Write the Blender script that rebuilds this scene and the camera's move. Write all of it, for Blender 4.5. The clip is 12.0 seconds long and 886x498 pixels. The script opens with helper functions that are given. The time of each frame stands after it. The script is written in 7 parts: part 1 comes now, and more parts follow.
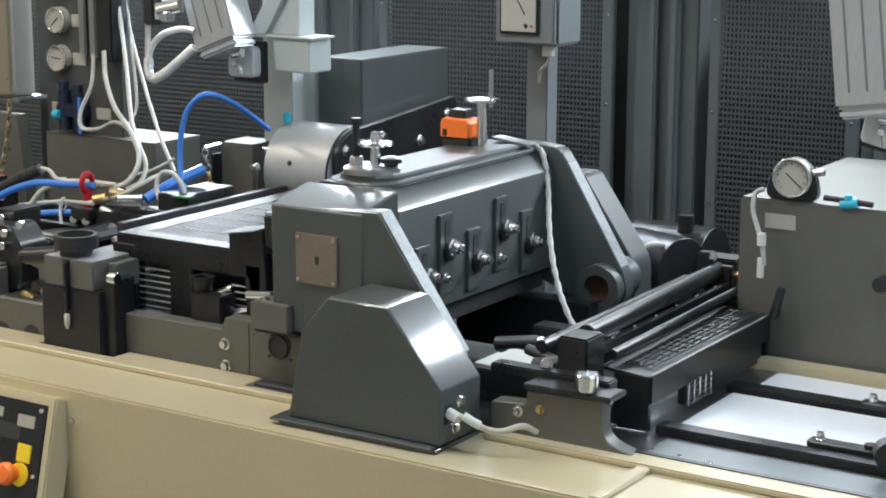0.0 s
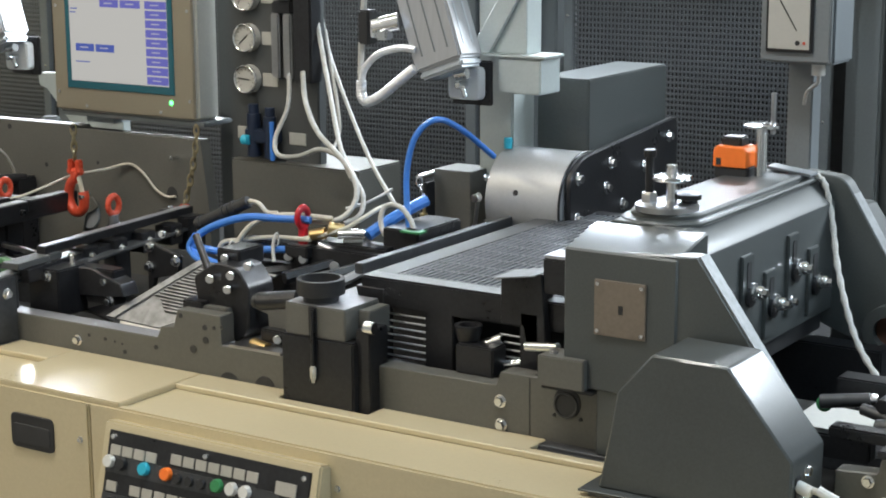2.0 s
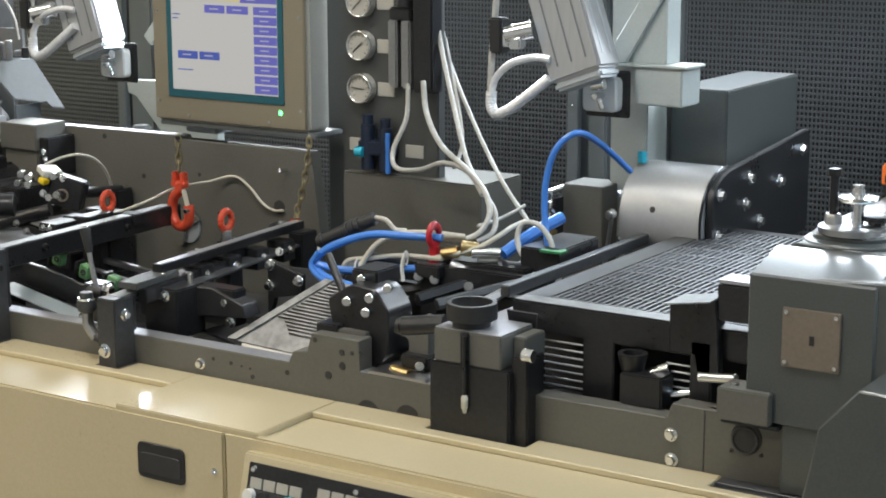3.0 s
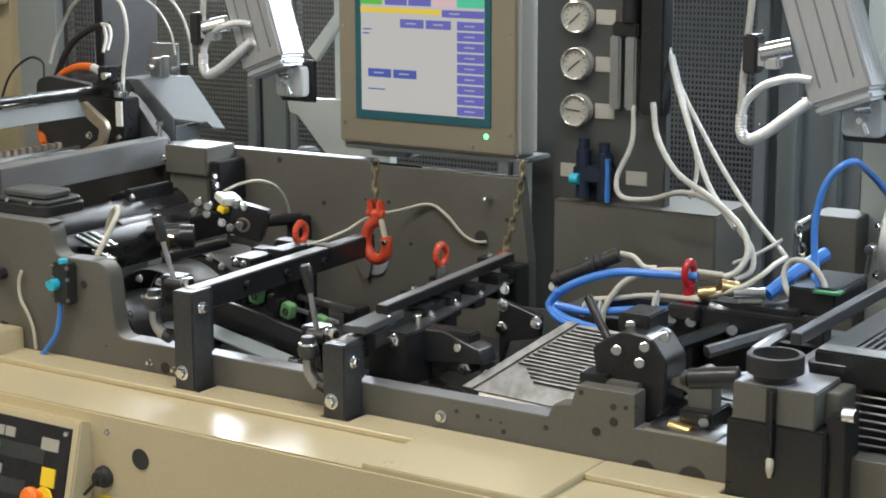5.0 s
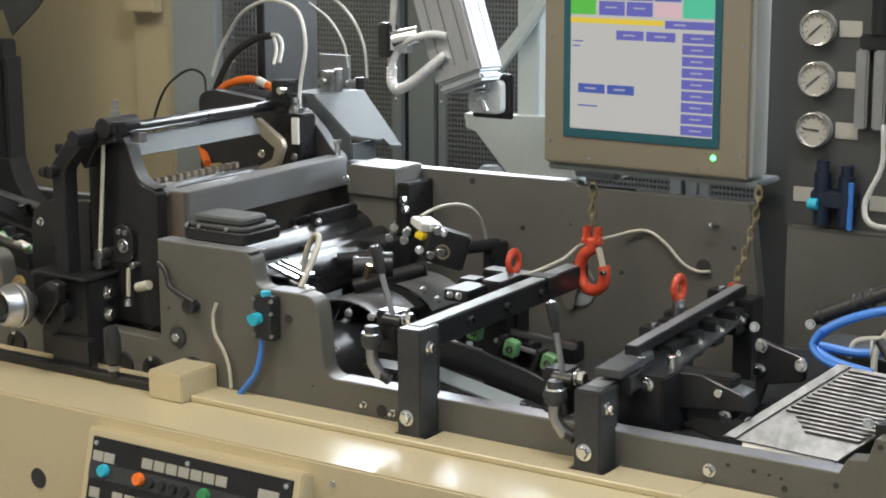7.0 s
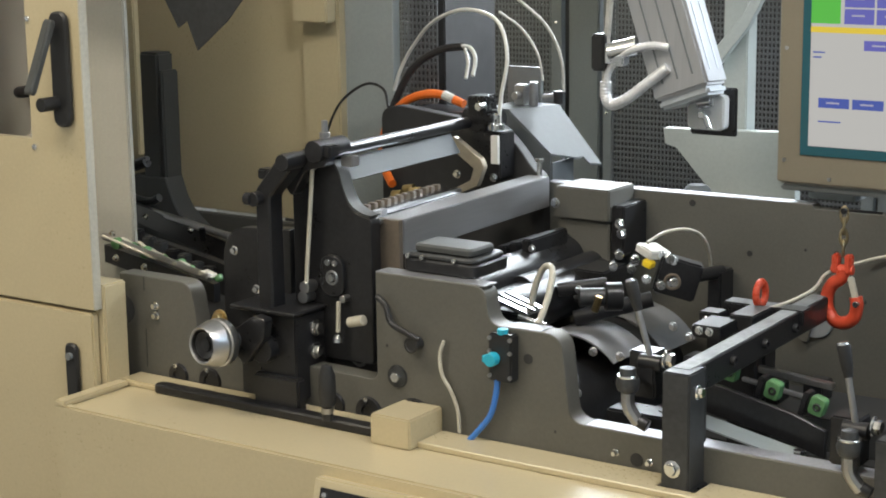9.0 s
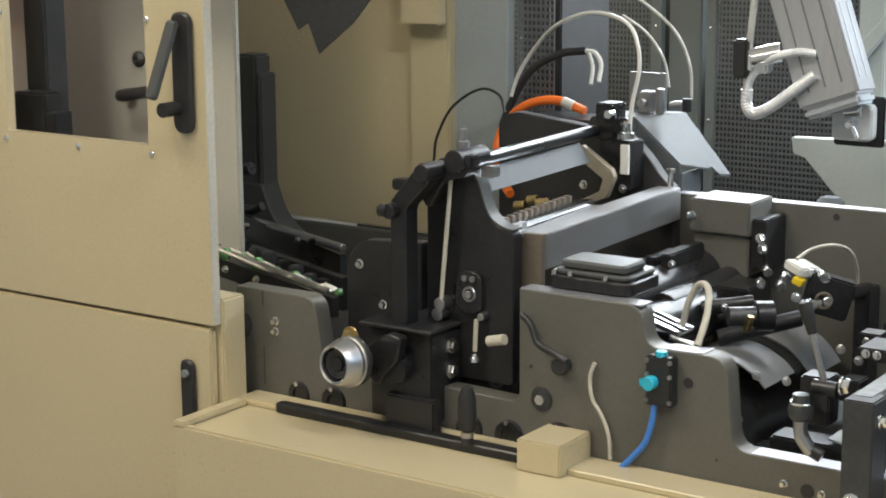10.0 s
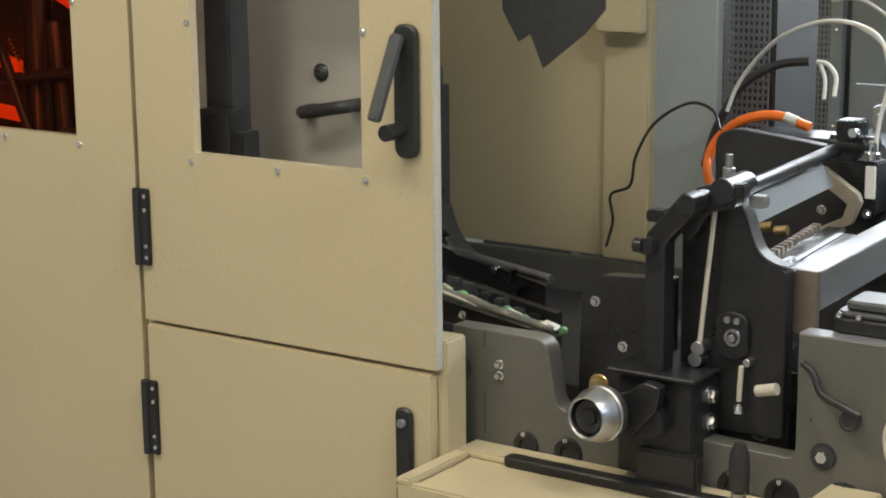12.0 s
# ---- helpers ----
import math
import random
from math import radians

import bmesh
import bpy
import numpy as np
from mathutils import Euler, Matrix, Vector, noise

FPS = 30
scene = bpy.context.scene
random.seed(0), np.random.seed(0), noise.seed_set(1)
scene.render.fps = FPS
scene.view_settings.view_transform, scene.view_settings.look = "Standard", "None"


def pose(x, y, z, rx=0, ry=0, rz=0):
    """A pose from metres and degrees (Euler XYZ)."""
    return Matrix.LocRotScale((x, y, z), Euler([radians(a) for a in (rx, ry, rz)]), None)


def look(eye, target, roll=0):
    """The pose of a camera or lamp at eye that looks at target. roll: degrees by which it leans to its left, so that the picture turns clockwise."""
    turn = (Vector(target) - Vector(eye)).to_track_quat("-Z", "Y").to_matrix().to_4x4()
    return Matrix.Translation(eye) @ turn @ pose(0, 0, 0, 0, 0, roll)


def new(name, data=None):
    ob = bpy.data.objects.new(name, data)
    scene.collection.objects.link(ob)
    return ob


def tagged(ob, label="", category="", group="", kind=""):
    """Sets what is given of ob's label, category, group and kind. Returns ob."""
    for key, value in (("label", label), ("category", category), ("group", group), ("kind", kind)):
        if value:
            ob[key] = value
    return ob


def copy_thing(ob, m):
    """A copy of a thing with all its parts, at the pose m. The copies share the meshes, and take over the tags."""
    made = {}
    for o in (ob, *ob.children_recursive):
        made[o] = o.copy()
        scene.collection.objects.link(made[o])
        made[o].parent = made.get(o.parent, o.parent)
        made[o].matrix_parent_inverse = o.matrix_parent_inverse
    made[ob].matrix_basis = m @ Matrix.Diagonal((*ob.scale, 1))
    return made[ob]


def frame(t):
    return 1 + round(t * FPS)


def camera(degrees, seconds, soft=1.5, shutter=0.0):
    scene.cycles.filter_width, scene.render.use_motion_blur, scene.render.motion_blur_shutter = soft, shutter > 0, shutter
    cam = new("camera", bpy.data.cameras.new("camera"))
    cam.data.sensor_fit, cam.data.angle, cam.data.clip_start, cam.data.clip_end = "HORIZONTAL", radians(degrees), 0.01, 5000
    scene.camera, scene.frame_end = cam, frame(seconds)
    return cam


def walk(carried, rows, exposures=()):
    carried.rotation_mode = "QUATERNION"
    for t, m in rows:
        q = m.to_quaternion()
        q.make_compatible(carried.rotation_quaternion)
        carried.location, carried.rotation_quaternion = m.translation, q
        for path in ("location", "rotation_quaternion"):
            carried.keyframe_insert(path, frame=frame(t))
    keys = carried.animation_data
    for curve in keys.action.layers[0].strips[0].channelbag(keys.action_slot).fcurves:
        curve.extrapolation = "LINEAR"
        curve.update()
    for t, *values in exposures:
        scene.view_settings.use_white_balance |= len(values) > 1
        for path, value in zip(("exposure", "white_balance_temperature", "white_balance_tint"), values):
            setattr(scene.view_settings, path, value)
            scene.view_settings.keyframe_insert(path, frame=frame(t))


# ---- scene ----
cam = camera(28.14, 12.0, soft=1.9)
# seconds, eye x, y, z, yaw, pitch, roll
PATH = [
    (0.0, -0.719, 0.412, 1.912, 32.62, -11.96, 0.20),
    (0.5, -0.869, 0.411, 1.916, 32.75, -11.96, 0.08),
    (1.0, -1.031, 0.421, 1.917, 32.87, -11.93, -0.07),
    (1.5, -1.205, 0.440, 1.914, 33.09, -11.92, -0.18),
    (2.0, -1.345, 0.434, 1.918, 32.92, -11.92, -0.29),
    (2.5, -1.496, 0.437, 1.919, 32.74, -11.91, -0.45),
    (3.0, -1.675, 0.442, 1.919, 33.09, -11.89, -0.15),
    (5.0, -2.259, 0.454, 1.919, 33.02, -11.75, -0.19),
    (5.5, -2.416, 0.470, 1.913, 33.15, -11.63, -0.11),
    (6.0, -2.541, 0.471, 1.914, 33.33, -11.65, -0.10),
    (6.5, -2.633, 0.465, 1.917, 33.62, -11.69, -0.23),
    (7.0, -2.763, 0.481, 1.914, 33.70, -11.64, -0.21),
    (9.0, -3.244, 0.492, 1.925, 34.57, -11.73, -0.75),
    (9.5, -3.403, 0.480, 1.931, 34.42, -11.84, -0.33),
    (10.0, -3.548, 0.485, 1.921, 34.64, -11.73, -0.36),
    (10.5, -3.686, 0.503, 1.915, 34.71, -11.71, -0.77),
    (11.0, -3.815, 0.500, 1.919, 34.61, -11.77, -0.46),
    (11.5, -3.946, 0.493, 1.926, 34.34, -11.82, -0.37),
    (12.0, -4.079, 0.526, 1.933, 34.79, -12.00, -0.57),
]
walk(cam, [(t, pose(x, y, z, 0, 0, yaw) @ pose(0, 0, 0, 90 + pitch, 0, 0) @ pose(0, 0, 0, 0, 0, roll)) for t, x, y, z, yaw, pitch, roll in PATH])
# ---- world ----
world = bpy.data.worlds.new("hall_air")
world.use_nodes = True
world.node_tree.nodes["Background"].inputs[0].default_value = (0.9, 0.95, 1.0, 1)
world.node_tree.nodes["Background"].inputs[1].default_value = 0.12
scene.world = world


def area_lamp(name, x, y, z, sx, sy, watts, colour, aim=None):
    lamp = bpy.data.lights.new(name, "AREA")
    lamp.shape, lamp.size, lamp.size_y = "RECTANGLE", sx, sy
    lamp.energy, lamp.color = watts, colour
    ob = new(name, lamp)
    ob.matrix_world = look((x, y, z), aim or (x, y + 0.001, 0))
    return ob


COOL, WARM = (0.86, 0.94, 1.0), (1.0, 0.90, 0.72)
# unseen tube lamps below the added hood, and the hall's ceiling lamps on the operator's side
area_lamp("hood_lamp", -1.55, 4.55, 2.02, 1.1, 0.14, 25, (0.76, 0.88, 1.0), (-1.75, 3.2, 1.0))
area_lamp("hood_lamp", -3.5, 4.55, 2.02, 1.2, 0.14, 28, (0.76, 0.88, 1.0), (-3.5, 3.2, 1.0))
area_lamp("hood_lamp", -5.2, 4.55, 2.02, 0.9, 0.14, 24, COOL, (-5.1, 3.2, 1.0))
area_lamp("hall_lamp", -1.3, 2.4, 3.9, 1.5, 0.3, 42, (0.62, 0.81, 1.0))
# unseen lamp added to brighten the press head's right side
area_lamp("hall_lamp", 1.3, 2.9, 3.9, 1.5, 0.3, 72, (0.62, 0.81, 1.0))
area_lamp("hall_lamp", -3.6, 2.2, 3.9, 1.5, 0.3, 70, (0.98, 0.95, 0.90))
area_lamp("hall_lamp", -6.2, 1.4, 3.9, 1.5, 0.3, 75, WARM)
area_lamp("hall_lamp", -4.9, -1.2, 3.9, 1.5, 0.3, 78, WARM)
# unseen area lamps behind the machine, added to put gloss on the paint
area_lamp("far_gloss_lamp", -7.3, 7.7, 3.2, 2.6, 1.1, 430, COOL, (-3.9, 2.9, 0.95))
area_lamp("far_gloss_lamp", -0.1, 7.7, 3.9, 1.1, 0.6, 190, COOL, (-2.3, 2.9, 1.0))
area_lamp("far_gloss_lamp", -3.9, 7.7, 3.9, 1.3, 0.5, 160, COOL, (-3.6, 2.9, 1.0))
scene.view_settings.exposure = -0.16


# ---- materials ----
def surface(name, colour, rough=0.5, metal=0.0, vary=0.12, grain=60.0, blot=5.0, bump=0.05, wear=None, coat=0.0, stretch=None, polish=0.12):
    """A painted, cast or machined surface with fine grain, broad blotches and a slight relief."""
    m = bpy.data.materials.new(name)
    m.use_nodes = True
    t = m.node_tree
    n, link = t.nodes, t.links.new
    bsdf = n["Principled BSDF"]
    bsdf.inputs["Metallic"].default_value = metal
    bsdf.inputs["Coat Weight"].default_value = coat
    bsdf.inputs["Coat Roughness"].default_value = polish
    at = n.new("ShaderNodeTexCoord")
    where = at.outputs["Object"]
    if stretch:
        mapping = n.new("ShaderNodeMapping")
        mapping.inputs["Scale"].default_value = stretch
        link(where, mapping.inputs["Vector"])
        where = mapping.outputs["Vector"]
    fine, broad = n.new("ShaderNodeTexNoise"), n.new("ShaderNodeTexNoise")
    fine.inputs["Scale"].default_value, fine.inputs["Detail"].default_value = grain, 4
    broad.inputs["Scale"].default_value, broad.inputs["Detail"].default_value = blot, 6
    for some in (fine, broad):
        link(where, some.inputs["Vector"])
    both = n.new("ShaderNodeMath")
    both.operation = "MULTIPLY_ADD"
    both.inputs[1].default_value = 0.45
    link(fine.outputs["Fac"], both.inputs[0])
    half = n.new("ShaderNodeMath")
    half.operation = "MULTIPLY"
    half.inputs[1].default_value = 0.55
    link(broad.outputs["Fac"], half.inputs[0])
    link(half.outputs[0], both.inputs[2])
    ramp = n.new("ShaderNodeValToRGB")
    lo, hi = [tuple(min(1, c * k) for c in colour) + (1,) for k in (1 - vary, 1 + vary)]
    ramp.color_ramp.elements[0].color, ramp.color_ramp.elements[1].color = lo, hi
    ramp.color_ramp.elements[0].position, ramp.color_ramp.elements[1].position = 0.35, 0.65
    link(both.outputs[0], ramp.inputs["Fac"])
    out = ramp.outputs["Color"]
    if wear:
        spot = n.new("ShaderNodeTexNoise")
        spot.inputs["Scale"].default_value, spot.inputs["Detail"].default_value = 11, 9
        link(where, spot.inputs["Vector"])
        edge = n.new("ShaderNodeValToRGB")
        edge.color_ramp.elements[0].position, edge.color_ramp.elements[1].position = 0.60, 0.72
        link(spot.outputs["Fac"], edge.inputs["Fac"])
        mix = n.new("ShaderNodeMix")
        mix.data_type = "RGBA"
        link(edge.outputs["Color"], mix.inputs["Factor"])
        link(out, mix.inputs["A"])
        mix.inputs["B"].default_value = (*wear, 1)
        out = mix.outputs["Result"]
    link(out, bsdf.inputs["Base Color"])
    gloss = n.new("ShaderNodeMapRange")
    gloss.inputs["To Min"].default_value, gloss.inputs["To Max"].default_value = max(0.02, rough - 0.1), min(1, rough + 0.1)
    link(both.outputs[0], gloss.inputs["Value"])
    link(gloss.outputs["Result"], bsdf.inputs["Roughness"])
    if bump:
        relief = n.new("ShaderNodeBump")
        relief.inputs["Strength"].default_value, relief.inputs["Distance"].default_value = bump, 0.002
        link(fine.outputs["Fac"], relief.inputs["Height"])
        link(relief.outputs["Normal"], bsdf.inputs["Normal"])
        link(relief.outputs["Normal"], bsdf.inputs["Coat Normal"])
    return m


def glowing(name, colour, strength):
    m = bpy.data.materials.new(name)
    m.use_nodes = True
    bsdf = m.node_tree.nodes["Principled BSDF"]
    bsdf.inputs["Base Color"].default_value = (0.02, 0.02, 0.02, 1)
    bsdf.inputs["Roughness"].default_value = 0.25
    bsdf.inputs["Emission Color"].default_value = (*colour, 1)
    bsdf.inputs["Emission Strength"].default_value = strength
    return m


def clear(name, colour=(1, 1, 1), rough=0.02):
    m = bpy.data.materials.new(name)
    m.use_nodes = True
    bsdf = m.node_tree.nodes["Principled BSDF"]
    bsdf.inputs["Base Color"].default_value = (*colour, 1)
    bsdf.inputs["Roughness"].default_value = rough
    bsdf.inputs["Transmission Weight"].default_value = 1.0
    bsdf.inputs["IOR"].default_value = 1.1
    return m


TAN = surface("tan_enamel", (0.54, 0.46, 0.295), 0.30, vary=0.05, grain=160, blot=2.2, bump=0.09, coat=0.5, polish=0.07)
GREY = surface("grey_hammer_paint", (0.059, 0.066, 0.065), 0.42, vary=0.16, grain=260, blot=4, bump=0.10, coat=0.5, polish=0.11)
FRAME = surface("frame_grey_paint", (0.112, 0.109, 0.096), 0.45, vary=0.10, grain=180, blot=5, bump=0.06)
EDGE = surface("milled_steel_edge", (0.38, 0.385, 0.41), 0.48, 0.7, vary=0.15, grain=120, bump=0.05)
BLACK = surface("black_oxide_steel", (0.021, 0.021, 0.023), 0.30, 0.2, vary=0.3, grain=120, blot=9, bump=0.06)
DARK = surface("dark_steel", (0.055, 0.057, 0.06), 0.42, 0.3, vary=0.25, grain=90, blot=9, bump=0.06)
RUBBER = surface("black_plastic", (0.02, 0.02, 0.021), 0.46, vary=0.2, grain=80, bump=0.03)
CHROME = surface("bright_steel", (0.78, 0.79, 0.80), 0.17, 1.0, vary=0.06, grain=90, bump=0.02)
STEEL = surface("ground_steel", (0.46, 0.46, 0.47), 0.34, 1.0, vary=0.10, grain=120, bump=0.03, stretch=(1, 0.08, 1))
ALU = surface("brushed_aluminium", (0.43, 0.433, 0.445), 0.36, 0.7, vary=0.06, grain=160, bump=0.03, stretch=(1, 0.06, 1))
ZINC = surface("zinc_sheet", (0.50, 0.53, 0.56), 0.38, 0.6, vary=0.08, grain=60, bump=0.03)
PALE = surface("pale_grey_paint", (0.31, 0.345, 0.35), 0.42, vary=0.06, grain=150, bump=0.05)
MIDGREY = surface("mid_grey_paint", (0.165, 0.18, 0.188), 0.45, vary=0.08, grain=150, blot=3, bump=0.05)
DIMGREY = surface("column_grey_paint", (0.062, 0.065, 0.065), 0.5, vary=0.1, grain=150, blot=3, bump=0.05)
LIGHTGREY = surface("light_column_paint", (0.42, 0.455, 0.44), 0.42, vary=0.06, grain=150, bump=0.05)
BELT = surface("white_belt", (0.80, 0.80, 0.82), 0.35, vary=0.05, grain=90, bump=0.02)
MESHGREY = surface("perforated_sheet_grey", (0.122, 0.127, 0.136), 0.42, 0.2, vary=0.1, grain=90, bump=0.03)
# near-black that puts the shade of holes and machine interior into the colour
PIT = surface("shaded_interior_black", (0.03, 0.03, 0.031), 0.6, vary=0.3, grain=30, bump=0.05)
BLUEGREY = surface("blue_grey_sheet", (0.10, 0.112, 0.12), 0.6, 0.0, vary=0.08, grain=90, bump=0.03)
RED = surface("red_lacquer", (0.60, 0.075, 0.035), 0.28, vary=0.12, grain=90, bump=0.03)
ORANGE = surface("orange_plastic", (0.90, 0.19, 0.025), 0.4, vary=0.05, grain=90, bump=0.02)
BLUE = surface("blue_air_hose", (0.05, 0.20, 0.62), 0.35, vary=0.08, grain=90, bump=0.02)
NAVY = surface("navy_black_plastic", (0.012, 0.020, 0.042), 0.35, vary=0.2, grain=80, bump=0.03)
CYAN = surface("cyan_plastic", (0.03, 0.42, 0.58), 0.4, vary=0.08, grain=90, bump=0.02)
MOSS = surface("dull_green_plastic", (0.10, 0.24, 0.10), 0.55, vary=0.3, grain=70, blot=20, bump=0.04, wear=(0.05, 0.07, 0.04))
CHAIN = surface("dull_brassy_steel", (0.40, 0.33, 0.20), 0.34, 0.9, vary=0.3, grain=120, blot=40, bump=0.04)
# lighter grey for edges and top faces of the dark parts
EDGEGREY = surface("lighter_edge_grey", (0.20, 0.21, 0.215), 0.5, 0.2, vary=0.3, grain=90, blot=20, bump=0.05)
LAMPALU = surface("anodised_lamp_profile", (0.44, 0.445, 0.46), 0.36, 0.6, vary=0.08, grain=160, blot=3, bump=0.03, stretch=(1, 1, 0.06))
INNER = surface("warm_grey_inner_sheet", (0.38, 0.375, 0.335), 0.5, vary=0.06, grain=120, blot=3, bump=0.04)
FOIL = surface("silver_foil_hose", (0.74, 0.75, 0.77), 0.36, 0.45, vary=0.12, grain=160, blot=40, bump=0.2)
RUST = surface("rusty_bore", (0.10, 0.045, 0.028), 0.6, 0.2, vary=0.4, grain=90, blot=30, bump=0.1)
SLICK = surface("scuffed_bright_sheet", (0.24, 0.243, 0.25), 0.42, 0.6, vary=0.35, grain=60, blot=18, bump=0.04, wear=(0.24, 0.21, 0.17))
GREEN = surface("green_plastic", (0.04, 0.24, 0.085), 0.5, vary=0.15, grain=90, bump=0.02)
YELLOW = surface("yellow_plastic", (0.85, 0.62, 0.03), 0.4, vary=0.06, grain=90, bump=0.02)
WHITE = surface("white_plastic", (0.64, 0.635, 0.60), 0.4, vary=0.06, grain=90, bump=0.02)
HOSE = surface("pale_sheathed_hose", (0.46, 0.455, 0.43), 0.5, 0.1, vary=0.2, grain=260, blot=30, bump=0.25)
CREAM = surface("cream_cable", (0.50, 0.475, 0.40), 0.5, vary=0.12, grain=120, bump=0.05)
BRASS = surface("brass_fitting", (0.62, 0.46, 0.22), 0.3, 1.0, vary=0.15, grain=90, bump=0.03)
TAG = surface("engraved_plate", (0.46, 0.44, 0.39), 0.4, 0.3, vary=0.08, grain=200, bump=0.03)
LABEL = surface("paper_label", (0.42, 0.41, 0.37), 0.6, vary=0.05, grain=200, bump=0.0)
BRONZE = surface("bronze_plate", (0.20, 0.165, 0.13), 0.45, 0.3, vary=0.12, grain=160, bump=0.05)
DIAL = surface("dial_face", (0.42, 0.405, 0.365), 0.35, vary=0.03, grain=90, bump=0.0)
INK = surface("black_ink", (0.02, 0.02, 0.02), 0.6, vary=0.1, bump=0.0)
PAPER = surface("grey_sheet", (0.22, 0.225, 0.235), 0.45, vary=0.08, grain=90, bump=0.03)
CONCRETE = surface("sealed_concrete", (0.30, 0.29, 0.27), 0.5, vary=0.15, grain=25, blot=1.2, bump=0.1, wear=(0.2, 0.19, 0.18))
PLASTER = surface("hall_plaster", (0.52, 0.52, 0.50), 0.7, vary=0.06, grain=40, blot=0.8, bump=0.08)
PANE = clear("clear_acrylic", (0.97, 0.97, 0.97))
MILKY = clear("milky_cup", (0.86, 0.88, 0.88), 0.3)
MILKY.node_tree.nodes["Principled BSDF"].inputs["Transmission Weight"].default_value = 0.45
AMBER = clear("orange_acrylic", (0.62, 0.15, 0.06))


# ---- shapes: each one gives vertices and faces in metres ----
def from_bm(bm):
    bm.verts.index_update()
    out = ([v.co.copy() for v in bm.verts], [[v.index for v in f.verts] for f in bm.faces])
    bm.free()
    return out


def bevelled(bm, width, steps=2):
    if width > 0:
        sharp = [e for e in bm.edges if len(e.link_faces) == 2 and e.calc_face_angle(0) > 0.5]
        bmesh.ops.bevel(bm, geom=sharp, offset=width, segments=steps, affect="EDGES", clamp_overlap=True)
    return from_bm(bm)


def box(x0, x1, y0, y1, z0, z1, bev=0.0015):
    bm = bmesh.new()
    bmesh.ops.create_cube(bm, size=1)
    for v in bm.verts:
        v.co = Vector(((x0 + x1) / 2 + v.co.x * (x1 - x0), (y0 + y1) / 2 + v.co.y * (y1 - y0), (z0 + z1) / 2 + v.co.z * (z1 - z0)))
    return bevelled(bm, min(bev, 0.3 * min(abs(x1 - x0), abs(y1 - y0), abs(z1 - z0))))


def rounded(points, radius, steps=5):
    """The polygon with its corners rounded; a point may carry its own radius as a third number."""
    out = []
    for i, p in enumerate(points):
        a, b, c = Vector(points[i - 1][:2]), Vector(p[:2]), Vector(points[(i + 1) % len(points)][:2])
        r = p[2] if len(p) > 2 else radius
        u, w = (a - b), (c - b)
        r = min(r, 0.48 * u.length, 0.48 * w.length)
        if r <= 1e-5:
            out.append(tuple(b))
            continue
        p0, p1 = b + u.normalized() * r, b + w.normalized() * r
        for k in range(steps + 1):
            s = k / steps
            out.append(tuple((1 - s) ** 2 * p0 + 2 * s * (1 - s) * b + s * s * p1))
    return out


def prism(points, a0, a1, axis="y", bev=0.001):
    """A polygon (x z for axis y, y z for axis x, x y for axis z) drawn out from a0 to a1."""
    place = {"y": lambda p, a: (p[0], a, p[1]), "x": lambda p, a: (a, p[0], p[1]), "z": lambda p, a: (p[0], p[1], a)}[axis]
    bm = bmesh.new()
    lo = [bm.verts.new(place(p, a0)) for p in points]
    hi = [bm.verts.new(place(p, a1)) for p in points]
    bm.faces.new(lo)
    bm.faces.new(hi[::-1])
    for i in range(len(points)):
        j = (i + 1) % len(points)
        bm.faces.new((lo[i], hi[i], hi[j], lo[j]))
    bmesh.ops.recalc_face_normals(bm, faces=bm.faces)
    return bevelled(bm, bev, 1)


def turned(centre, way, profile, seg=24):
    """A turned shape: rows of radius and height along way."""
    q = Vector(way).to_track_quat("Z", "Y")
    c = Vector(centre)
    verts, faces = [], []
    for r, h in profile:
        for k in range(seg):
            a = 2 * math.pi * k / seg
            verts.append(c + q @ Vector((r * math.cos(a), r * math.sin(a), h)))
    for i in range(len(profile) - 1):
        for k in range(seg):
            j = (k + 1) % seg
            faces.append([i * seg + k, i * seg + j, (i + 1) * seg + j, (i + 1) * seg + k])
    if profile[0][0] > 1e-6:
        faces.append(list(range(seg))[::-1])
    if profile[-1][0] > 1e-6:
        faces.append([(len(profile) - 1) * seg + k for k in range(seg)])
    return verts, faces


def rod(p, q, r, r2=None, seg=16, bev=0.001):
    p, q = Vector(p), Vector(q)
    n = (q - p).length
    r2 = r if r2 is None else r2
    b = min(bev, 0.3 * r, 0.3 * r2, 0.3 * n)
    return turned(p, q - p, [(r - b, 0), (r, b), (r2, n - b), (r2 - b, n)], seg)


def pipe(centre, way, r_out, r_in, length, seg=28):
    b = 0.001
    v, f = turned(centre, way, [(r_in, 0), (r_out - b, 0), (r_out, b), (r_out, length - b), (r_out - b, length), (r_in, length), (r_in, 0)], seg)
    return v, f[: 6 * seg]


def ring(centre, normal, big, small, seg=24, sub=10):
    q, c = Vector(normal).to_track_quat("Z", "Y"), Vector(centre)
    verts, faces = [], []
    for i in range(seg):
        a = 2 * math.pi * i / seg
        for j in range(sub):
            b = 2 * math.pi * j / sub
            d = big + small * math.cos(b)
            verts.append(c + q @ Vector((d * math.cos(a), d * math.sin(a), small * math.sin(b))))
            faces.append([i * sub + j, (i + 1) % seg * sub + j, (i + 1) % seg * sub + (j + 1) % sub, i * sub + (j + 1) % sub])
    return verts, faces


def glide(points, n=7):
    """A smooth line through the points."""
    p = [Vector(v) for v in points]
    p = [2 * p[0] - p[1], *p, 2 * p[-1] - p[-2]]
    out = []
    for i in range(1, len(p) - 2):
        for k in range(n):
            s = k / n
            a, b, c, d = p[i - 1], p[i], p[i + 1], p[i + 2]
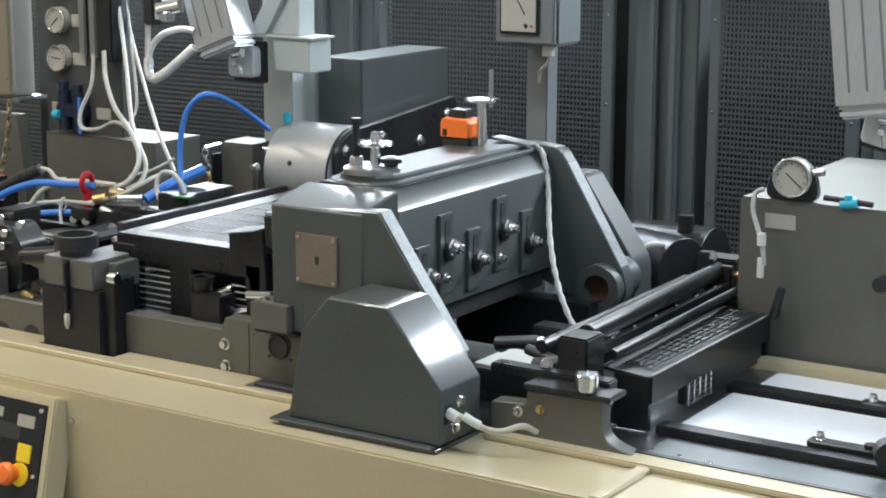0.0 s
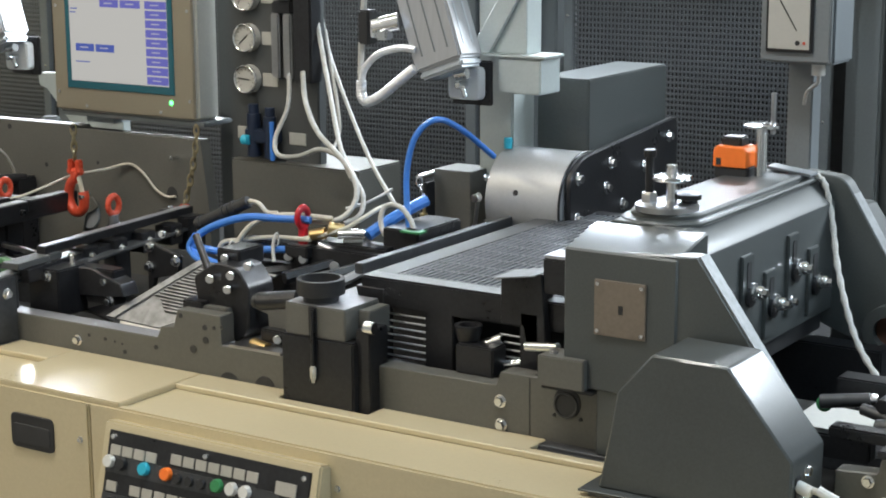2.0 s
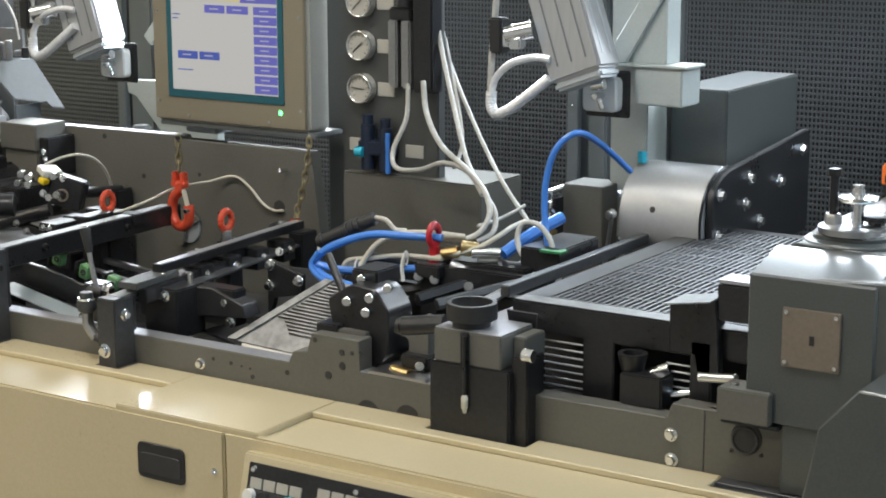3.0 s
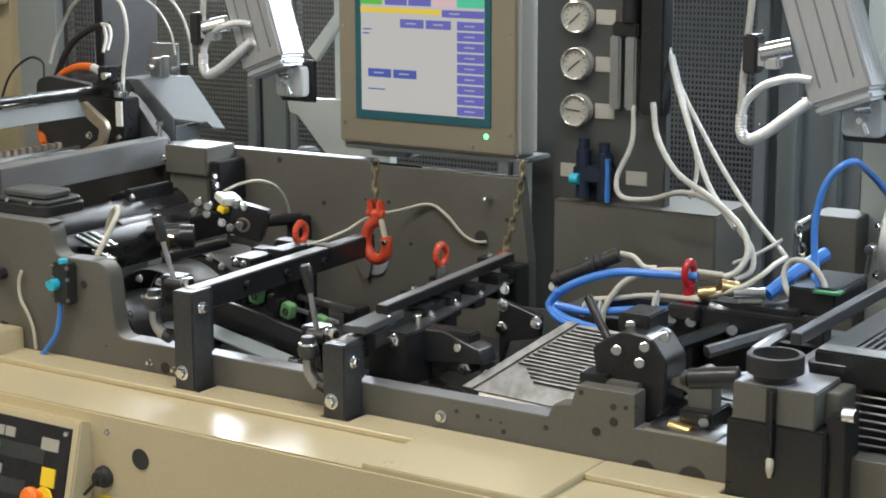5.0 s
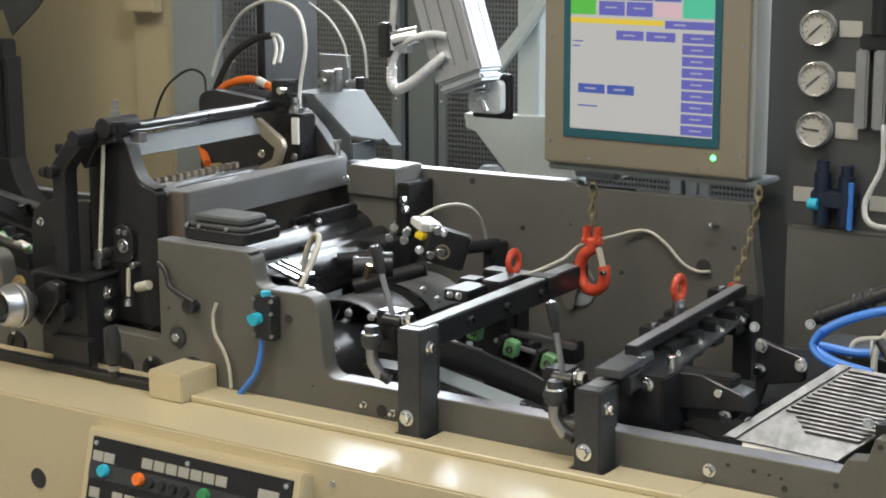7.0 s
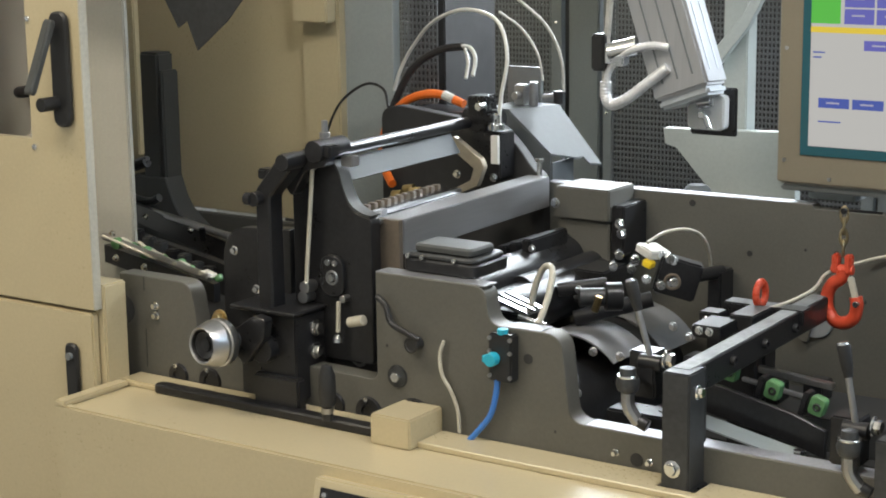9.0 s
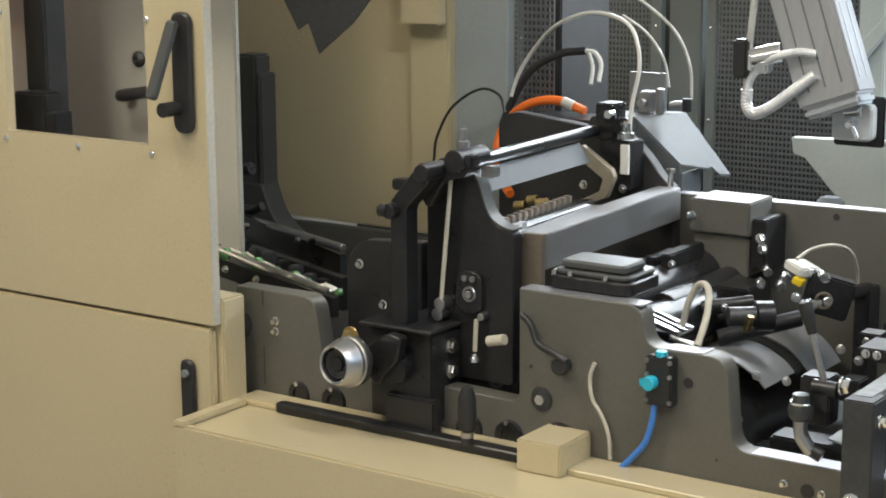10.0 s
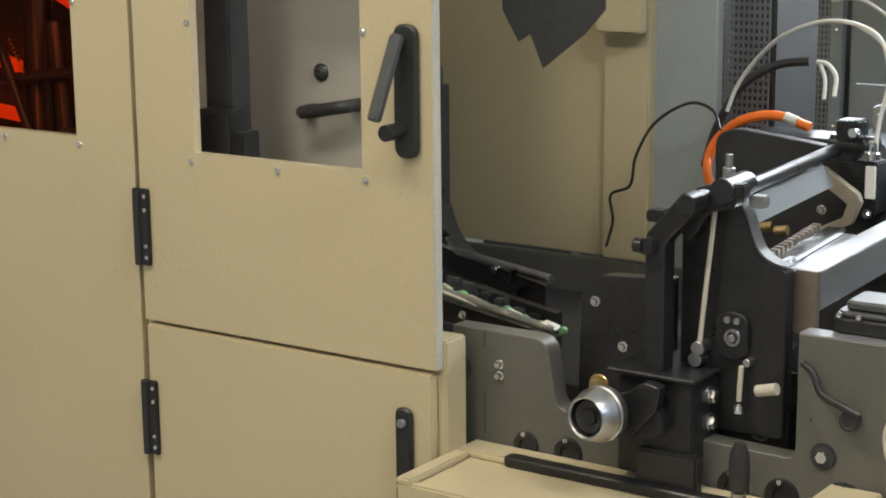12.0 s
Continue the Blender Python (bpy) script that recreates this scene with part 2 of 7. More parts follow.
            out.append(0.5 * (2 * b + (c - a) * s + (2 * a - 5 * b + 4 * c - d) * s * s + (3 * b - a - 3 * c + d) * s ** 3))
    return out + [p[-2]]


def hose(points, r, seg=10, n=7, ribs=0.0):
    line = glide(points, n)
    verts, faces = [], []
    side = Vector((0.3, 0.2, 0.9))
    for i, c in enumerate(line):
        way = (line[min(i + 1, len(line) - 1)] - line[max(i - 1, 0)]).normalized()
        side = (side - way * side.dot(way)).normalized()
        up = way.cross(side)
        rr = r * (1 + ribs * (1 if i % 2 else -1))
        for k in range(seg):
            a = 2 * math.pi * k / seg
            verts.append(c + rr * (math.cos(a) * side + math.sin(a) * up))
        if i:
            for k in range(seg):
                j = (k + 1) % seg
                faces.append([(i - 1) * seg + k, (i - 1) * seg + j, i * seg + j, i * seg + k])
    faces.append(list(range(seg))[::-1])
    faces.append([(len(line) - 1) * seg + k for k in range(seg)])
    return verts, faces


def hexhead(centre, way, r, h, washer=True):
    v, f = turned(centre, way, [(r, 0), (r, 0.75 * h), (0.86 * r, h), (0.0, h)], 6)
    if not washer:
        return v, f
    return joined((v, f), turned(centre, way, [(1.35 * r, 0), (1.35 * r, 0.18 * h), (1.28 * r, 0.22 * h), (0.5 * r, 0.22 * h)], 18))


def capscrew(centre, way, r, h):
    return turned(centre, way, [(r, 0), (r, 0.7 * h), (0.9 * r, h), (0.55 * r, h), (0.5 * r, 0.5 * h), (0, 0.5 * h)], 14)


def joined(*shapes):
    verts, faces = [], []
    for v, f in shapes:
        n = len(verts)
        verts += v
        faces += [[i + n for i in face] for face in f]
    return verts, faces


def moved(shape, m):
    return [m @ Vector(v) for v in shape[0]], shape[1]


def beam(p, q, w, h, bev=0.0015):
    """A bar of width w and height h whose top middle line runs from p to q."""
    p, q = Vector(p), Vector(q)
    way = (q - p).normalized()
    side = way.cross(Vector((0, 0, 1))).normalized()
    up = side.cross(way)
    m = Matrix((side, way, up)).transposed().to_4x4()
    return moved(box(-w / 2, w / 2, 0, (q - p).length, -h, 0, bev), Matrix.Translation(p) @ m)


ORIGIN = {}


def mesh_of(name, shape, material, origin, smooth=True):
    me = bpy.data.meshes.new(name)
    me.from_pydata([tuple(Vector(v) - origin) for v in shape[0]], [], shape[1])
    me.materials.append(material)
    if smooth:
        me.shade_smooth()
        me.set_sharp_from_angle(angle=radians(32))
    return me


def thing(name, at, label, category, group="", kind=""):
    ob = new(name)
    ob.empty_display_size = 0.02
    ob.location = at
    ORIGIN[ob] = Vector(at)
    return tagged(ob, label, category, group, kind)


def solid(name, material, shape, label, category, group="", kind=""):
    """A thing that is one mesh."""
    v = shape[0]
    at = Vector((sum(p[0] for p in v) / len(v), sum(p[1] for p in v) / len(v), min(p[2] for p in v)))
    ob = new(name, mesh_of(name, shape, material, at))
    ob.location = at
    ORIGIN[ob] = at
    return tagged(ob, label, category, group, kind)


def part(name, material, parent, shape, label=""):
    origin = ORIGIN[parent]
    ob = new(name, mesh_of(name, shape, material, origin))
    ob.parent = parent
    ORIGIN[ob] = origin
    return tagged(ob, label)


def repeat(name, source, parent, shift, label=""):
    """Another part on the mesh of an alike one, shifted."""
    ob = new(name, source.data)
    ob.parent = parent
    ob.location = source.location + Vector(shift)
    ORIGIN[ob] = ORIGIN[parent]
    return tagged(ob, label)


NEAR, RIGHT, UP = (0, -1, 0), (1, 0, 0), (0, 0, 1)

# ---- the hall ----
solid("floor", CONCRETE, box(-10, 4, -4, 8, -0.1, 0, 0), "grey sealed concrete factory floor", "floor", kind="structure")
solid("ceiling", PLASTER, box(-10, 4, -4, 8, 4.4, 4.5, 0), "pale plain hall ceiling", "ceiling", kind="structure")
solid("wall_north", PLASTER, box(-10, 4, 8, 8.2, 0, 4.4, 0), "pale plastered hall wall", "wall", kind="structure")
solid("wall_south", PLASTER, box(-10, 4, -4.2, -4, 0, 4.4, 0), "pale plastered hall wall", "wall", kind="structure")
solid("wall_west", PLASTER, box(-10.2, -10, -4.2, 8.2, 0, 4.4, 0), "pale plastered hall wall", "wall", kind="structure")
solid("wall_east", PLASTER, box(4, 4.2, -4.2, 8.2, 0, 4.4, 0), "pale plastered hall wall", "wall", kind="structure")


# ---- rear guard of the machine ----
def perforated(x0, x1, z0, z1, y, pitch=0.0116, web=0.0046, rise=0.0155, land=0.0062):
    verts, faces = [], []

    def bar(a0, a1, c0, c1, b0, b1):
        n = len(verts)
        verts.extend([(a0, b0, c0), (a1, b0, c0), (a1, b0, c1), (a0, b0, c1), (a0, b1, c0), (a1, b1, c0), (a1, b1, c1), (a0, b1, c1)])
        faces.extend([[n, n + 1, n + 2, n + 3], [n + 1, n + 5, n + 6, n + 2], [n + 4, n, n + 3, n + 7], [n + 3, n + 2, n + 6, n + 7], [n + 4, n + 5, n + 1, n]])

    x = x0
    while x < x1:
        bar(x, min(x + web, x1), z0, z1, y, y + 0.0025)
        x += pitch
    z = z0
    while z < z1:
        bar(x0, x1, z, z + land, y - 0.0012, y + 0.0019)
        z += rise
    return verts, faces


Y_BACK = 4.85
for x0, x1 in ((-6.60, -5.86), (-5.66, -4.92), (-4.80, -4.12), (-3.76, -3.03), (-2.67, -2.31), (-2.20, -1.10)):
    g = thing("rear_guard_panel", (x0, Y_BACK, 0.7), "grey perforated sheet guard panel behind the machine", "guard panel", "rear guard panels")
    part("mesh_sheet", MESHGREY, g, perforated(x0, x1, 0.72, 1.72, Y_BACK))
    part("edge_strip", MIDGREY, g, box(x0 - 0.03, x0, Y_BACK - 0.004, Y_BACK + 0.02, 0.7, 1.72, 0.002))
    part("edge_strip", MIDGREY, g, box(x1, x1 + 0.035, Y_BACK - 0.004, Y_BACK + 0.02, 0.7, 1.72, 0.002))
    for z in (1.03, 1.28, 1.53):
        for x in (x0 - 0.016, x1 + 0.018):
            part("screw", CHROME, g, turned((x, Y_BACK - 0.004, z), NEAR, [(0.005, 0), (0.004, 0.003), (0, 0.004)], 10))
# added dark sheet; its colour gives the shade seen through the perforations
solid("backdrop_panel", PIT, box(-7.2, -0.8, 5.25, 5.3, 0, 1.72, 0), "dark sheet added behind the guard panels to blacken their holes", "panel", kind="structure")
for x0, x1 in ((-5.81, -5.71), (-4.88, -4.84), (-4.06, -3.82), (-2.93, -2.74), (-2.27, -2.235)):
    c = thing("guard_column", (x0, 4.8, 0), "dark grey painted steel column between guard panels", "column", "guard columns")
    part("face", MIDGREY, c, box(x0, x1, 4.86, 4.95, 0, 2.3, 0.004))
    if x1 - x0 > 0.12:
        part("flange", MIDGREY, c, box(x0 - 0.045, x0, 4.90, 4.93, 0, 2.3, 0.003))
        part("rib", MIDGREY, c, box(x0 + 0.05, x0 + 0.075, 4.83, 4.86, 0, 2.3, 0.006))
        part("rib", MIDGREY, c, box(x1 - 0.075, x1 - 0.05, 4.83, 4.86, 0, 2.3, 0.006))

# added sheet out of view; it shades the rear guard from the hall lamps
solid("light_block_hood", TAN, box(-5.55, -0.9, 3.6, 4.7, 2.3, 2.34, 0.004), "unseen tan sheet added to keep hall light off the rear", "hood", kind="structure")

# ---- tan base cabinet ----
XL, XR, YF, ZT = -5.75, -0.9, 2.785, 0.942
base = thing("base_cabinet", (-3.4, 2.9, 0), "tan enamelled sheet steel machine base cabinet with ledge", "machine base")
SEAMS = [XL, -3.676, -1.952, XR]
for a, b in zip(SEAMS, SEAMS[1:]):
    panel = part("front_panel", TAN, base, box(a + 0.0015, b - 0.0015, YF, YF + 0.02, 0.08, ZT - 0.002, 0.004))
    part("ledge_plate", TAN, base, box(a + 0.0008, b - 0.0008, YF + 0.001, 3.0, ZT - 0.015, ZT - 0.006, 0.002))
part("core", TAN, base, box(XL, XR, YF + 0.02, 3.03, 0, 0.905, 0.002))
bed = thing("machine_bed", (-3.4, 3.5, 0), "machine bed between the side frames, coloured black for the shade inside", "machine bed")
# bed coloured near-black in place of the shade between the frames
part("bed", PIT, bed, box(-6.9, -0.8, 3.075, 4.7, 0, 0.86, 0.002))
part("bed_ridge", DARK, bed, box(-5.5, -2.2, 3.38, 3.42, 0.86, 0.90, 0.003))
part("plinth", DARK, base, box(XL, XR, YF + 0.05, YF + 0.08, 0, 0.08, 0.002))
YS0, YS1, YN = 2.948, 3.028, 2.970
shelf = [(-4.998, YS0), (-3.945, YS0), (-3.945, YS1), (-4.104, YS1), (-4.104, YN), (-4.172, YN), (-4.172, YS1), (-4.462, YS1), (-4.462, YN), (-4.532, YN), (-4.532, YS1), (-4.998, YS1)]
part("rear_shelf", TAN, base, prism(shelf, ZT - 0.006, ZT + 0.006, "z", 0.002), "raised rear shelf with notches for the posts")
shelf = [(-3.60, YS0), (-2.63, YS0), (-2.63, YN), (-2.81, YN), (-2.81, YS1), (-3.16, YS1), (-3.16, 2.98), (-3.37, 2.98), (-3.37, YS1), (-3.60, YS1)]
part("rear_shelf", TAN, base, prism(shelf, ZT - 0.006, ZT + 0.006, "z", 0.002), "raised rear shelf with notches for the blocks")
# dark sheet as the shade in the notch
part("notch_floor", PIT, base, box(-2.81, -2.63, YN, YS1, ZT - 0.0062, ZT - 0.003, 0))
for a, b in ((-5.75, -5.086), (-2.27, XR)):
    part("rear_rim", TAN, base, box(a, b, 2.965, 3.028, ZT - 0.006, ZT + 0.006, 0.003))
part("end_rim", TAN, base, box(XL, XL + 0.03, YF, 2.964, ZT - 0.006, ZT + 0.006, 0.003))
part("ledge_bridge", TAN, base, box(-3.9445, -3.6005, YF + 0.004, YS1, ZT - 0.0058, ZT + 0.006, 0.002))
part("weld_strip", TAN, base, box(-1.965, -1.94, YF + 0.002, 2.964, ZT - 0.006, ZT + 0.0035, 0.002))
stop = part("stop_block", TAN, base, box(-5.085, -4.998, 2.925, 3.03, ZT - 0.006, 0.993, 0.003))
for x, z in ((-4.448, 0.866), (-5.252, 0.780)):
    part("lock_hole", PIT, base, turned((x, YF - 0.001, z), NEAR, [(0.0205, 0), (0.020, 0.0008), (0, 0.0006)], 28), "black round hole")
lock = part("lock_barrel", RUBBER, base, turned((-4.541, YF, 0.815), NEAR, [(0.022, 0), (0.021, 0.008), (0.015, 0.012), (0.014, 0.022), (0, 0.023)], 26), "black key lock")
part("key", BLACK, lock, beam((-4.541, YF - 0.024, 0.815), (-4.568, YF - 0.032, 0.785), 0.009, 0.006), "black key lever")
part("lock_label", YELLOW, base, box(-4.555, -4.52, YF - 0.001, YF + 0.001, 0.762, 0.778, 0))
grip = part("recessed_grip", RUBBER, base, prism(rounded([(-3.885, 0.818), (-3.77, 0.818), (-3.77, 0.888), (-3.885, 0.888)], 0.014), YF - 0.004, YF + 0.002), "black plastic recessed grip")
part("grip_shadow_cup", PIT, base, prism(rounded([(-3.877, 0.828), (-3.778, 0.828), (-3.778, 0.868), (-3.877, 0.868)], 0.01), YF - 0.0055, YF))
for x, z in ((-3.088, 0.876), (-4.53, 0.905), (-3.70, 0.86)):
    part("screw", CHROME, base, hexhead((x, YF, z), NEAR, 0.005, 0.006))
slot = thing("guide_bar", (-5.4, 2.97, ZT - 0.006), "black steel guide bar with clamping grip on the ledge", "guide bar")
part("bar", BLACK, slot, prism(rounded([(-5.648, 2.955), (-5.09, 2.955), (-5.09, 2.985), (-5.648, 2.985)], 0.012), ZT - 0.006, ZT + 0.012, "z", 0.003))
part("grip", RUBBER, slot, turned((-5.205, 2.955, ZT + 0.01), UP, [(0.010, 0), (0.011, 0.02), (0.010, 0.024), (0.015, 0.03), (0.017, 0.055), (0.016, 0.085), (0.010, 0.105), (0, 0.108)], 18), "black plastic clamping grip")
part("collar", STEEL, slot, turned((-5.205, 2.955, ZT + 0.01), UP, [(0.012, 0.014), (0.012, 0.024), (0.006, 0.026)], 18))


# ---- control panels on the front ----
def control_panel(x0, x1, first):
    p = thing("control_panel", ((x0 + x1) / 2, YF, 0.66), "black operator panel with coloured push buttons in tan frame", "control panel", "control panels")
    w, top, low = x1 - x0, 0.908, 0.66
    lean = Matrix.Translation((x0, YF - 0.03, top)) @ Matrix.Rotation(radians(-14), 4, "X")

    def on(shape):
        return moved(shape, lean)

    part("frame", TAN, p, on(box(-0.018, w + 0.018, 0.001, 0.06, -0.30, 0.016, 0.004)))
    plate = part("plate", BLACK, p, on(box(0, w, -0.002, 0.003, -0.28, 0, 0.001)), "matt black panel plate")
    for u, v in ((0.012, -0.012), (w / 2, -0.012), (w - 0.012, -0.012), (0.012, -0.14), (w - 0.012, -0.14)):
        part("screw", CHROME, p, on(turned((u, -0.002, v), NEAR, [(0.006, 0), (0.005, 0.004), (0, 0.005)], 10)))

    def tag(u, v, tw=0.026, th=0.019):
        part("label_plate", TAG, p, on(box(u, u + tw, -0.004, -0.001, v - th, v, 0.0008)))

    def button(u, v, material, r=0.0125, h=0.012):
        part("button", material, p, on(turned((u, -0.002, v), NEAR, [(r, 0), (r, 0.6 * h), (0.85 * r, h), (0, h)], 20)))

    part("button_strip", DARK, p, on(box(0.0, w - 0.06, -0.0035, -0.001, -0.078, -0.047, 0.001)))
    part("button_strip", DARK, p, on(box(0.0, w - 0.10, -0.0035, -0.001, -0.148, -0.117, 0.001)))
    left = (0.008, 0.037, 0.066, 0.095) if first else (0.006, 0.034)
    for u in left:
        tag(u, -0.026)
    for k in range(7):
        tag((0.155 if first else 0.128) + 0.0295 * k, -0.020)
    tag(w - 0.072, -0.026, 0.046, 0.024)
    if first:
        for u, m in ((0.012, WHITE), (0.042, RUBBER), (0.098, CYAN), (0.152, ORANGE), (0.272, GREEN), (0.305, WHITE), (0.336, WHITE)):
            button(u, -0.058, m)
    else:
        for u, m in ((0.04, CYAN), (0.128, ORANGE), (0.285, GREEN)):
            button(u, -0.060, m)
    for k in range(4):
        button((0.178 if first else 0.155) + 0.028 * k, -0.062, RUBBER, 0.010, 0.008)
    for u in (0.008, 0.066, 0.096, 0.126, 0.156, 0.186, 0.25, 0.28):
        tag(u, -0.094)
    for u, m in ((0.03, RUBBER), (0.08, ORANGE if not first else WHITE), (0.112, WHITE), (0.175, RUBBER), (0.206, WHITE), (0.24, GREEN)):
        button(u, -0.132, m)
    stop_plate = part("stop_plate", YELLOW, p, on(box(w - 0.062, w - 0.026, -0.005, -0.001, -0.118, -0.082, 0.001)), "yellow backing plate")
    part("stop_button", ORANGE, p, on(turned((w - 0.062, -0.004, -0.142), NEAR, [(0.015, 0), (0.015, 0.014), (0.0225, 0.018), (0.0225, 0.026), (0.016, 0.032), (0, 0.034)], 24)), "orange-red mushroom stop button")
    part("stop_ring", YELLOW, p, on(turned((w - 0.050, -0.002, -0.142), NEAR, [(0.024, 0), (0.023, 0.003), (0, 0.003)], 24)))


control_panel(-3.590, -3.120, True)
control_panel(-5.065, -4.590, False)

# ---- tall cabinet ----
YD = 2.911
cab = thing("tall_cabinet", (-6.4, 3.2, 0), "tan enamelled steel cabinet with windowed doors and black hinges", "cabinet")
part("body_low", TAN, cab, box(-7.6, -5.746, YD + 0.02, 2.995, 0, 1.148, 0.004))
part("side_panel", TAN, cab, box(-6.52, -6.322, 3.64, 3.66, 1.272, 2.3, 0.003))
part("roof", TAN, cab, box(-7.6, -6.70, YD + 0.02, 3.6, 2.28, 2.32, 0.003))


def cabinet_door(x0, x1, z0, z1, window=None):
    if not window:
        return part("door", TAN, cab, box(x0, x1, YD, YD + 0.019, z0, z1, 0.004), "tan sheet steel door")
    a, b, c, d = window
    bm = bmesh.new()
    outer = [(x0, z0), (x1, z0), (x1, z1), (x0, z1)]
    inner = [(a, c), (b, c), (b, d), (a, d)]
    rows = []
    for y in (YD, YD + 0.019):
        rows.append([[bm.verts.new((p[0], y, p[1])) for p in q] for q in (outer, inner)])
    for i in range(4):
        j = (i + 1) % 4
        (fo, fi), (bo, bi) = rows
        bm.faces.new((fo[i], fo[j], fi[j], fi[i]))
        bm.faces.new((bo[j], bo[i], bi[i], bi[j]))
        bm.faces.new((fo[j], fo[i], bo[i], bo[j]))
        bm.faces.new((fi[i], fi[j], bi[j], bi[i]))
    return part("door", TAN, cab, bevelled(bm, 0.003), "tan sheet steel door with window")


doors = [
    cabinet_door(-6.434, -5.754, 1.100, 2.25, (-6.291, -5.903, 1.434, 2.05)),
    cabinet_door(-6.434, -5.762, 0.10, 1.092),
    cabinet_door(-7.14, -6.446, 0.10, 2.25, (-7.0, -6.597, 1.442, 2.05)),
]
part("door_edge", CREAM, doors[0], box(-5.7555, -5.7515, YD - 0.001, YD + 0.02, 1.10, 2.25, 0.001), "pale edge strip")
pane = part("pane", PANE, doors[0], box(-6.30, -5.895, YD + 0.020, YD + 0.024, 1.425, 2.06, 0), "clear acrylic pane")
pane.visible_shadow = False
pane = part("pane", AMBER, doors[2], box(-7.01, -6.588, YD + 0.020, YD + 0.024, 1.433, 2.06, 0), "orange tinted acrylic pane")
pane.visible_shadow = False
for d, xs, zs in ((doors[0], (-6.298, -6.092, -5.896), (1.418, 1.672, 1.93)), (doors[2], (-7.0, -6.80, -6.59), (1.427, 1.70, 1.95))):
    for x in xs:
        for z in zs:
            if not (x == xs[1] and z != zs[0]):
                part("screw", CHROME, d, turned((x, YD, z), NEAR, [(0.0068, 0), (0.006, 0.003), (0.0035, 0.005), (0, 0.0055)], 12))
for z0, z1 in ((1.208, 1.356), (0.830, 0.979), (1.95, 2.10)):
    h = part("hinge", RUBBER, cab, joined(box(-6.446, -6.408, YD - 0.008, YD, z0, z1, 0.002), rod((-6.437, YD - 0.008, z0), (-6.437, YD - 0.008, z1), 0.008)), "black hinge")
    for k in (0.1, 0.25, 0.72, 0.9):
        part("screw", CHROME, h, turned((-6.417, YD - 0.008, z0 + k * (z1 - z0)), NEAR, [(0.0045, 0), (0.004, 0.002), (0, 0.003)], 10))
latch = part("swing_handle", RUBBER, doors[0], prism(rounded([(-5.826, 1.465), (-5.778, 1.465), (-5.778, 1.69), (-5.826, 1.69)], 0.022), YD - 0.014, YD, bev=0.004), "black swing handle with grey lever")
part("lever", DIMGREY, latch, moved(prism(rounded([(-0.013, -0.15), (0.010, -0.15), (0.013, 0.0), (-0.010, 0.0)], 0.009), -0.018, 0.0, bev=0.004), Matrix.Translation((-5.806, YD - 0.018, 1.672)) @ Matrix.Rotation(radians(-19), 4, "X") @ Matrix.Rotation(radians(5), 4, "Y")))
part("lever_boss", RUBBER, latch, rod((-5.814, YD - 0.055, 1.512), (-5.814, YD - 0.01, 1.512), 0.014))
part("latch_plate", RUBBER, doors[1], prism(rounded([(-5.835, 0.80), (-5.80, 0.80), (-5.80, 1.026), (-5.835, 1.026)], 0.016), YD - 0.012, YD, bev=0.004), "black recessed latch")
part("latch_button", MIDGREY, doors[1], rod((-5.817, YD - 0.02, 1.0), (-5.817, YD - 0.01, 1.0), 0.008))
# inside of the tall cabinet
part("back_wall", TAN, cab, box(-7.6, -6.52, 3.95, 3.98, 0.9, 2.3, 0.002))
inner = thing("inner_door", (-6.5, 3.30, 1.0), "light grey sheet door with black bow handle", "inner door")
part("leaf", INNER, inner, box(-6.76, -6.02, 3.30, 3.315, 1.0, 2.2, 0.003))
part("handle", RUBBER, inner, hose([(-6.318, 3.30, 1.468), (-6.318, 3.26, 1.468), (-6.29, 3.25, 1.471), (-6.23, 3.25, 1.482), (-6.205, 3.26, 1.486), (-6.205, 3.30, 1.486)], 0.0135, 12), "black bow handle")
part("knob", RUBBER, inner, turned((-6.298, 3.30, 1.545), NEAR, [(0.018, 0), (0.018, 0.004), (0.012, 0.010), (0.006, 0.012), (0, 0.010)], 20))
rail_post = thing("inner_post", (-6.36, 3.05, 0.9), "dark grey steel guide post inside the cabinet", "post")
part("post", DARK, rail_post, box(-6.385, -6.32, 3.05, 3.11, 1.172, 2.2, 0.004))
part("carriage", BLACK, rail_post, box(-6.37, -6.278, 3.0, 3.05, 1.30, 1.50, 0.004))
part("carriage_step", BLACK, rail_post, box(-6.278, -6.25, 3.0, 3.05, 1.30, 1.462, 0.003))
behind_amber = thing("amber_window_inside", (-6.85, 3.25, 1.2), "dark struts and added glowing bars behind the tinted window", "heater")
part("back", PIT, behind_amber, box(-7.58, -6.56, 3.45, 3.5, 1.15, 2.27, 0.002))
part("end_wall", PIT, behind_amber, box(-7.60, -7.58, 2.94, 3.5, 1.15, 2.27, 0.002))
# added emission that makes the orange patches in the tinted window
PATCH_GLOW = glowing("orange_patch_glow", (1.0, 0.14, 0.02), 0.9)
for a, b in ([(-7.562, 3.42, 1.544), (-7.275, 3.4, 1.489)], [(-7.577, 3.42, 1.396), (-7.253, 3.4, 1.375)], [(-7.248, 3.42, 1.704), (-7.103, 3.4, 1.652)]):
    part("glow_bar", PATCH_GLOW, behind_amber, rod(a, b, 0.017))
for (a, b), r in (([(-7.111, 3.3, 1.738), (-7.035, 3.22, 1.346)], 0.034), ([(-7.243, 3.22, 1.777), (-7.023, 3.18, 1.377)], 0.012), ([(-7.007, 3.25, 1.62), (-6.931, 3.2, 1.394)], 0.018), ([(-7.367, 3.2, 1.467), (-6.883, 3.2, 1.522)], 0.012)):
    part("strut", BLACK, behind_amber, rod(a, b, r))
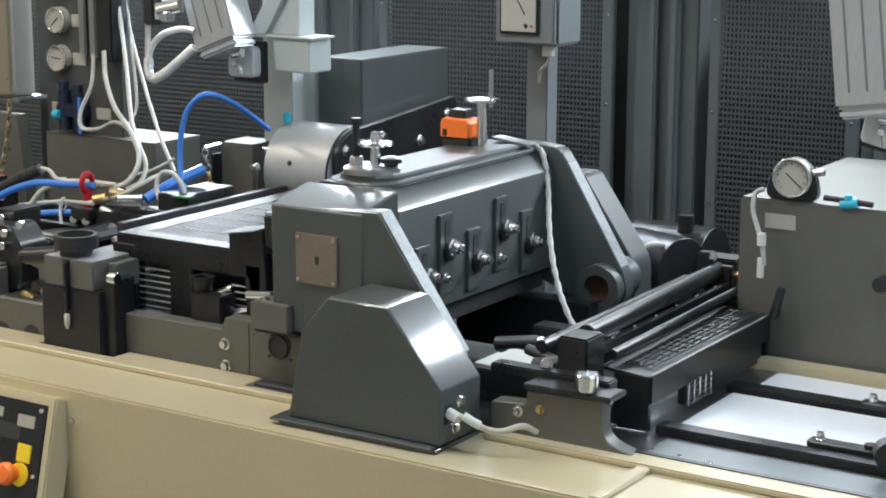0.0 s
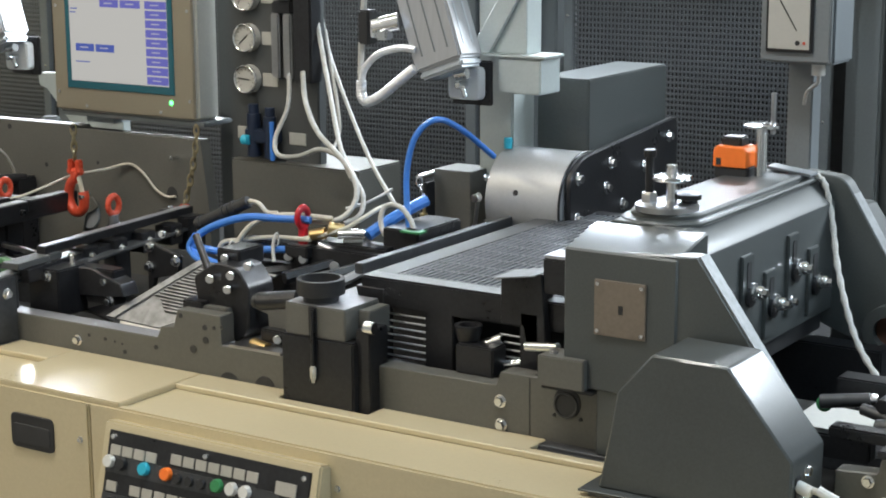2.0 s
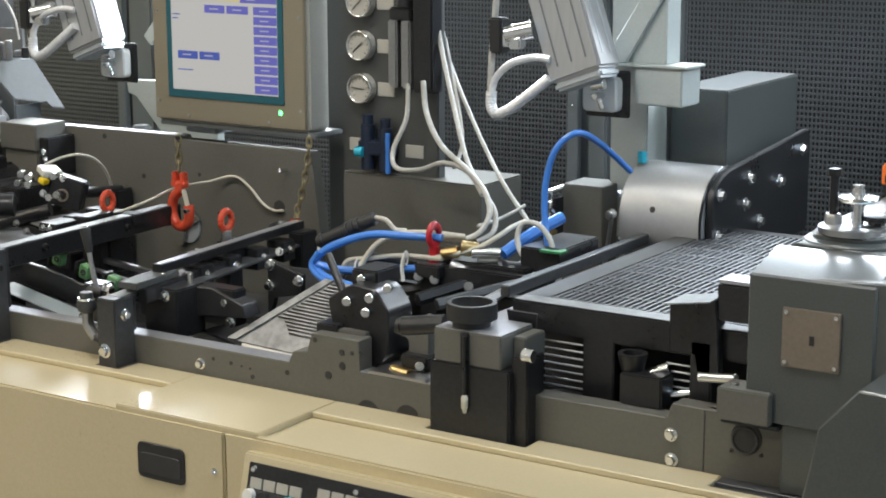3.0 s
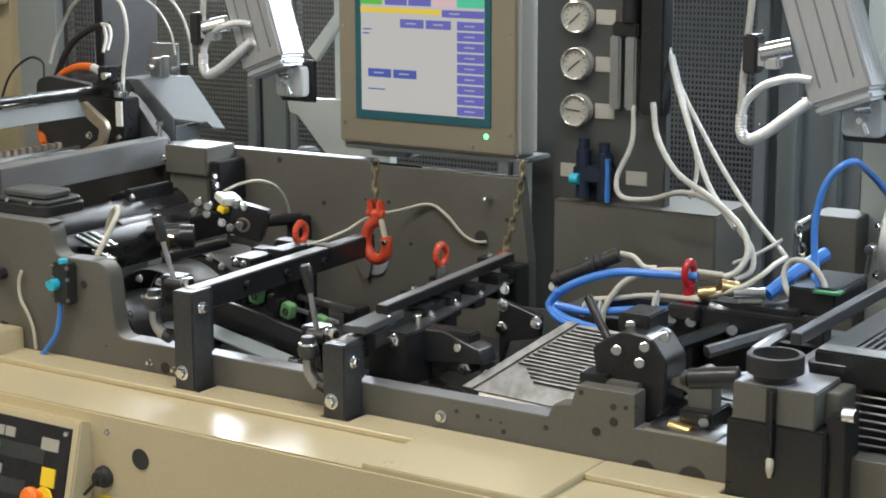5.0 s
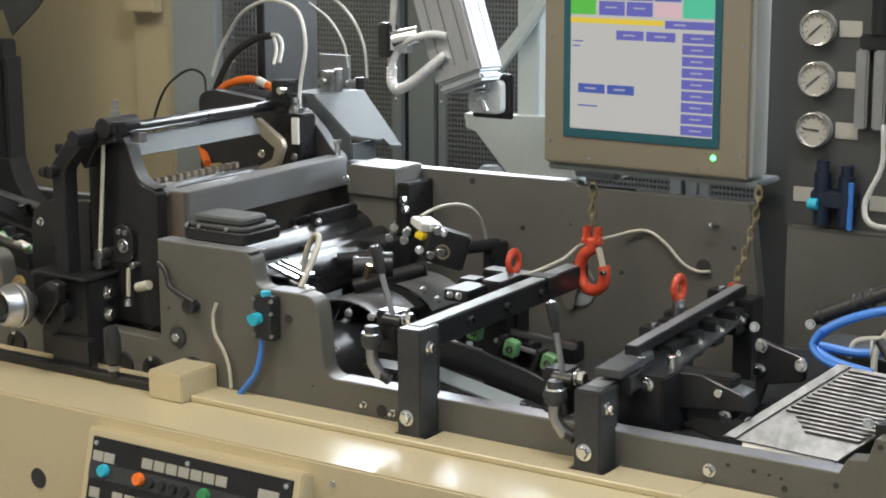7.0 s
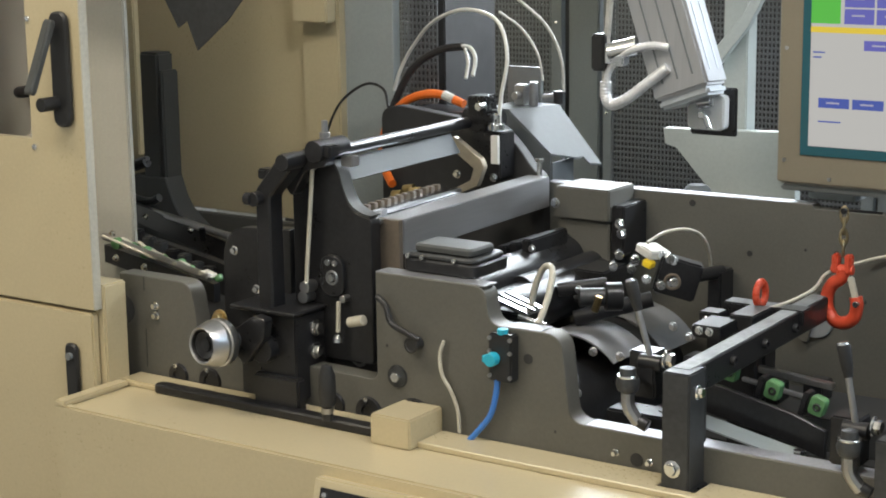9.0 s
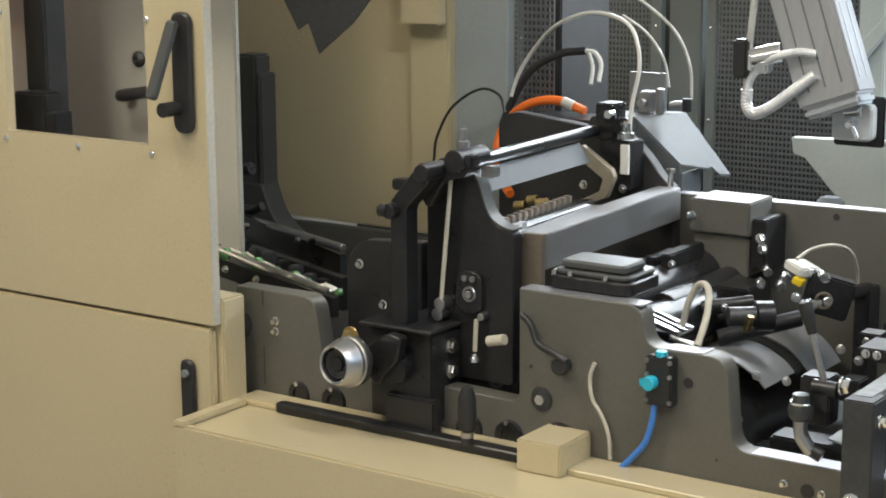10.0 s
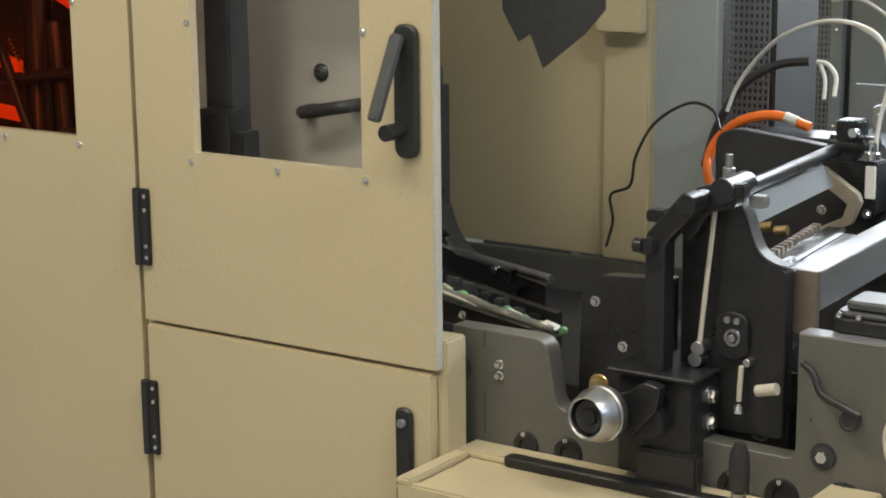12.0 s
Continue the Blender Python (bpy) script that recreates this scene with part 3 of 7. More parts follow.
for k in range(9):
    a, b = [(-7.06, 3.17, 1.587), (-7.02, 3.17, 1.517)]
    part("rivet", BRASS, behind_amber, rod(tuple(p + (q - p) * k / 8 for p, q in zip(a, b)), tuple(p + (q - p) * k / 8 - (0.006 if w == 1 else 0) for w, (p, q) in enumerate(zip(a, b))), 0.003))

# tan rear wall and the duct behind the gumming unit
rear = thing("rear_cover", (-6.2, 3.85, 0.9), "tan enamelled rear cover panel with stepped edge", "cover panel")
part("panel", TAN, rear, prism(rounded([(-7.0, 1.105), (-5.96, 1.105), (-5.96, 2.3), (-7.0, 2.3)], 0.02), 3.855, 3.875, bev=0.003))
part("step", TAN, rear, box(-5.958, -5.846, 3.84, 3.875, 1.105, 2.3, 0.004))
part("window_step", TAN, rear, box(-5.955, -5.85, 3.80, 3.838, 1.60, 2.3, 0.004))
part("base_sheet", FRAME, rear, box(-7.0, -5.55, 3.835, 3.853, 0.9, 1.10, 0.003))
part("duct_panel", PALE, rear, prism(rounded([(-5.842, 0.9), (-5.70, 0.9), (-5.70, 2.3), (-5.842, 2.3)], 0.004), 3.86, 3.89, bev=0.002))
part("duct_grille", MESHGREY, rear, perforated(-5.697, -5.60, 0.9, 2.3, 3.90), "grey perforated duct side")
part("duct_fold", PIT, rear, box(-5.70, -5.60, 3.93, 4.15, 0.9, 2.3, 0.003))
post = thing("cabinet_post", (-6.36, 3.76, 0.86), "dark grey stepped steel post beside the cabinet", "post")
part("upper", DIMGREY, post, box(-6.41, -6.345, 3.74, 3.80, 0.86, 1.515, 0.006))
part("upper_step", DIMGREY, post, box(-6.345, -6.33, 3.74, 3.80, 0.86, 1.47, 0.004))
part("foot", DIMGREY, post, prism(rounded([(-6.45, 0.86), (-6.20, 0.86), (-6.20, 1.05, 0.02), (-6.30, 1.12, 0.05), (-6.33, 1.2), (-6.45, 1.2)], 0.004), 3.735, 3.80, bev=0.003))
flap = thing("hanging_flap", (-5.72, 3.21, 1.59), "dark grey pointed sheet metal flap hanging from above", "flap")
tips = [(p[0], p[2]) for p in [(-5.809, 3.21, 1.693), (-5.775, 3.21, 1.637), (-5.75, 3.21, 1.652), (-5.724, 3.21, 1.592), (-5.639, 3.21, 1.656), (-5.598, 3.21, 1.7)]]
part("sheet", DARK, flap, prism(tips + [(tips[-1][0], 2.3), (tips[0][0], 2.3)], 3.21, 3.214, bev=0))

# ---- near side frame of the machine ----
fr = thing("side_frame", (-4.6, 3.05, 0.9), "grey painted steel machine side frame with stepped milled top edge", "machine frame")
OUT = [(-5.80, 0.905), (-5.80, 1.150), (-5.605, 1.150, 0.03), (-5.585, 1.03, 0.02), (-5.40, 1.026), (-5.145, 1.02, 0.02), (-5.145, 1.226), (-4.905, 1.226, 0.025),
       (-4.895, 1.158, 0.025), (-4.748, 1.160, 0.035), (-4.732, 1.006, 0.03), (-3.717, 1.006), (-3.705, 1.030), (-3.672, 1.034), (-3.66, 1.072), (-3.549, 1.072), (-3.549, 1.012), (-3.372, 1.012), (-3.372, 0.905)]
part("plate", FRAME, fr, prism(rounded(OUT, 0.0), 3.03, 3.072, bev=0.0015))
for pts in ([(-5.145, 1.226), (-4.905, 1.226)], [(-4.862, 1.1585), (-4.79, 1.160)], [(-4.70, 1.006), (-3.717, 1.006)], [(-3.549, 1.012), (-3.372, 1.012)]):
    poly = [(pts[0][0], pts[0][1] - 0.001), (pts[1][0], pts[1][1] - 0.001), (pts[1][0], pts[1][1] + 0.0012), (pts[0][0], pts[0][1] + 0.0012)]
    part("milled_edge", EDGE, fr, prism(poly, 3.032, 3.071, bev=0), "bright milled top edge")
fr2 = thing("side_frame", (-2.9, 3.05, 0.9), "grey painted steel side frame below the slotted table", "machine frame")
part("plate", FRAME, fr2, prism([(-3.196, 0.905), (-3.196, 1.028), (-2.915, 1.030), (-2.905, 1.056), (-2.60, 1.056), (-2.60, 0.905)], 3.03, 3.072, bev=0.0015))
part("plate_joint", DARK, fr2, box(-2.846, -2.8445, 3.029, 3.031, 0.93, 1.054, 0))


def hole(parent, x, z, r, y=3.03):
    part("hole", PIT, parent, turned((x, y - 0.0008, z), NEAR, [(r, 0), (r * 0.97, 0.0008), (0, 0.0006)], 20))


def head_bolt(parent, x, z, r=0.008, y=3.03, m=CHROME):
    part("bolt", m, parent, hexhead((x, y, z), NEAR, r, 0.011))


for x, z in ((-2.905, 1.002), (-2.903, 0.958)):
    head_bolt(fr2, x, z, 0.009)
ring_hole = part("bearing_hole", PIT, fr2, turned((-2.769, 3.0285, 1.020), NEAR, [(0.027, 0), (0.026, 0.001), (0, 0.0008)], 28))
part("bearing_rim", DARK, fr2, ring((-2.771, 3.027, 1.016), NEAR, 0.022, 0.003, 24, 6), "worn steel bush rim")
for dx, dz in ((-0.026, 0.026), (0.026, 0.026), (-0.026, -0.026), (0.026, -0.026)):
    part("screw", DARK, fr2, capscrew((-2.769 + dx, 3.03, 1.020 + dz), NEAR, 0.0035, 0.003))
part("gap_cover", DARK, fr2, prism([(-2.86, 0.93), (-2.63, 0.93), (-2.63, 0.945), (-2.83, 0.945)], 3.0, 3.03, bev=0.001))
# screws and tapped holes along the frame
for x, z, r in ((-3.905, 0.985, 0.004), (-3.86, 0.983, 0.004), (-3.833, 0.981, 0.0025), (-3.812, 0.979, 0.0025), (-3.806, 0.963, 0.005), (-3.72, 0.985, 0.005), (-3.621, 0.995, 0.008), (-3.589, 1.044, 0.006),
                (-3.588, 1.018, 0.0075), (-3.565, 1.046, 0.004), (-3.545, 1.050, 0.004), (-3.651, 1.06, 0.005), (-4.815, 1.108, 0.009), (-4.60, 0.962, 0.012), (-4.76, 0.985, 0.0025), (-5.12, 1.09, 0.0025)):
    hole(fr, x, z, r)
for x, z, r in ((-3.938, 0.970, 0.0085), (-5.098, 1.034, 0.011), (-4.64, 0.968, 0.005), (-4.575, 0.962, 0.005)):
    head_bolt(fr, x, z, r)
part("bolt_seat", DARK, fr, turned((-5.098, 3.03, 1.034), NEAR, [(0.022, 0), (0.020, 0.004), (0, 0.004)], 24))
for z in (1.092, 1.072):
    head_bolt(fr, -5.70, z, 0.0065)
hole(fr, -5.79, 1.075, 0.03)
part("bearing_shaft", CHROME, fr, rod((-5.79, 3.0, 1.062), (-5.79, 3.03, 1.062), 0.016))
part("plate_joint", DARK, fr, box(-5.732, -5.7305, 3.029, 3.031, 1.12, 1.15, 0))
part("plate_joint", DARK, fr, box(-5.732, -5.7305, 3.029, 3.031, 0.96, 1.04, 0))
for x, r in ((-5.165, 0.03), (-5.06, 0.043), (-5.25, 0.028), (-5.56, 0.028), (-5.645, 0.025)):
    flange = part("bearing_flange", BLACK, fr, turned((x, 3.03, 0.955), NEAR, [(r, 0), (r - 0.002, 0.006), (r * 0.5, 0.006), (r * 0.45, 0.002), (0, 0.002)], 28), "black bearing flange")
    part("screw", CHROME, flange, capscrew((x - 0.1 * r, 3.025, 0.955 + 0.82 * r), NEAR, 0.005, 0.004))
hole(fr, -3.44, 0.94, 0.026)
hole(fr, -3.53, 0.935, 0.026)

# ---- far side frame ----
far = thing("far_side_frame", (-4.7, 3.74, 0.9), "grey painted steel far side frame with hanging cable", "machine frame")
part("plate", FRAME, far, prism(rounded([(-5.20, 0.905), (-5.20, 1.286), (-4.59, 1.292), (-4.585, 1.284), (-4.19, 1.284), (-4.165, 1.10), (-4.165, 0.905)], 0.006), 3.73, 3.765, bev=0.001))
part("milled_edge", EDGE, far, prism([(-5.20, 1.2855), (-4.59, 1.2915), (-4.59, 1.2935), (-5.20, 1.2875)], 3.732, 3.763, bev=0), "bright milled top edge")
for x, z, r in ((-4.971, 1.256, 0.010), (-4.85, 1.272, 0.007), (-4.535, 1.20, 0.005), (-4.72, 1.18, 0.006), (-4.60, 1.2, 0.003), (-4.475, 1.109, 0.005), (-4.22, 1.19, 0.005)):
    hole(far, x, z, r, 3.73)
hole(far, -4.286, 1.143, 0.017, 3.73)
part("round_hub", ZINC, far, turned((-4.574, 3.73, 1.062), NEAR, [(0.038, 0), (0.038, 0.004), (0.036, 0.006), (0, 0.006)], 36), "pale zinc disc")
part("hub_cover", FRAME, far, prism([(-4.574, 1.062), (-4.53, 1.085), (-4.55, 1.11), (-4.60, 1.11), (-4.625, 1.06), (-4.60, 1.015), (-4.585, 1.018)], 3.715, 3.723, bev=0.001), "grey cover sheet before the disc")
solid("sensor_cable", CREAM, hose([(-4.59, 3.4, 1.142), (-4.534, 3.44, 1.153), (-4.489, 3.5, 1.177), (-4.502, 3.6, 1.188), (-4.484, 3.7, 1.191), (-4.421, 3.722, 1.207), (-4.373, 3.722, 1.187), (-4.332, 3.722, 1.149), (-4.298, 3.722, 1.135), (-4.268, 3.722, 1.137)], 0.0034), "cream sheathed sensor cable along the far frame", "cable")
solid("sensor_cable", CREAM, hose([(-4.832, 3.5, 1.231), (-4.822, 3.55, 1.243), (-4.791, 3.58, 1.248), (-4.774, 3.62, 1.229), (-4.775, 3.66, 1.18), (-4.787, 3.69, 1.103)], 0.0034), "cream sheathed cable looping from the valve", "cable")
part("cable_clip", CHROME, far, rod((-4.262, 3.73, 1.236), (-4.262, 3.70, 1.236), 0.005))

# ---- clamping posts with cross bars ----
for (x, zt, yb, zb, w, hgt) in ((-4.524, 1.143, 3.60, 1.152, 0.036, 0.046), (-4.162, 1.088, 3.13, 1.093, 0.040, 0.022)):
    p = thing("cross_bar", (x + 0.02, 2.98, 0.93), "black steel post with long cross bar over the machine", "cross bar", "cross bars")
    part("post", DARK, p, box(x, x + 0.05, 2.972, 3.03, 0.932, zt, 0.0025))
    part("post_back", DARK, p, box(x, x + 0.05, 3.03, 3.035, 1.015, zt, 0.001))
    part("beam", BLACK, p, prism([(3.02, zt - hgt), (yb, zb - hgt), (yb, zb), (3.02, zt)], x + 0.004, x + 0.004 + w, "x", 0.002))
    part("beam_top", EDGEGREY, p, prism([(3.0, zt - 0.0005), (yb - 0.03, zb - 0.001), (yb - 0.03, zb + 0.001), (3.0, zt + 0.001)], x + 0.006, x + w, "x", 0), "lighter top face")
    part("foot_plate", BLACK, p, box(x - 0.0075, x + 0.0575, 2.9705, 3.028, ZT - 0.0055, ZT + 0.0055, 0.001))
    head_bolt(p, x + 0.021, 0.980, 0.011, 2.972)
    part("bolt", CHROME, p, hexhead((x + 0.05, 3.0, zt - 0.035), RIGHT, 0.009, 0.011))
    for k in range(3 if yb > 3.4 else 0):
        y = 3.15 + 0.13 * k
        part("side_screw", BLACK, p, capscrew((x + w + 0.004, y, zt - 0.018), RIGHT, 0.009, 0.008))
stop_set = thing("stop_blocks", (-4.58, 3.4, 1.1), "black steel stop blocks beside the cross bar", "stop blocks")
for x0, x1, y0, y1, z0, z1 in ((-4.635, -4.475, 3.43, 3.47, 1.125, 1.152), (-4.615, -4.56, 3.26, 3.34, 1.125, 1.147), (-4.575, -4.53, 3.33, 3.42, 1.13, 1.156), (-4.66, -4.62, 3.38, 3.42, 1.10, 1.14)):
    part("block", BLACK, stop_set, box(x0, x1, y0, y1, z0, z1, 0.002))
    part("block_top", DIMGREY, stop_set, box(x0 + 0.002, x1 - 0.002, y0 + 0.002, y1 - 0.002, z1, z1 + 0.001, 0))
part("foot", BLACK, stop_set, box(-4.60, -4.545, 3.38, 3.44, 0.86, 1.13, 0.002))
for x, y, z in ((-4.60, 3.26, 1.138), (-4.58, 3.26, 1.138), (-4.645, 3.38, 1.125)):
    part("screw", CHROME, stop_set, hexhead((x, y, z), NEAR, 0.006, 0.008))
second = thing("clamp_bar", (-4.16, 3.3, 1.0), "grey steel clamp bar lying on black blocks", "clamp bar")
part("bar", BLACK, second, beam((-4.138, 3.13, 1.130), (-4.172, 3.66, 1.134), 0.026, 0.018))
part("bar_top", EDGE, second, beam((-4.138, 3.132, 1.1312), (-4.172, 3.655, 1.1352), 0.020, 0.0011, 0))
part("slide_plate", DIMGREY, second, beam((-4.13, 3.03, 1.112), (-4.14, 3.17, 1.114), 0.05, 0.014))
part("slide_plate_lower", BLACK, second, beam((-4.12, 3.05, 1.097), (-4.15, 3.34, 1.10), 0.045, 0.03))
part("side_plate", DARK, second, beam((-4.105, 3.20, 1.085), (-4.15, 3.60, 1.092), 0.05, 0.006))
for k in range(4):
    y = 3.24 + 0.10 * k
    part("rack_block", BLACK, second, box(-4.165 - 0.004 * k, -4.115 - 0.004 * k, y, y + 0.045, 1.06, 1.107, 0.002))
    part("rack_screw", CHROME, second, hexhead((-4.113 - 0.004 * k, y + 0.02, 1.088), RIGHT, 0.007, 0.009))
for x, y, z in ((-4.19, 3.30, 1.118), (-4.20, 3.42, 1.122), (-4.195, 3.60, 1.13)):
    part("top_lug", BLACK, second, box(x - 0.022, x + 0.022, y, y + 0.05, z - 0.022, z, 0.002))
    part("lug_screw", CHROME, second, capscrew((x, y + 0.02, z), UP, 0.008, 0.007))
part("block", BLACK, second, box(-4.15, -4.06, 3.10, 3.19, 0.985, 1.09, 0.003))
part("block", BLACK, second, box(-4.05, -3.965, 3.17, 3.21, 1.01, 1.088, 0.003))
part("swing_plate", BLACK, second, prism([(-3.975, 1.132), (-3.882, 1.107), (-3.885, 1.066), (-3.955, 1.05), (-3.975, 0.99)], 3.29, 3.305, bev=0.002))
for x, z in ((-3.965, 1.12), (-3.967, 1.075), (-3.89, 1.095)):
    part("bolt", CHROME, second, hexhead((x, 3.29, z), NEAR, 0.009, 0.012))
part("floor_tongue", STEEL, second, beam((-4.09, 3.13, 0.985), (-3.98, 3.13, 0.955), 0.05, 0.004))
part("green_pad", MOSS, second, box(-4.13, -4.085, 3.12, 3.14, 0.95, 0.985, 0.003))
part("rear_foot", BLACK, second, box(-4.16, -4.12, 3.60, 3.66, 0.90, 1.118, 0.003))
part("arm", BLACK, second, prism([(-4.10, 1.085), (-4.02, 1.088), (-3.94, 1.062), (-3.93, 1.035), (-4.10, 1.02)], 3.163, 3.213, bev=0.002))
for x, y, z in ((-3.985, 3.168, 1.062), (-4.09, 3.10, 1.075), (-4.105, 3.12, 1.04), (-3.975, 3.168, 1.02)):
    part("bolt", CHROME, second, hexhead((x, y, z), NEAR, 0.009, 0.012))
for x, y in ((-4.12, 3.13), (-4.075, 3.16), (-4.155, 3.62)):
    part("stud", CHROME, second, rod((x, y, 1.085), (x, y, 1.115), 0.008))

# ---- hook, chains and lifting eyes ----
def link_chain(parent, x, y, z0, z1, pitch=0.021, r=0.0028, m=CHAIN):
    z, k = z0, 0
    while z > z1:
        v, f = ring((0, 0, 0), (0, 1, 0), 0.0065, r, 14, 7)
        v = [Vector((p.x, p.y, p.z * 2.0)) for p in v]
        part("chain_link", m, parent, moved((v, f), Matrix.Translation((x, y, z)) @ Matrix.Rotation(radians(90 * (k % 2) + 25), 4, "Z")))
        z -= pitch
        k += 1


hook = thing("lifting_hook", (-4.50, 3.66, 1.1), "orange-red lifting hook on short brassy chain", "hook")
pts = [(0.0, 0.052), (-0.002, 0.035), (-0.020, 0.022), (-0.031, 0.0), (-0.030, -0.022), (-0.014, -0.042), (0.010, -0.043), (0.028, -0.030), (0.033, -0.008), (0.030, 0.006)]
HX, HY, HZ = -4.459, 3.57, 1.152
part("hook_body", RED, hook, hose([(HX + 1.0 * a, HY - 0.2 * a, HZ + 1.08 * b) for a, b in pts], 0.0125, 14), "red lacquered hook")
part("clevis", RED, hook, box(HX - 0.019, HX - 0.006, HY - 0.01, HY + 0.01, HZ + 0.048, HZ + 0.084, 0.003))
part("clevis", RED, hook, box(HX + 0.006, HX + 0.019, HY - 0.01, HY + 0.01, HZ + 0.048, HZ + 0.084, 0.003))
part("clevis_pin", RED, hook, rod((HX - 0.021, HY, HZ + 0.055), (HX + 0.021, HY, HZ + 0.055), 0.009))
part("safety_latch", CREAM, hook, moved(box(-0.006, 0.006, -0.004, 0.004, -0.05, 0.0, 0.002), Matrix.Translation((HX + 0.02, HY - 0.01, HZ + 0.045)) @ Matrix.Rotation(radians(-15), 4, "Y")))
part("latch_pin", CHROME, hook, rod((HX + 0.036, HY - 0.025, HZ - 0.004), (HX + 0.036, HY + 0.01, HZ - 0.004), 0.006))
link_chain(hook, HX, HY, 1.31, HZ + 0.075)
part("hanger", BLACK, hook, joined(rod((HX, HY - 0.006, 1.318), (HX, HY + 0.01, 1.318), 0.006), rod((HX, HY + 0.005, 1.318), (HX + 0.01, 3.735, 1.288), 0.0025)))
chain = thing("hanging_chain", (-4.16, 3.66, 1.1), "brassy short link chain with red hook at its end", "chain")
for k in range(10):
    t = k / 9
    v, f = ring((0, 0, 0), (0, 1, 0), 0.006, 0.0026, 14, 7)
    v = [Vector((p.x, p.y, p.z * 2.0)) for p in v]
    part("chain_link", CHAIN, chain, moved((v, f), Matrix.Translation((-4.14 - 0.045 * t ** 1.5, 3.66, 1.32 - 0.185 * t)) @ Matrix.Rotation(radians(90 * (k % 2) + 20), 4, "Z")))
part("end_hook", RED, chain, joined(ring((-4.185, 3.66, 1.118), (0.3, -1, 0), 0.010, 0.006), box(-4.197, -4.172, 3.65, 3.67, 1.125, 1.135, 0.003)), "red end hook")
for x, y, z, m in ((-4.560, 3.43, 1.176, RED), (-4.188, 3.415, 1.172, RED), (-3.631, 3.41, 1.200, surface("dark_red_lacquer", (0.45, 0.012, 0.022), 0.3, vary=0.12, bump=0.03))):
    e = thing("lifting_eye", (x, y, z - 0.04), "red lacquered lifting eye bolt", "eye bolt", "lifting eyes")
    v, f = ring((0, 0, 0), (1, -0.12, 0), 0.0165, 0.0068, 22, 10)
    part("eye", m, e, ([Vector((p.x + x, p.y + y, p.z * 1.25 + z)) for p in v], f))
    part("shank", STEEL if m is RED else m, e, rod((x, y, z - 0.06), (x, y, z - 0.022), 0.011))
    part("seat", BLACK, e, box(x - 0.03, x + 0.03, y - 0.03, y + 0.04, z - 0.085, z - 0.058, 0.003))
    part("seat_leg", BLACK, e, box(x - 0.02, x + 0.02, y - 0.02, y + 0.03, 0.90, z - 0.085, 0.002))

# ---- touch screen on its arm ----
scr = thing("touch_screen", (-4.42, 3.75, 1.33), "beige framed industrial touch screen with lit coloured page", "screen")
X0, X1, Z0, Z1, YS = -4.665, -4.185, 1.330, 1.80, 3.715
part("housing", INNER, scr, box(X0, X1, YS + 0.006, YS + 0.09, Z0, Z1, 0.008))
part("bezel", surface("champagne_bezel", (0.27, 0.235, 0.175), 0.4, 0.25, vary=0.04, grain=220, bump=0.02), scr, box(X0 + 0.006, X1 - 0.006, YS, YS + 0.008, Z0 + 0.006, Z1 - 0.006, 0.004))
part("lip", MIDGREY, scr, box(X0 + 0.01, X1 + 0.015, YS + 0.01, YS + 0.12, Z0 - 0.012, Z0 - 0.001, 0.003))
part("glass_rim", surface("teal_screen_rim", (0.02, 0.10, 0.13), 0.2, vary=0.05, bump=0.0), scr, box(-4.612, -4.252, YS - 0.003, YS + 0.001, 1.392, 1.745, 0.001))
def lit(name, r, g, b, s=0.9):
    return glowing("page_" + name, (r, g, b), s)
PAGE = lit("pale", 0.68, 0.67, 0.64, 0.75)
part("page", PAGE, scr, box(-4.594, -4.268, YS - 0.0045, YS - 0.002, 1.412, 1.73, 0), "pale glowing page")
GRN, MINT, VIO, YEL, PNK = lit("green", 0.10, 0.55, 0.06), lit("mint", 0.08, 0.60, 0.36), lit("violet", 0.13, 0.13, 0.50), lit("yellow", 0.85, 0.62, 0.05), lit("pink", 0.75, 0.52, 0.56)
BLU = lit("blue", 0.06, 0.10, 0.42)
def tile(m, u0, u1, v0, v1, d=0.006):
    part("page_field", m, scr, box(-4.594 + 0.326 * u0, -4.594 + 0.326 * u1, YS - d, YS - 0.004, 1.73 - 0.318 * v1, 1.73 - 0.318 * v0, 0))
tile(GRN, 0.0, 0.18, 0.06, 0.25)
tile(MINT, 0.79, 1.0, 0.06, 0.25)
for k in range(3):
    for j in range(2):
        if (k, j) != (2, 1):
            tile(VIO, 0.205 + 0.195 * k, 0.385 + 0.195 * k, 0.06 + 0.1 * j, 0.15 + 0.1 * j)
tile(PNK, 0.595, 0.775, 0.16, 0.25)
tile(YEL, 0.0, 0.66, 0.27, 0.305)
tile(VIO, 0.67, 1.0, 0.27, 0.32)
tile(VIO, 0.33, 0.52, 0.345, 0.405)
tile(VIO, 0.54, 0.74, 0.345, 0.405)
for k in range(9):
    tile(VIO, 0.79, 1.0, 0.345 + 0.073 * k, 0.405 + 0.073 * k)
tile(BLU, 0.06, 0.25, 0.70, 0.76)
tile(BLU, 0.27, 0.46, 0.70, 0.76)
BAR = lit("bars", 0.55, 0.55, 0.7, 0.7)
for u, v in ((0.25, 0.1), (0.45, 0.1), (0.63, 0.1), (0.25, 0.2), (0.45, 0.2), (0.38, 0.375), (0.60, 0.375), (0.11, 0.73), (0.32, 0.73), (0.73, 0.295)):
    tile(BAR, u, u + 0.08, v - 0.006, v + 0.004, 0.007)
for k in range(9):
    tile(BAR, 0.85, 0.93, 0.37 + 0.073 * k, 0.379 + 0.073 * k, 0.007)
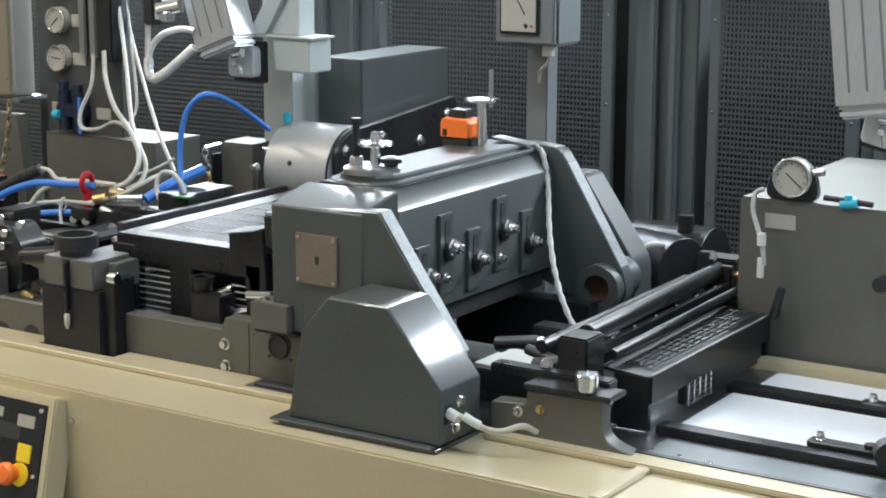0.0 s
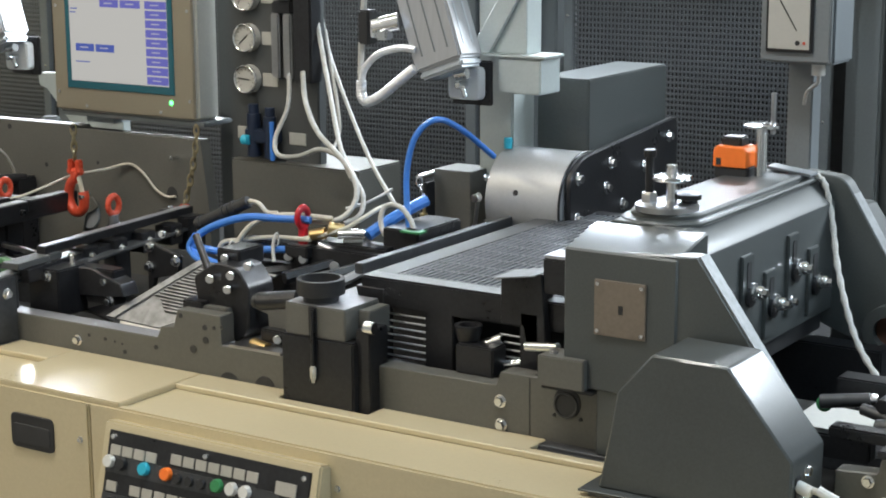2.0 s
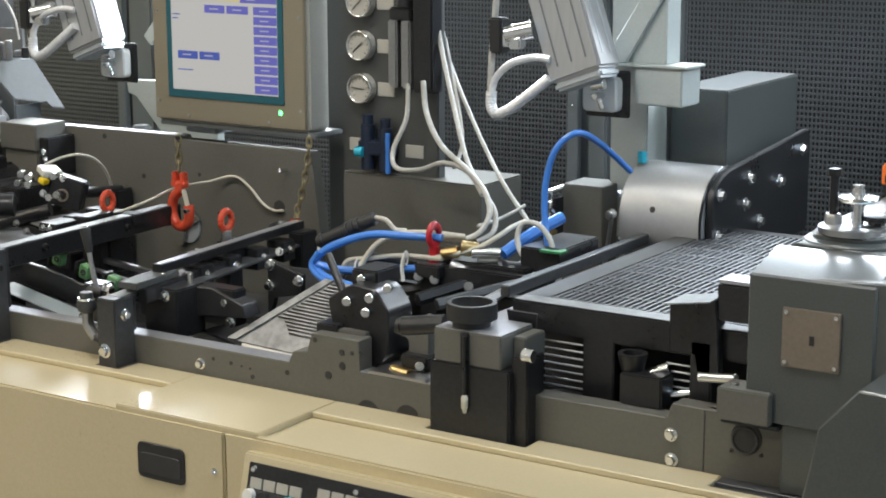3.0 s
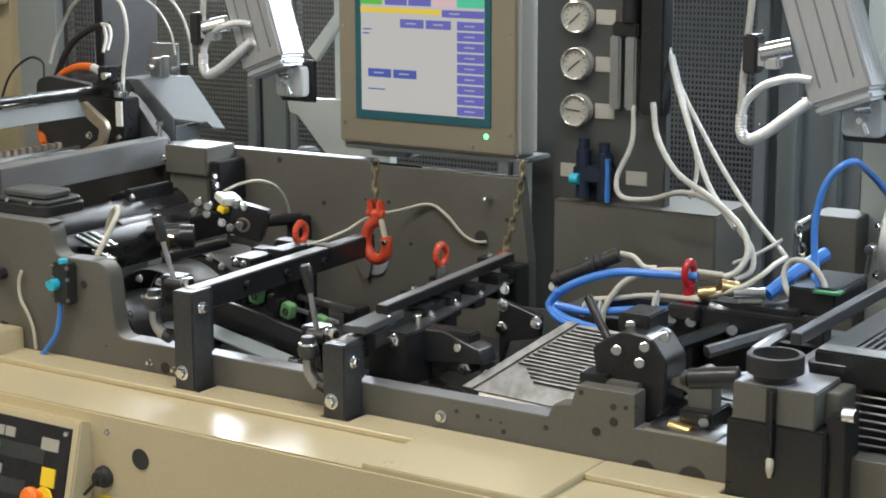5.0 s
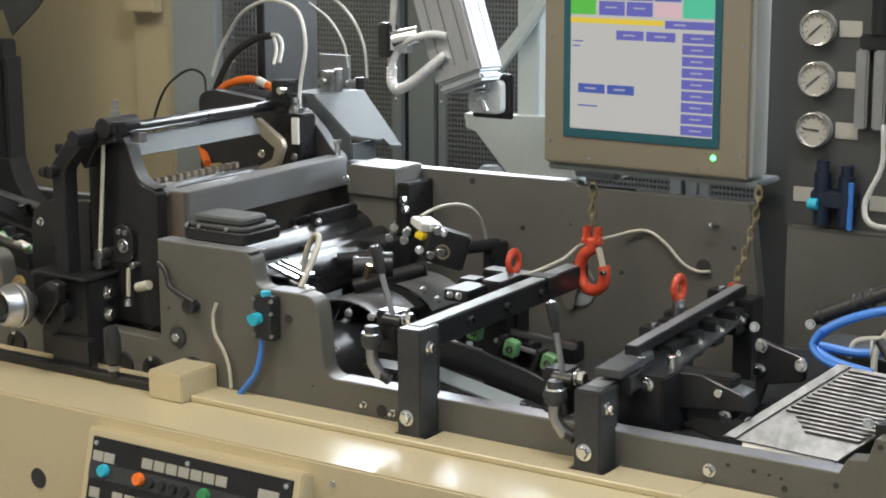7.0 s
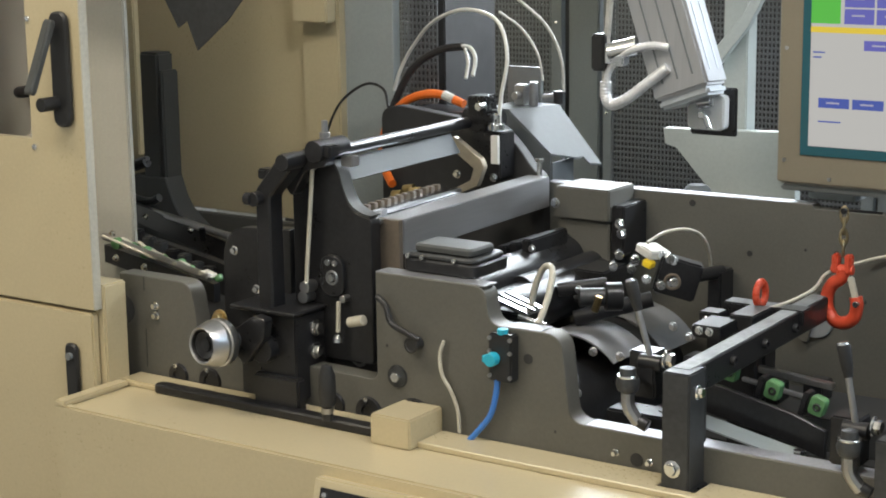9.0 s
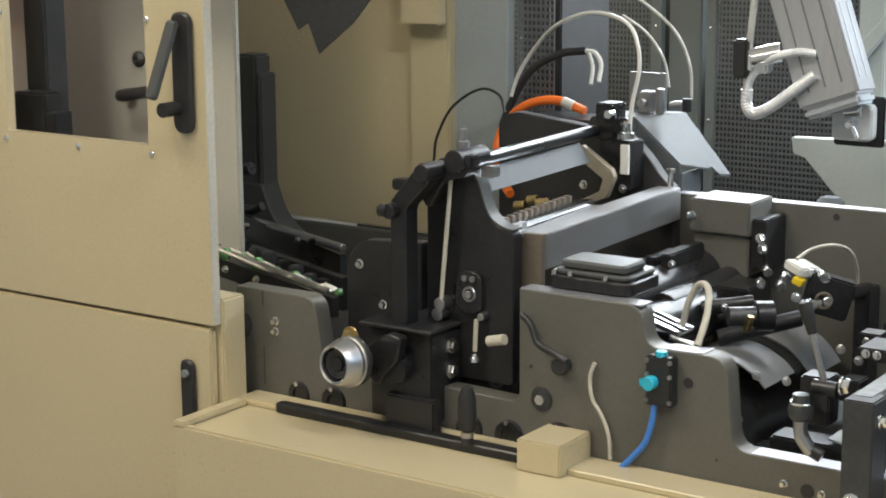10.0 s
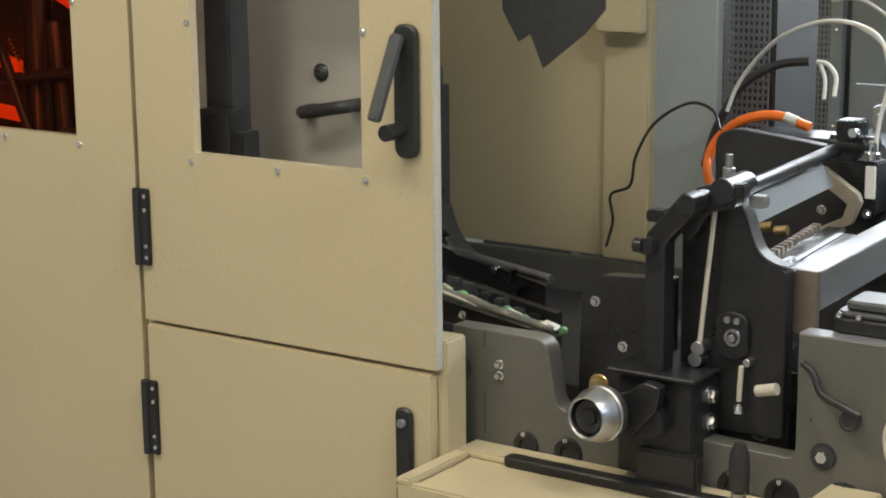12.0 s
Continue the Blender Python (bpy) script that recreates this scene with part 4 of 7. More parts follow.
for u, v, w in ((0.02, 0.42, 0.07), (0.02, 0.45, 0.05), (0.06, 0.84, 0.14)):
    tile(BLU, u, u + w, v, v + 0.008, 0.007)
part("status_led", glowing("led_green", (0.1, 1.0, 0.2), 6), scr, turned((-4.265, YS, 1.373), NEAR, [(0.006, 0), (0.004, 0.003), (0, 0.004)], 12), "lit green status lamp")
for x in (X0 + 0.02, -4.55, -4.30, X1 - 0.02):
    part("screw", STEEL, scr, capscrew((x, YS, Z0 + (0.018 if -4.6 < x < -4.25 else 0.05)), NEAR, 0.004, 0.002))
for x in (X0 + 0.02, X1 - 0.02):
    part("screw", STEEL, scr, capscrew((x, YS, 1.60), NEAR, 0.004, 0.002))
part("mount_foot", PALE, scr, box(-4.62, -4.52, 3.78, 3.86, 1.295, 1.32, 0.003))
arm = thing("screen_bracket", (-4.75, 3.78, 1.25), "light grey welded steel screen bracket", "bracket")
part("gusset", LIGHTGREY, arm, prism([(-5.107, 1.367), (-5.102, 1.331), (-5.074, 1.324), (-4.976, 1.221), (-4.976, 1.12), (-4.78, 1.12), (-4.78, 1.378), (-4.90, 1.373)], 4.09, 4.12, bev=0.002))
part("brace", LIGHTGREY, arm, prism([(-5.037, 1.492), (-5.011, 1.466), (-4.90, 1.605), (-4.84, 1.72), (-4.86, 1.73), (-4.916, 1.628)], 4.09, 4.11, bev=0.002))
part("post", LIGHTGREY, arm, box(-4.974, -4.915, 4.121, 4.17, 0.9, 2.3, 0.003))
part("foot_dome", BLUEGREY, arm, turned((-4.973, 4.0, 1.235), UP, [(0.032, 0), (0.030, 0.015), (0.02, 0.025), (0, 0.028)], 20))

# ---- gauge panel ----
gp = thing("gauge_panel", (-4.0, 3.80, 1.23), "dark grey panel with pressure gauges and label plates", "gauge panel")
part("panel", DIMGREY, gp, box(-4.145, -3.875, 3.80, 3.83, 1.23, 2.2, 0.003))
part("side_column", DIMGREY, gp, box(-4.235, -4.15, 3.86, 3.95, 0.9, 2.2, 0.004))
for z, ang in ((1.436, 5), (1.536, -40), (1.636, -42), (1.736, 20)):
    d = part("gauge", DIAL, gp, turned((-4.081, 3.80, z), NEAR, [(0.0345, 0), (0.0345, 0.022), (0.030, 0.022), (0.030, 0.0195), (0, 0.0195)], 32), "cream dial gauge with steel rim")
    part("rim", CHROME, d, ring((-4.081, 3.778, z), NEAR, 0.0325, 0.003, 32, 8))
    part("needle", INK, d, moved(box(-0.022, 0.012, -0.0005, 0.0005, -0.0012, 0.0012, 0), Matrix.Translation((-4.081, 3.779, z)) @ Matrix.Rotation(radians(ang), 4, "Y")))
    for k in range(11):
        a = radians(-45 + 27 * k)
        part("tick", INK, d, moved(box(0.021, 0.026, -0.0004, 0.0004, -0.0006, 0.0006, 0), Matrix.Translation((-4.081, 3.780, z)) @ Matrix.Rotation(-a, 4, "Y")))
    part("label_plate", LABEL, gp, box(-4.042, -3.995, 3.797, 3.801, z - 0.016, z + 0.016, 0.001))
for a, b, z in ((-4.125, -4.075, 1.305), (-3.965, -3.915, 1.30)):
    part("label_plate", LABEL, gp, box(a, b, 3.797, 3.801, z - 0.018, z + 0.012, 0.001))
reg = part("valve_bar", BLACK, gp, box(-3.915, -3.862, 3.755, 3.80, 1.44, 1.85, 0.004), "black pneumatic filter unit")
part("valve_sight", STEEL, reg, box(-3.998, -3.972, 3.775, 3.80, 1.445, 1.60, 0.004))
part("valve_sight", STEEL, reg, box(-3.962, -3.936, 3.775, 3.80, 1.445, 1.60, 0.004))
part("valve_cap", BLACK, reg, box(-3.99, -3.93, 3.77, 3.80, 1.60, 1.63, 0.004))
part("valve_neck", BLACK, reg, rod((-3.95, 3.78, 1.63), (-3.95, 3.78, 1.80), 0.020))
blu = part("regulator", NAVY, gp, joined(rod((-4.055, 3.775, 1.25), (-4.055, 3.775, 1.355), 0.017), rod((-4.055, 3.775, 1.355), (-4.055, 3.775, 1.378), 0.013), rod((-4.005, 3.775, 1.25), (-4.005, 3.775, 1.35), 0.016), rod((-4.005, 3.775, 1.35), (-4.005, 3.775, 1.372), 0.012), box(-4.075, -3.985, 3.76, 3.80, 1.285, 1.32, 0.004)), "black and blue air regulator")
part("regulator_cap", CYAN, blu, rod((-4.075, 3.755, 1.292), (-4.055, 3.755, 1.292), 0.012))
part("blue_tube", BLUE, blu, rod((-3.992, 3.765, 1.245), (-3.992, 3.765, 1.34), 0.006))
tb = thing("terminal_box", (-3.93, 3.85, 0.95), "dark grey sheet steel terminal box", "box")
part("body", FRAME, tb, box(-4.125, -3.742, 3.77, 3.95, 0.95, 1.238, 0.003))
part("lid_edge", FRAME, tb, box(-4.124, -3.743, 3.771, 3.949, 1.2385, 1.2398, 0))
part("rail", BLACK, tb, box(-3.552, -3.545, 3.765, 3.80, 1.05, 1.23, 0.001))

# ---- grey column, block, drum, motor box ----
col = thing("lamp_column", (-3.42, 3.9, 0.9), "light grey painted steel column with welded bracket", "column")
part("column", LIGHTGREY, col, box(-3.475, -3.385, 3.88, 3.98, 0.95, 2.3, 0.004))
part("bracket", LIGHTGREY, col, box(-3.372, -3.262, 3.79, 3.88, 1.445, 1.525, 0.003))
part("bracket_plate", LIGHTGREY, col, box(-3.468, -3.25, 3.785, 3.88, 1.525, 1.531, 0.002))
part("gusset", LIGHTGREY, col, prism([(-3.453, 1.531), (-3.40, 1.531), (-3.31, 1.68), (-3.31, 1.72), (-3.335, 1.72)], 3.80, 3.812, bev=0.002))
part("gusset_back", LIGHTGREY, col, box(-3.40, -3.31, 3.813, 3.879, 1.531, 2.2, 0.002))
blk = solid("support_block", FRAME, box(-3.555, -3.455, 3.81, 3.91, 0.9, 1.256, 0.002), "dark grey steel support block", "block")
ROLLED = surface("rolled_sheet", (0.46, 0.465, 0.47), 0.42, 0.4, vary=0.06, grain=120, bump=0.04)
drum = thing("drive_drum", (-3.3, 3.85, 1.0), "grey sheet drum cover with black bolted belt guard", "drum cover")
part("shell", ROLLED, drum, turned((-3.40, 3.895, 1.195), RIGHT, [(0.112, 0), (0.116, 0.003), (0.116, 0.19), (0.112, 0.193)], 48), "grey rolled sheet shell")
part("shell_edge", BLACK, drum, ring((-3.208, 3.895, 1.195), RIGHT, 0.1155, 0.003, 48, 6))
part("guard_plate", BLACK, drum, prism(rounded([(3.80, 1.10), (4.34, 1.10), (4.34, 1.345), (3.86, 1.305), (3.80, 1.27)], 0.03), -3.205, -3.19, "x", 0.003), "black belt guard plate")
part("hole", PIT, drum, turned((-3.32, 3.783, 1.225), (0, -1, 0.2), [(0.007, 0), (0.006, 0.001), (0, 0.001)], 14))
for y, z in ((3.835, 1.26), (3.99, 1.275), (3.97, 1.22), (4.16, 1.245), (4.29, 1.30), (3.83, 1.17), (4.05, 1.17)):
    part("bolt", CHROME, drum, hexhead((-3.19, y, z), RIGHT, 0.011, 0.012))
for z in (1.25, 1.15):
    part("side_screw", CHROME, drum, hexhead((-3.402, 3.80, z), (-0.7, -1, 0), 0.007, 0.01))
mb = thing("motor_box", (-3.31, 4.15, 1.28), "grey sheet steel motor cover box", "cover box")
part("shell", GREY, mb, box(-3.375, -3.24, 3.975, 4.375, 1.28, 1.464, 0.003))
part("lower_lip", GREY, mb, box(-3.372, -3.243, 3.978, 4.36, 1.255, 1.28, 0.002))
mt = thing("ammeter_box", (-2.68, 3.85, 1.54), "pale grey wall box with square pointer meter", "meter")
part("box", MIDGREY, mt, box(-2.763, -2.612, 3.835, 3.945, 1.541, 1.76, 0.006))
part("cover", MIDGREY, mt, box(-2.766, -2.616, 3.825, 3.836, 1.545, 1.76, 0.004))
face = part("meter_frame", BLACK, mt, box(-2.752, -2.652, 3.818, 3.826, 1.565, 1.75, 0.002), "black framed meter")
part("meter_face", DIAL, face, box(-2.746, -2.658, 3.8155, 3.819, 1.572, 1.744, 0.0005))
part("meter_scale", INK, face, hose([(-2.74 + 0.078 * k / 8, 3.8150, 1.70 - 0.02 * (k / 4 - 1) ** 2 + 0.012) for k in range(9)], 0.0006, 6, 3))
part("meter_needle", INK, face, rod((-2.685, 3.8150, 1.61), (-2.722, 3.8150, 1.67), 0.0012))
part("meter_lamp", INK, face, rod((-2.682, 3.8155, 1.585), (-2.682, 3.813, 1.585), 0.005))
part("meter_lamp", RED, face, rod((-2.668, 3.8155, 1.585), (-2.668, 3.813, 1.585), 0.003))
part("cable_gland", WHITE, mt, rod((-2.66, 3.88, 1.515), (-2.66, 3.88, 1.541), 0.014))
part("cable", HOSE, mt, hose([(-2.66, 3.88, 1.52), (-2.662, 3.885, 1.50), (-2.69, 3.90, 1.478), (-2.70, 3.91, 1.45)], 0.004))
part("post", MIDGREY, mt, box(-2.745, -2.69, 3.93, 3.98, 0.95, 1.56, 0.003))

# ---- press head with its guard cover ----
head = thing("press_head", (-2.65, 3.35, 0.95), "grey hammer-painted cast press head with adjusting bolts", "press head")
HX0, HX1 = -2.762, -2.552
body = part("casting", GREY, head, prism([(HX0, 1.075), (HX1, 1.075), (HX1, 1.290), (HX1 - 0.045, 1.330), (HX0 + 0.03, 1.334), (HX0, 1.315)], 3.12, 3.715, bev=0.002))
part("nose", GREY, head, prism([(3.0, 1.06), (3.121, 1.06), (3.121, 1.329), (3.105, 1.329), (3.0, 1.303)], HX0, HX1, "x", 0.003))
part("end_plate", GREY, head, prism([(-2.70, 0.945), (-2.70, 1.058), (HX0 + 0.004, 1.06), (HX0 + 0.004, 1.300), (-2.518, 1.312), (-2.345, 1.07), (-2.345, 0.945)], 3.004, 3.040, bev=0.003))
part("plate_edge", EDGEGREY, head, prism([(-2.5165, 1.312), (-2.3445, 1.071), (-2.3425, 1.072), (-2.5145, 1.313)], 3.006, 3.039, bev=0), "lighter sloping edge")
part("top_slab", GREY, head, prism(rounded([(-2.735, 3.15, 0.07), (-2.60, 3.15, 0.07), (-2.60, 3.70), (-2.735, 3.70)], 0.01), 1.330, 1.346, "z", 0.004))
part("top_slab_low", GREY, head, prism(rounded([(-2.745, 3.12, 0.08), (-2.585, 3.12, 0.08), (-2.585, 3.71), (-2.745, 3.71)], 0.01), 1.326, 1.336, "z", 0.003))
plate = part("name_plate", BRONZE, head, box(-2.702, -2.606, 2.996, 3.0035, 1.160, 1.256, 0.001), "brownish engraved plate")
for dx in (-2.695, -2.613):
    for z in (1.168, 1.249):
        part("screw", CHROME, plate, capscrew((dx, 2.996, z), NEAR, 0.004, 0.003))
part("engraving", INK, plate, box(-2.656, -2.648, 2.9952, 2.9965, 1.20, 1.215, 0))
for y, z, zt, zb in ((3.209, 1.15, 1.21, 1.09), (3.29, 1.194, 1.262, 1.10), (3.396, 1.152, 1.215, 1.09), (3.502, 1.198, 1.264, 1.11), (3.609, 1.152, 1.220, 1.09)):
    pad = part("adjuster_pad", GREY, head, box(HX1 - 0.002, HX1 + 0.007, y - 0.036, y + 0.014, zb, zt, 0.002))
    part("slot", PIT, pad, prism(rounded([(y - 0.018, z - 0.02), (y + 0.0, z - 0.02), (y + 0.0, zt - 0.012), (y - 0.018, zt - 0.012)], 0.008), HX1 + 0.006, HX1 + 0.0085, "x", 0))
    part("washer", BLACK, pad, turned((HX1 + 0.008, y - 0.006, z - 0.008), RIGHT, [(0.019, 0), (0.019, 0.006), (0.012, 0.007)], 24))
    part("bolt", CHROME, pad, joined(turned((HX1 + 0.01, y, z), RIGHT, [(0.017, 0), (0.017, 0.006), (0.0125, 0.008), (0.0125, 0.018), (0.010, 0.022), (0, 0.023)], 20), hexhead((HX1 + 0.028, y, z), RIGHT, 0.009, 0.012, False)), "bright adjusting bolt")
for y, z in ((3.274, 1.132), (3.488, 1.135)):
    pad = part("lock_pad", BLACK, head, box(HX1 - 0.002, HX1 + 0.006, y - 0.014, y + 0.014, z - 0.018, z + 0.018, 0.001))
    part("lock_screw", CHROME, pad, hexhead((HX1 + 0.006, y, z), RIGHT, 0.008, 0.012))
wheel = part("adjuster", STEEL, head, turned((-2.668, 3.20, 1.345), UP, [(0.056, 0), (0.056, 0.010), (0.050, 0.013), (0, 0.013)], 36), "steel adjusting discs")
part("spindle", CHROME, wheel, rod((-2.66, 3.20, 1.355), (-2.66, 3.20, 1.425), 0.010))
part("upper_disc", CHROME, wheel, turned((-2.66, 3.20, 1.398), UP, [(0.034, 0), (0.036, 0.003), (0.034, 0.008), (0.02, 0.010), (0, 0.010)], 32))
part("nut", STEEL, wheel, hexhead((-2.66, 3.20, 1.408), UP, 0.011, 0.012, False))
part("dark_spindle", BLACK, wheel, joined(rod((-2.698, 3.19, 1.355), (-2.698, 3.19, 1.445), 0.0075), rod((-2.698, 3.19, 1.437), (-2.698, 3.19, 1.45), 0.011)))
part("spindle_nut", STEEL, wheel, hexhead((-2.698, 3.19, 1.357), UP, 0.015, 0.018, False))
part("small_knob", BLACK, wheel, turned((-2.633, 3.215, 1.355), UP, [(0.014, 0), (0.014, 0.008), (0.022, 0.010), (0.022, 0.018), (0.012, 0.022), (0, 0.022)], 24))
unit = part("position_indicator", ORANGE, head, prism(rounded([(-2.752, 1.362), (-2.683, 1.362), (-2.683, 1.392), (-2.69, 1.402), (-2.745, 1.404), (-2.752, 1.395)], 0.004), 3.575, 3.635, bev=0.002), "orange plastic position indicator")
part("indicator_base", RUBBER, unit, box(-2.75, -2.68, 3.578, 3.64, 1.340, 1.363, 0.003))
part("indicator_window", INK, unit, box(-2.745, -2.735, 3.573, 3.576, 1.366, 1.380, 0.001))
part("indicator_top", RUBBER, unit, box(-2.742, -2.70, 3.59, 3.63, 1.400, 1.420, 0.003))
part("hand_disc", CHROME, head, turned((-2.662, 3.60, 1.440), UP, [(0.012, -0.095), (0.012, 0), (0.038, 0.003), (0.038, 0.008), (0.02, 0.012), (0, 0.012)], 32), "bright hand disc on spindle")
part("hand_pin", STEEL, head, rod((-2.640, 3.60, 1.430), (-2.640, 3.60, 1.51), 0.005))
part("cover_strip", MIDGREY, head, prism(rounded([(-2.675, 1.352), (-2.585, 1.342), (-2.585, 1.348), (-2.675, 1.358)], 0.001), 3.66, 3.70, bev=0.001))
ARM = [(-2.62, 1.06), (-2.62, 1.345), (-2.535, 1.338, 0.02), (-2.372, 1.075, 0.03), (-2.368, 1.02, 0.05), (-2.42, 0.985, 0.05), (-2.49, 1.01, 0.04)]
part("rear_plate", GREY, head, prism(rounded(ARM, 0.004), 3.715, 3.755, bev=0.003), "sloping rear arm plate")
part("rear_edge", EDGEGREY, head, prism([(-2.517, 1.306), (-2.385, 1.093), (-2.383, 1.094), (-2.515, 1.307)], 3.717, 3.753, bev=0), "lighter sloping edge")
part("bush", GREY, head, pipe((-2.425, 3.720, 1.047), NEAR, 0.052, 0.030, 0.035, 36), "open bearing bush")
part("bush_core", RUST, head, rod((-2.425, 3.714, 1.047), (-2.425, 3.705, 1.047), 0.031), "rust-brown bore")
# black box added as the shade below the head
part("shade_filler", BLACK, head, box(-2.75, -2.42, 3.64, 3.70, 0.90, 1.02, 0.003))
part("inner_plate", GREY, head, box(-2.56, -2.44, 3.12, 3.16, 0.90, 1.035, 0.002))
part("middle_boss", GREY, head, rod((-2.43, 3.76, 1.05), (-2.43, 3.82, 1.05), 0.046, seg=32))
part("rear_arm", GREY, head, prism(rounded([(-2.60, 0.95), (-2.60, 1.26), (-2.545, 1.26, 0.01), (-2.415, 1.075, 0.02), (-2.412, 0.95)], 0.004), 3.845, 3.93, bev=0.004))
part("arm_slot", PIT, head, prism(rounded([(-2.56, 1.06), (-2.56, 1.17), (-2.53, 1.17), (-2.47, 1.08), (-2.47, 1.06)], 0.01), 3.842, 3.8455, bev=0))
part("rear_ring", CREAM, head, ring((-2.43, 3.965, 1.03), (1, -0.6, 0), 0.066, 0.006, 36, 6))
# near-black box darkens the head's underside like shade
part("lower_shade_beam", PIT, head, box(HX0, HX1 - 0.02, 3.05, 3.715, 1.03, 1.074, 0.003))
motor = thing("drive_motor", (-2.45, 4.15, 0.86), "black cast drive motor behind the press head", "motor")
part("drum", BLACK, motor, rod((-2.56, 4.15, 1.01), (-2.36, 4.15, 1.01), 0.10, seg=40))
part("flange", BLACK, motor, rod((-2.53, 4.08, 1.03), (-2.38, 4.02, 1.03), 0.075, seg=32))
part("ring", BRASS, motor, ring((-2.40, 4.03, 1.03), (0.9, -0.4, 0), 0.058, 0.004, 32, 6))
part("foot", BLACK, motor, box(-2.58, -2.34, 4.05, 4.3, 0.86, 0.95, 0.003))
part("terminal_cap", BLACK, motor, rod((-2.42, 4.12, 1.10), (-2.42, 4.12, 1.14), 0.02))
loop = solid("braided_cable", HOSE, hose([(-2.588, 3.7, 1.341), (-2.568, 3.7, 1.322), (-2.544, 3.68, 1.259), (-2.512, 3.63, 1.185), (-2.472, 3.58, 1.113), (-2.434, 3.55, 1.051), (-2.375, 3.5, 1.004)], 0.006, 10, 5, 0.2), "pale braided cable hanging from the head", "cable")

cover = thing("guard_cover", (-2.45, 2.92, 0.93), "glossy grey sheet steel guard cover with sloping front", "guard cover")
part("shell", GREY, cover, prism([(-2.615, 0.948), (-2.287, 0.948), (-2.285, 1.047), (-2.394, 1.181), (-2.523, 1.183), (-2.583, 1.114), (-2.594, 1.05)], 2.853, 2.985, bev=0.0035))
part("foot_flange", GREY, cover, prism([(-2.640, 2.83), (-2.296, 2.838), (-2.296, 2.99), (-2.640, 2.99)], 0.9445, 0.9485, "z", 0.001))
part("foot_sheet", GREY, cover, prism([(-2.625, 2.838), (-2.29, 2.845), (-2.29, 2.99), (-2.625, 2.99)], 0.936, 0.944, "z", 0.001))
part("socket", PIT, cover, box(-2.286, -2.2835, 2.868, 2.888, 0.985, 1.02, 0.001))
part("plug", WHITE, cover, rod((-2.286, 2.878, 1.005), (-2.262, 2.876, 0.998), 0.010))
part("screw", CHROME, cover, hexhead((-2.286, 2.915, 1.018), RIGHT, 0.008, 0.008))
part("screw", CHROME, cover, hexhead((-2.286, 2.90, 0.972), RIGHT, 0.008, 0.008))
part("lead", CREAM, cover, hose([(-2.27, 2.875, 1.005), (-2.245, 2.88, 0.998), (-2.225, 2.885, 0.988), (-2.195, 2.9, 0.981), (-2.162, 2.92, 0.991), (-2.157, 2.96, 0.971)], 0.0055), "pale plug lead")
part("lead_sleeve", WHITE, cover, hose([(-2.253, 2.878, 1.004), (-2.236, 2.88, 0.996), (-2.225, 2.885, 0.99)], 0.008))
sb = thing("clamp_block", (-2.76, 3.01, 1.05), "small grey steel clamp block with cap screws", "block")
part("block", FRAME, sb, box(-2.805, -2.715, 2.985, 3.045, 1.058, 1.112, 0.002))
part("foot", BLACK, sb, box(-2.80, -2.70, 2.99, 3.03, 1.052, 1.058, 0.002))
for x in (-2.785, -2.735):
    part("screw", STEEL, sb, capscrew((x, 3.01, 1.112), UP, 0.007, 0.004))

# ---- slotted table ----
tab = thing("slotted_table", (-3.08, 3.5, 0.9), "black steel slotted suction table with perforated sides", "suction table")
TX0, TX1, TY0, TY1, TZ = -3.268, -2.80, 3.115, 3.90, 1.172
part("front_rail", BLACK, tab, box(TX0, TX1, TY0, TY0 + 0.045, TZ - 0.055, TZ, 0.003))
part("left_rail", BLACK, tab, box(TX0, TX0 + 0.055, TY0 + 0.045, TY1, TZ - 0.045, TZ, 0.003))
part("left_rail_top", DARK, tab, box(TX0 + 0.003, TX0 + 0.053, TY0 + 0.04, TY1 - 0.003, TZ, TZ + 0.0012, 0))
part("right_rail", BLACK, tab, box(TX1 - 0.055, TX1, TY0 + 0.045, TY1, TZ - 0.045, TZ, 0.003))
part("back_rail", BLACK, tab, box(TX0, TX1, TY1, TY1 + 0.04, TZ - 0.045, TZ, 0.003))
# black sheet gives the shade below the grid
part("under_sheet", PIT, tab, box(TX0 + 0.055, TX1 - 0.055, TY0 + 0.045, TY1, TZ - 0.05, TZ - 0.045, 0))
GRID = surface("bright_grid_steel", (0.12, 0.124, 0.132), 0.44, 0.5, vary=0.25, grain=90, blot=7, bump=0.05)
part("front_rail_top", EDGEGREY, tab, box(TX0 + 0.004, -2.93, TY0 + 0.003, TY0 + 0.043, TZ, TZ + 0.0012, 0), "lighter front rail top")
y = TY0 + 0.046
while y < TY1 - 0.05:
    part("grid_bar", GRID, tab, box(TX0 + 0.055, TX1 - 0.055, y, y + 0.006, TZ - 0.003, TZ + 0.0012, 0.0005))
    y += 0.066
x = TX0 + 0.058
while x < TX1 - 0.062:
    part("grid_rib", GRID, tab, box(x, x + 0.0055, TY0 + 0.045, TY1, TZ - 0.003, TZ + 0.0006, 0))
    x += 0.0135
part("corner_leg", BLACK, tab, prism([(TX0 - 0.012, TZ - 0.02), (-3.214, TZ - 0.02), (-3.214, 0.93), (-3.235, 0.93), (-3.245, 1.0)], TY0 - 0.002, TY0 + 0.03, bev=0.002))
part("corner_leg", BLACK, tab, box(-3.122, -3.06, TY0, TY0 + 0.03, 0.90, TZ - 0.05, 0.002))
part("sill_bar", BLACK, tab, box(-3.235, -3.06, TY0 + 0.001, TY0 + 0.025, 0.96, 1.012, 0.002))
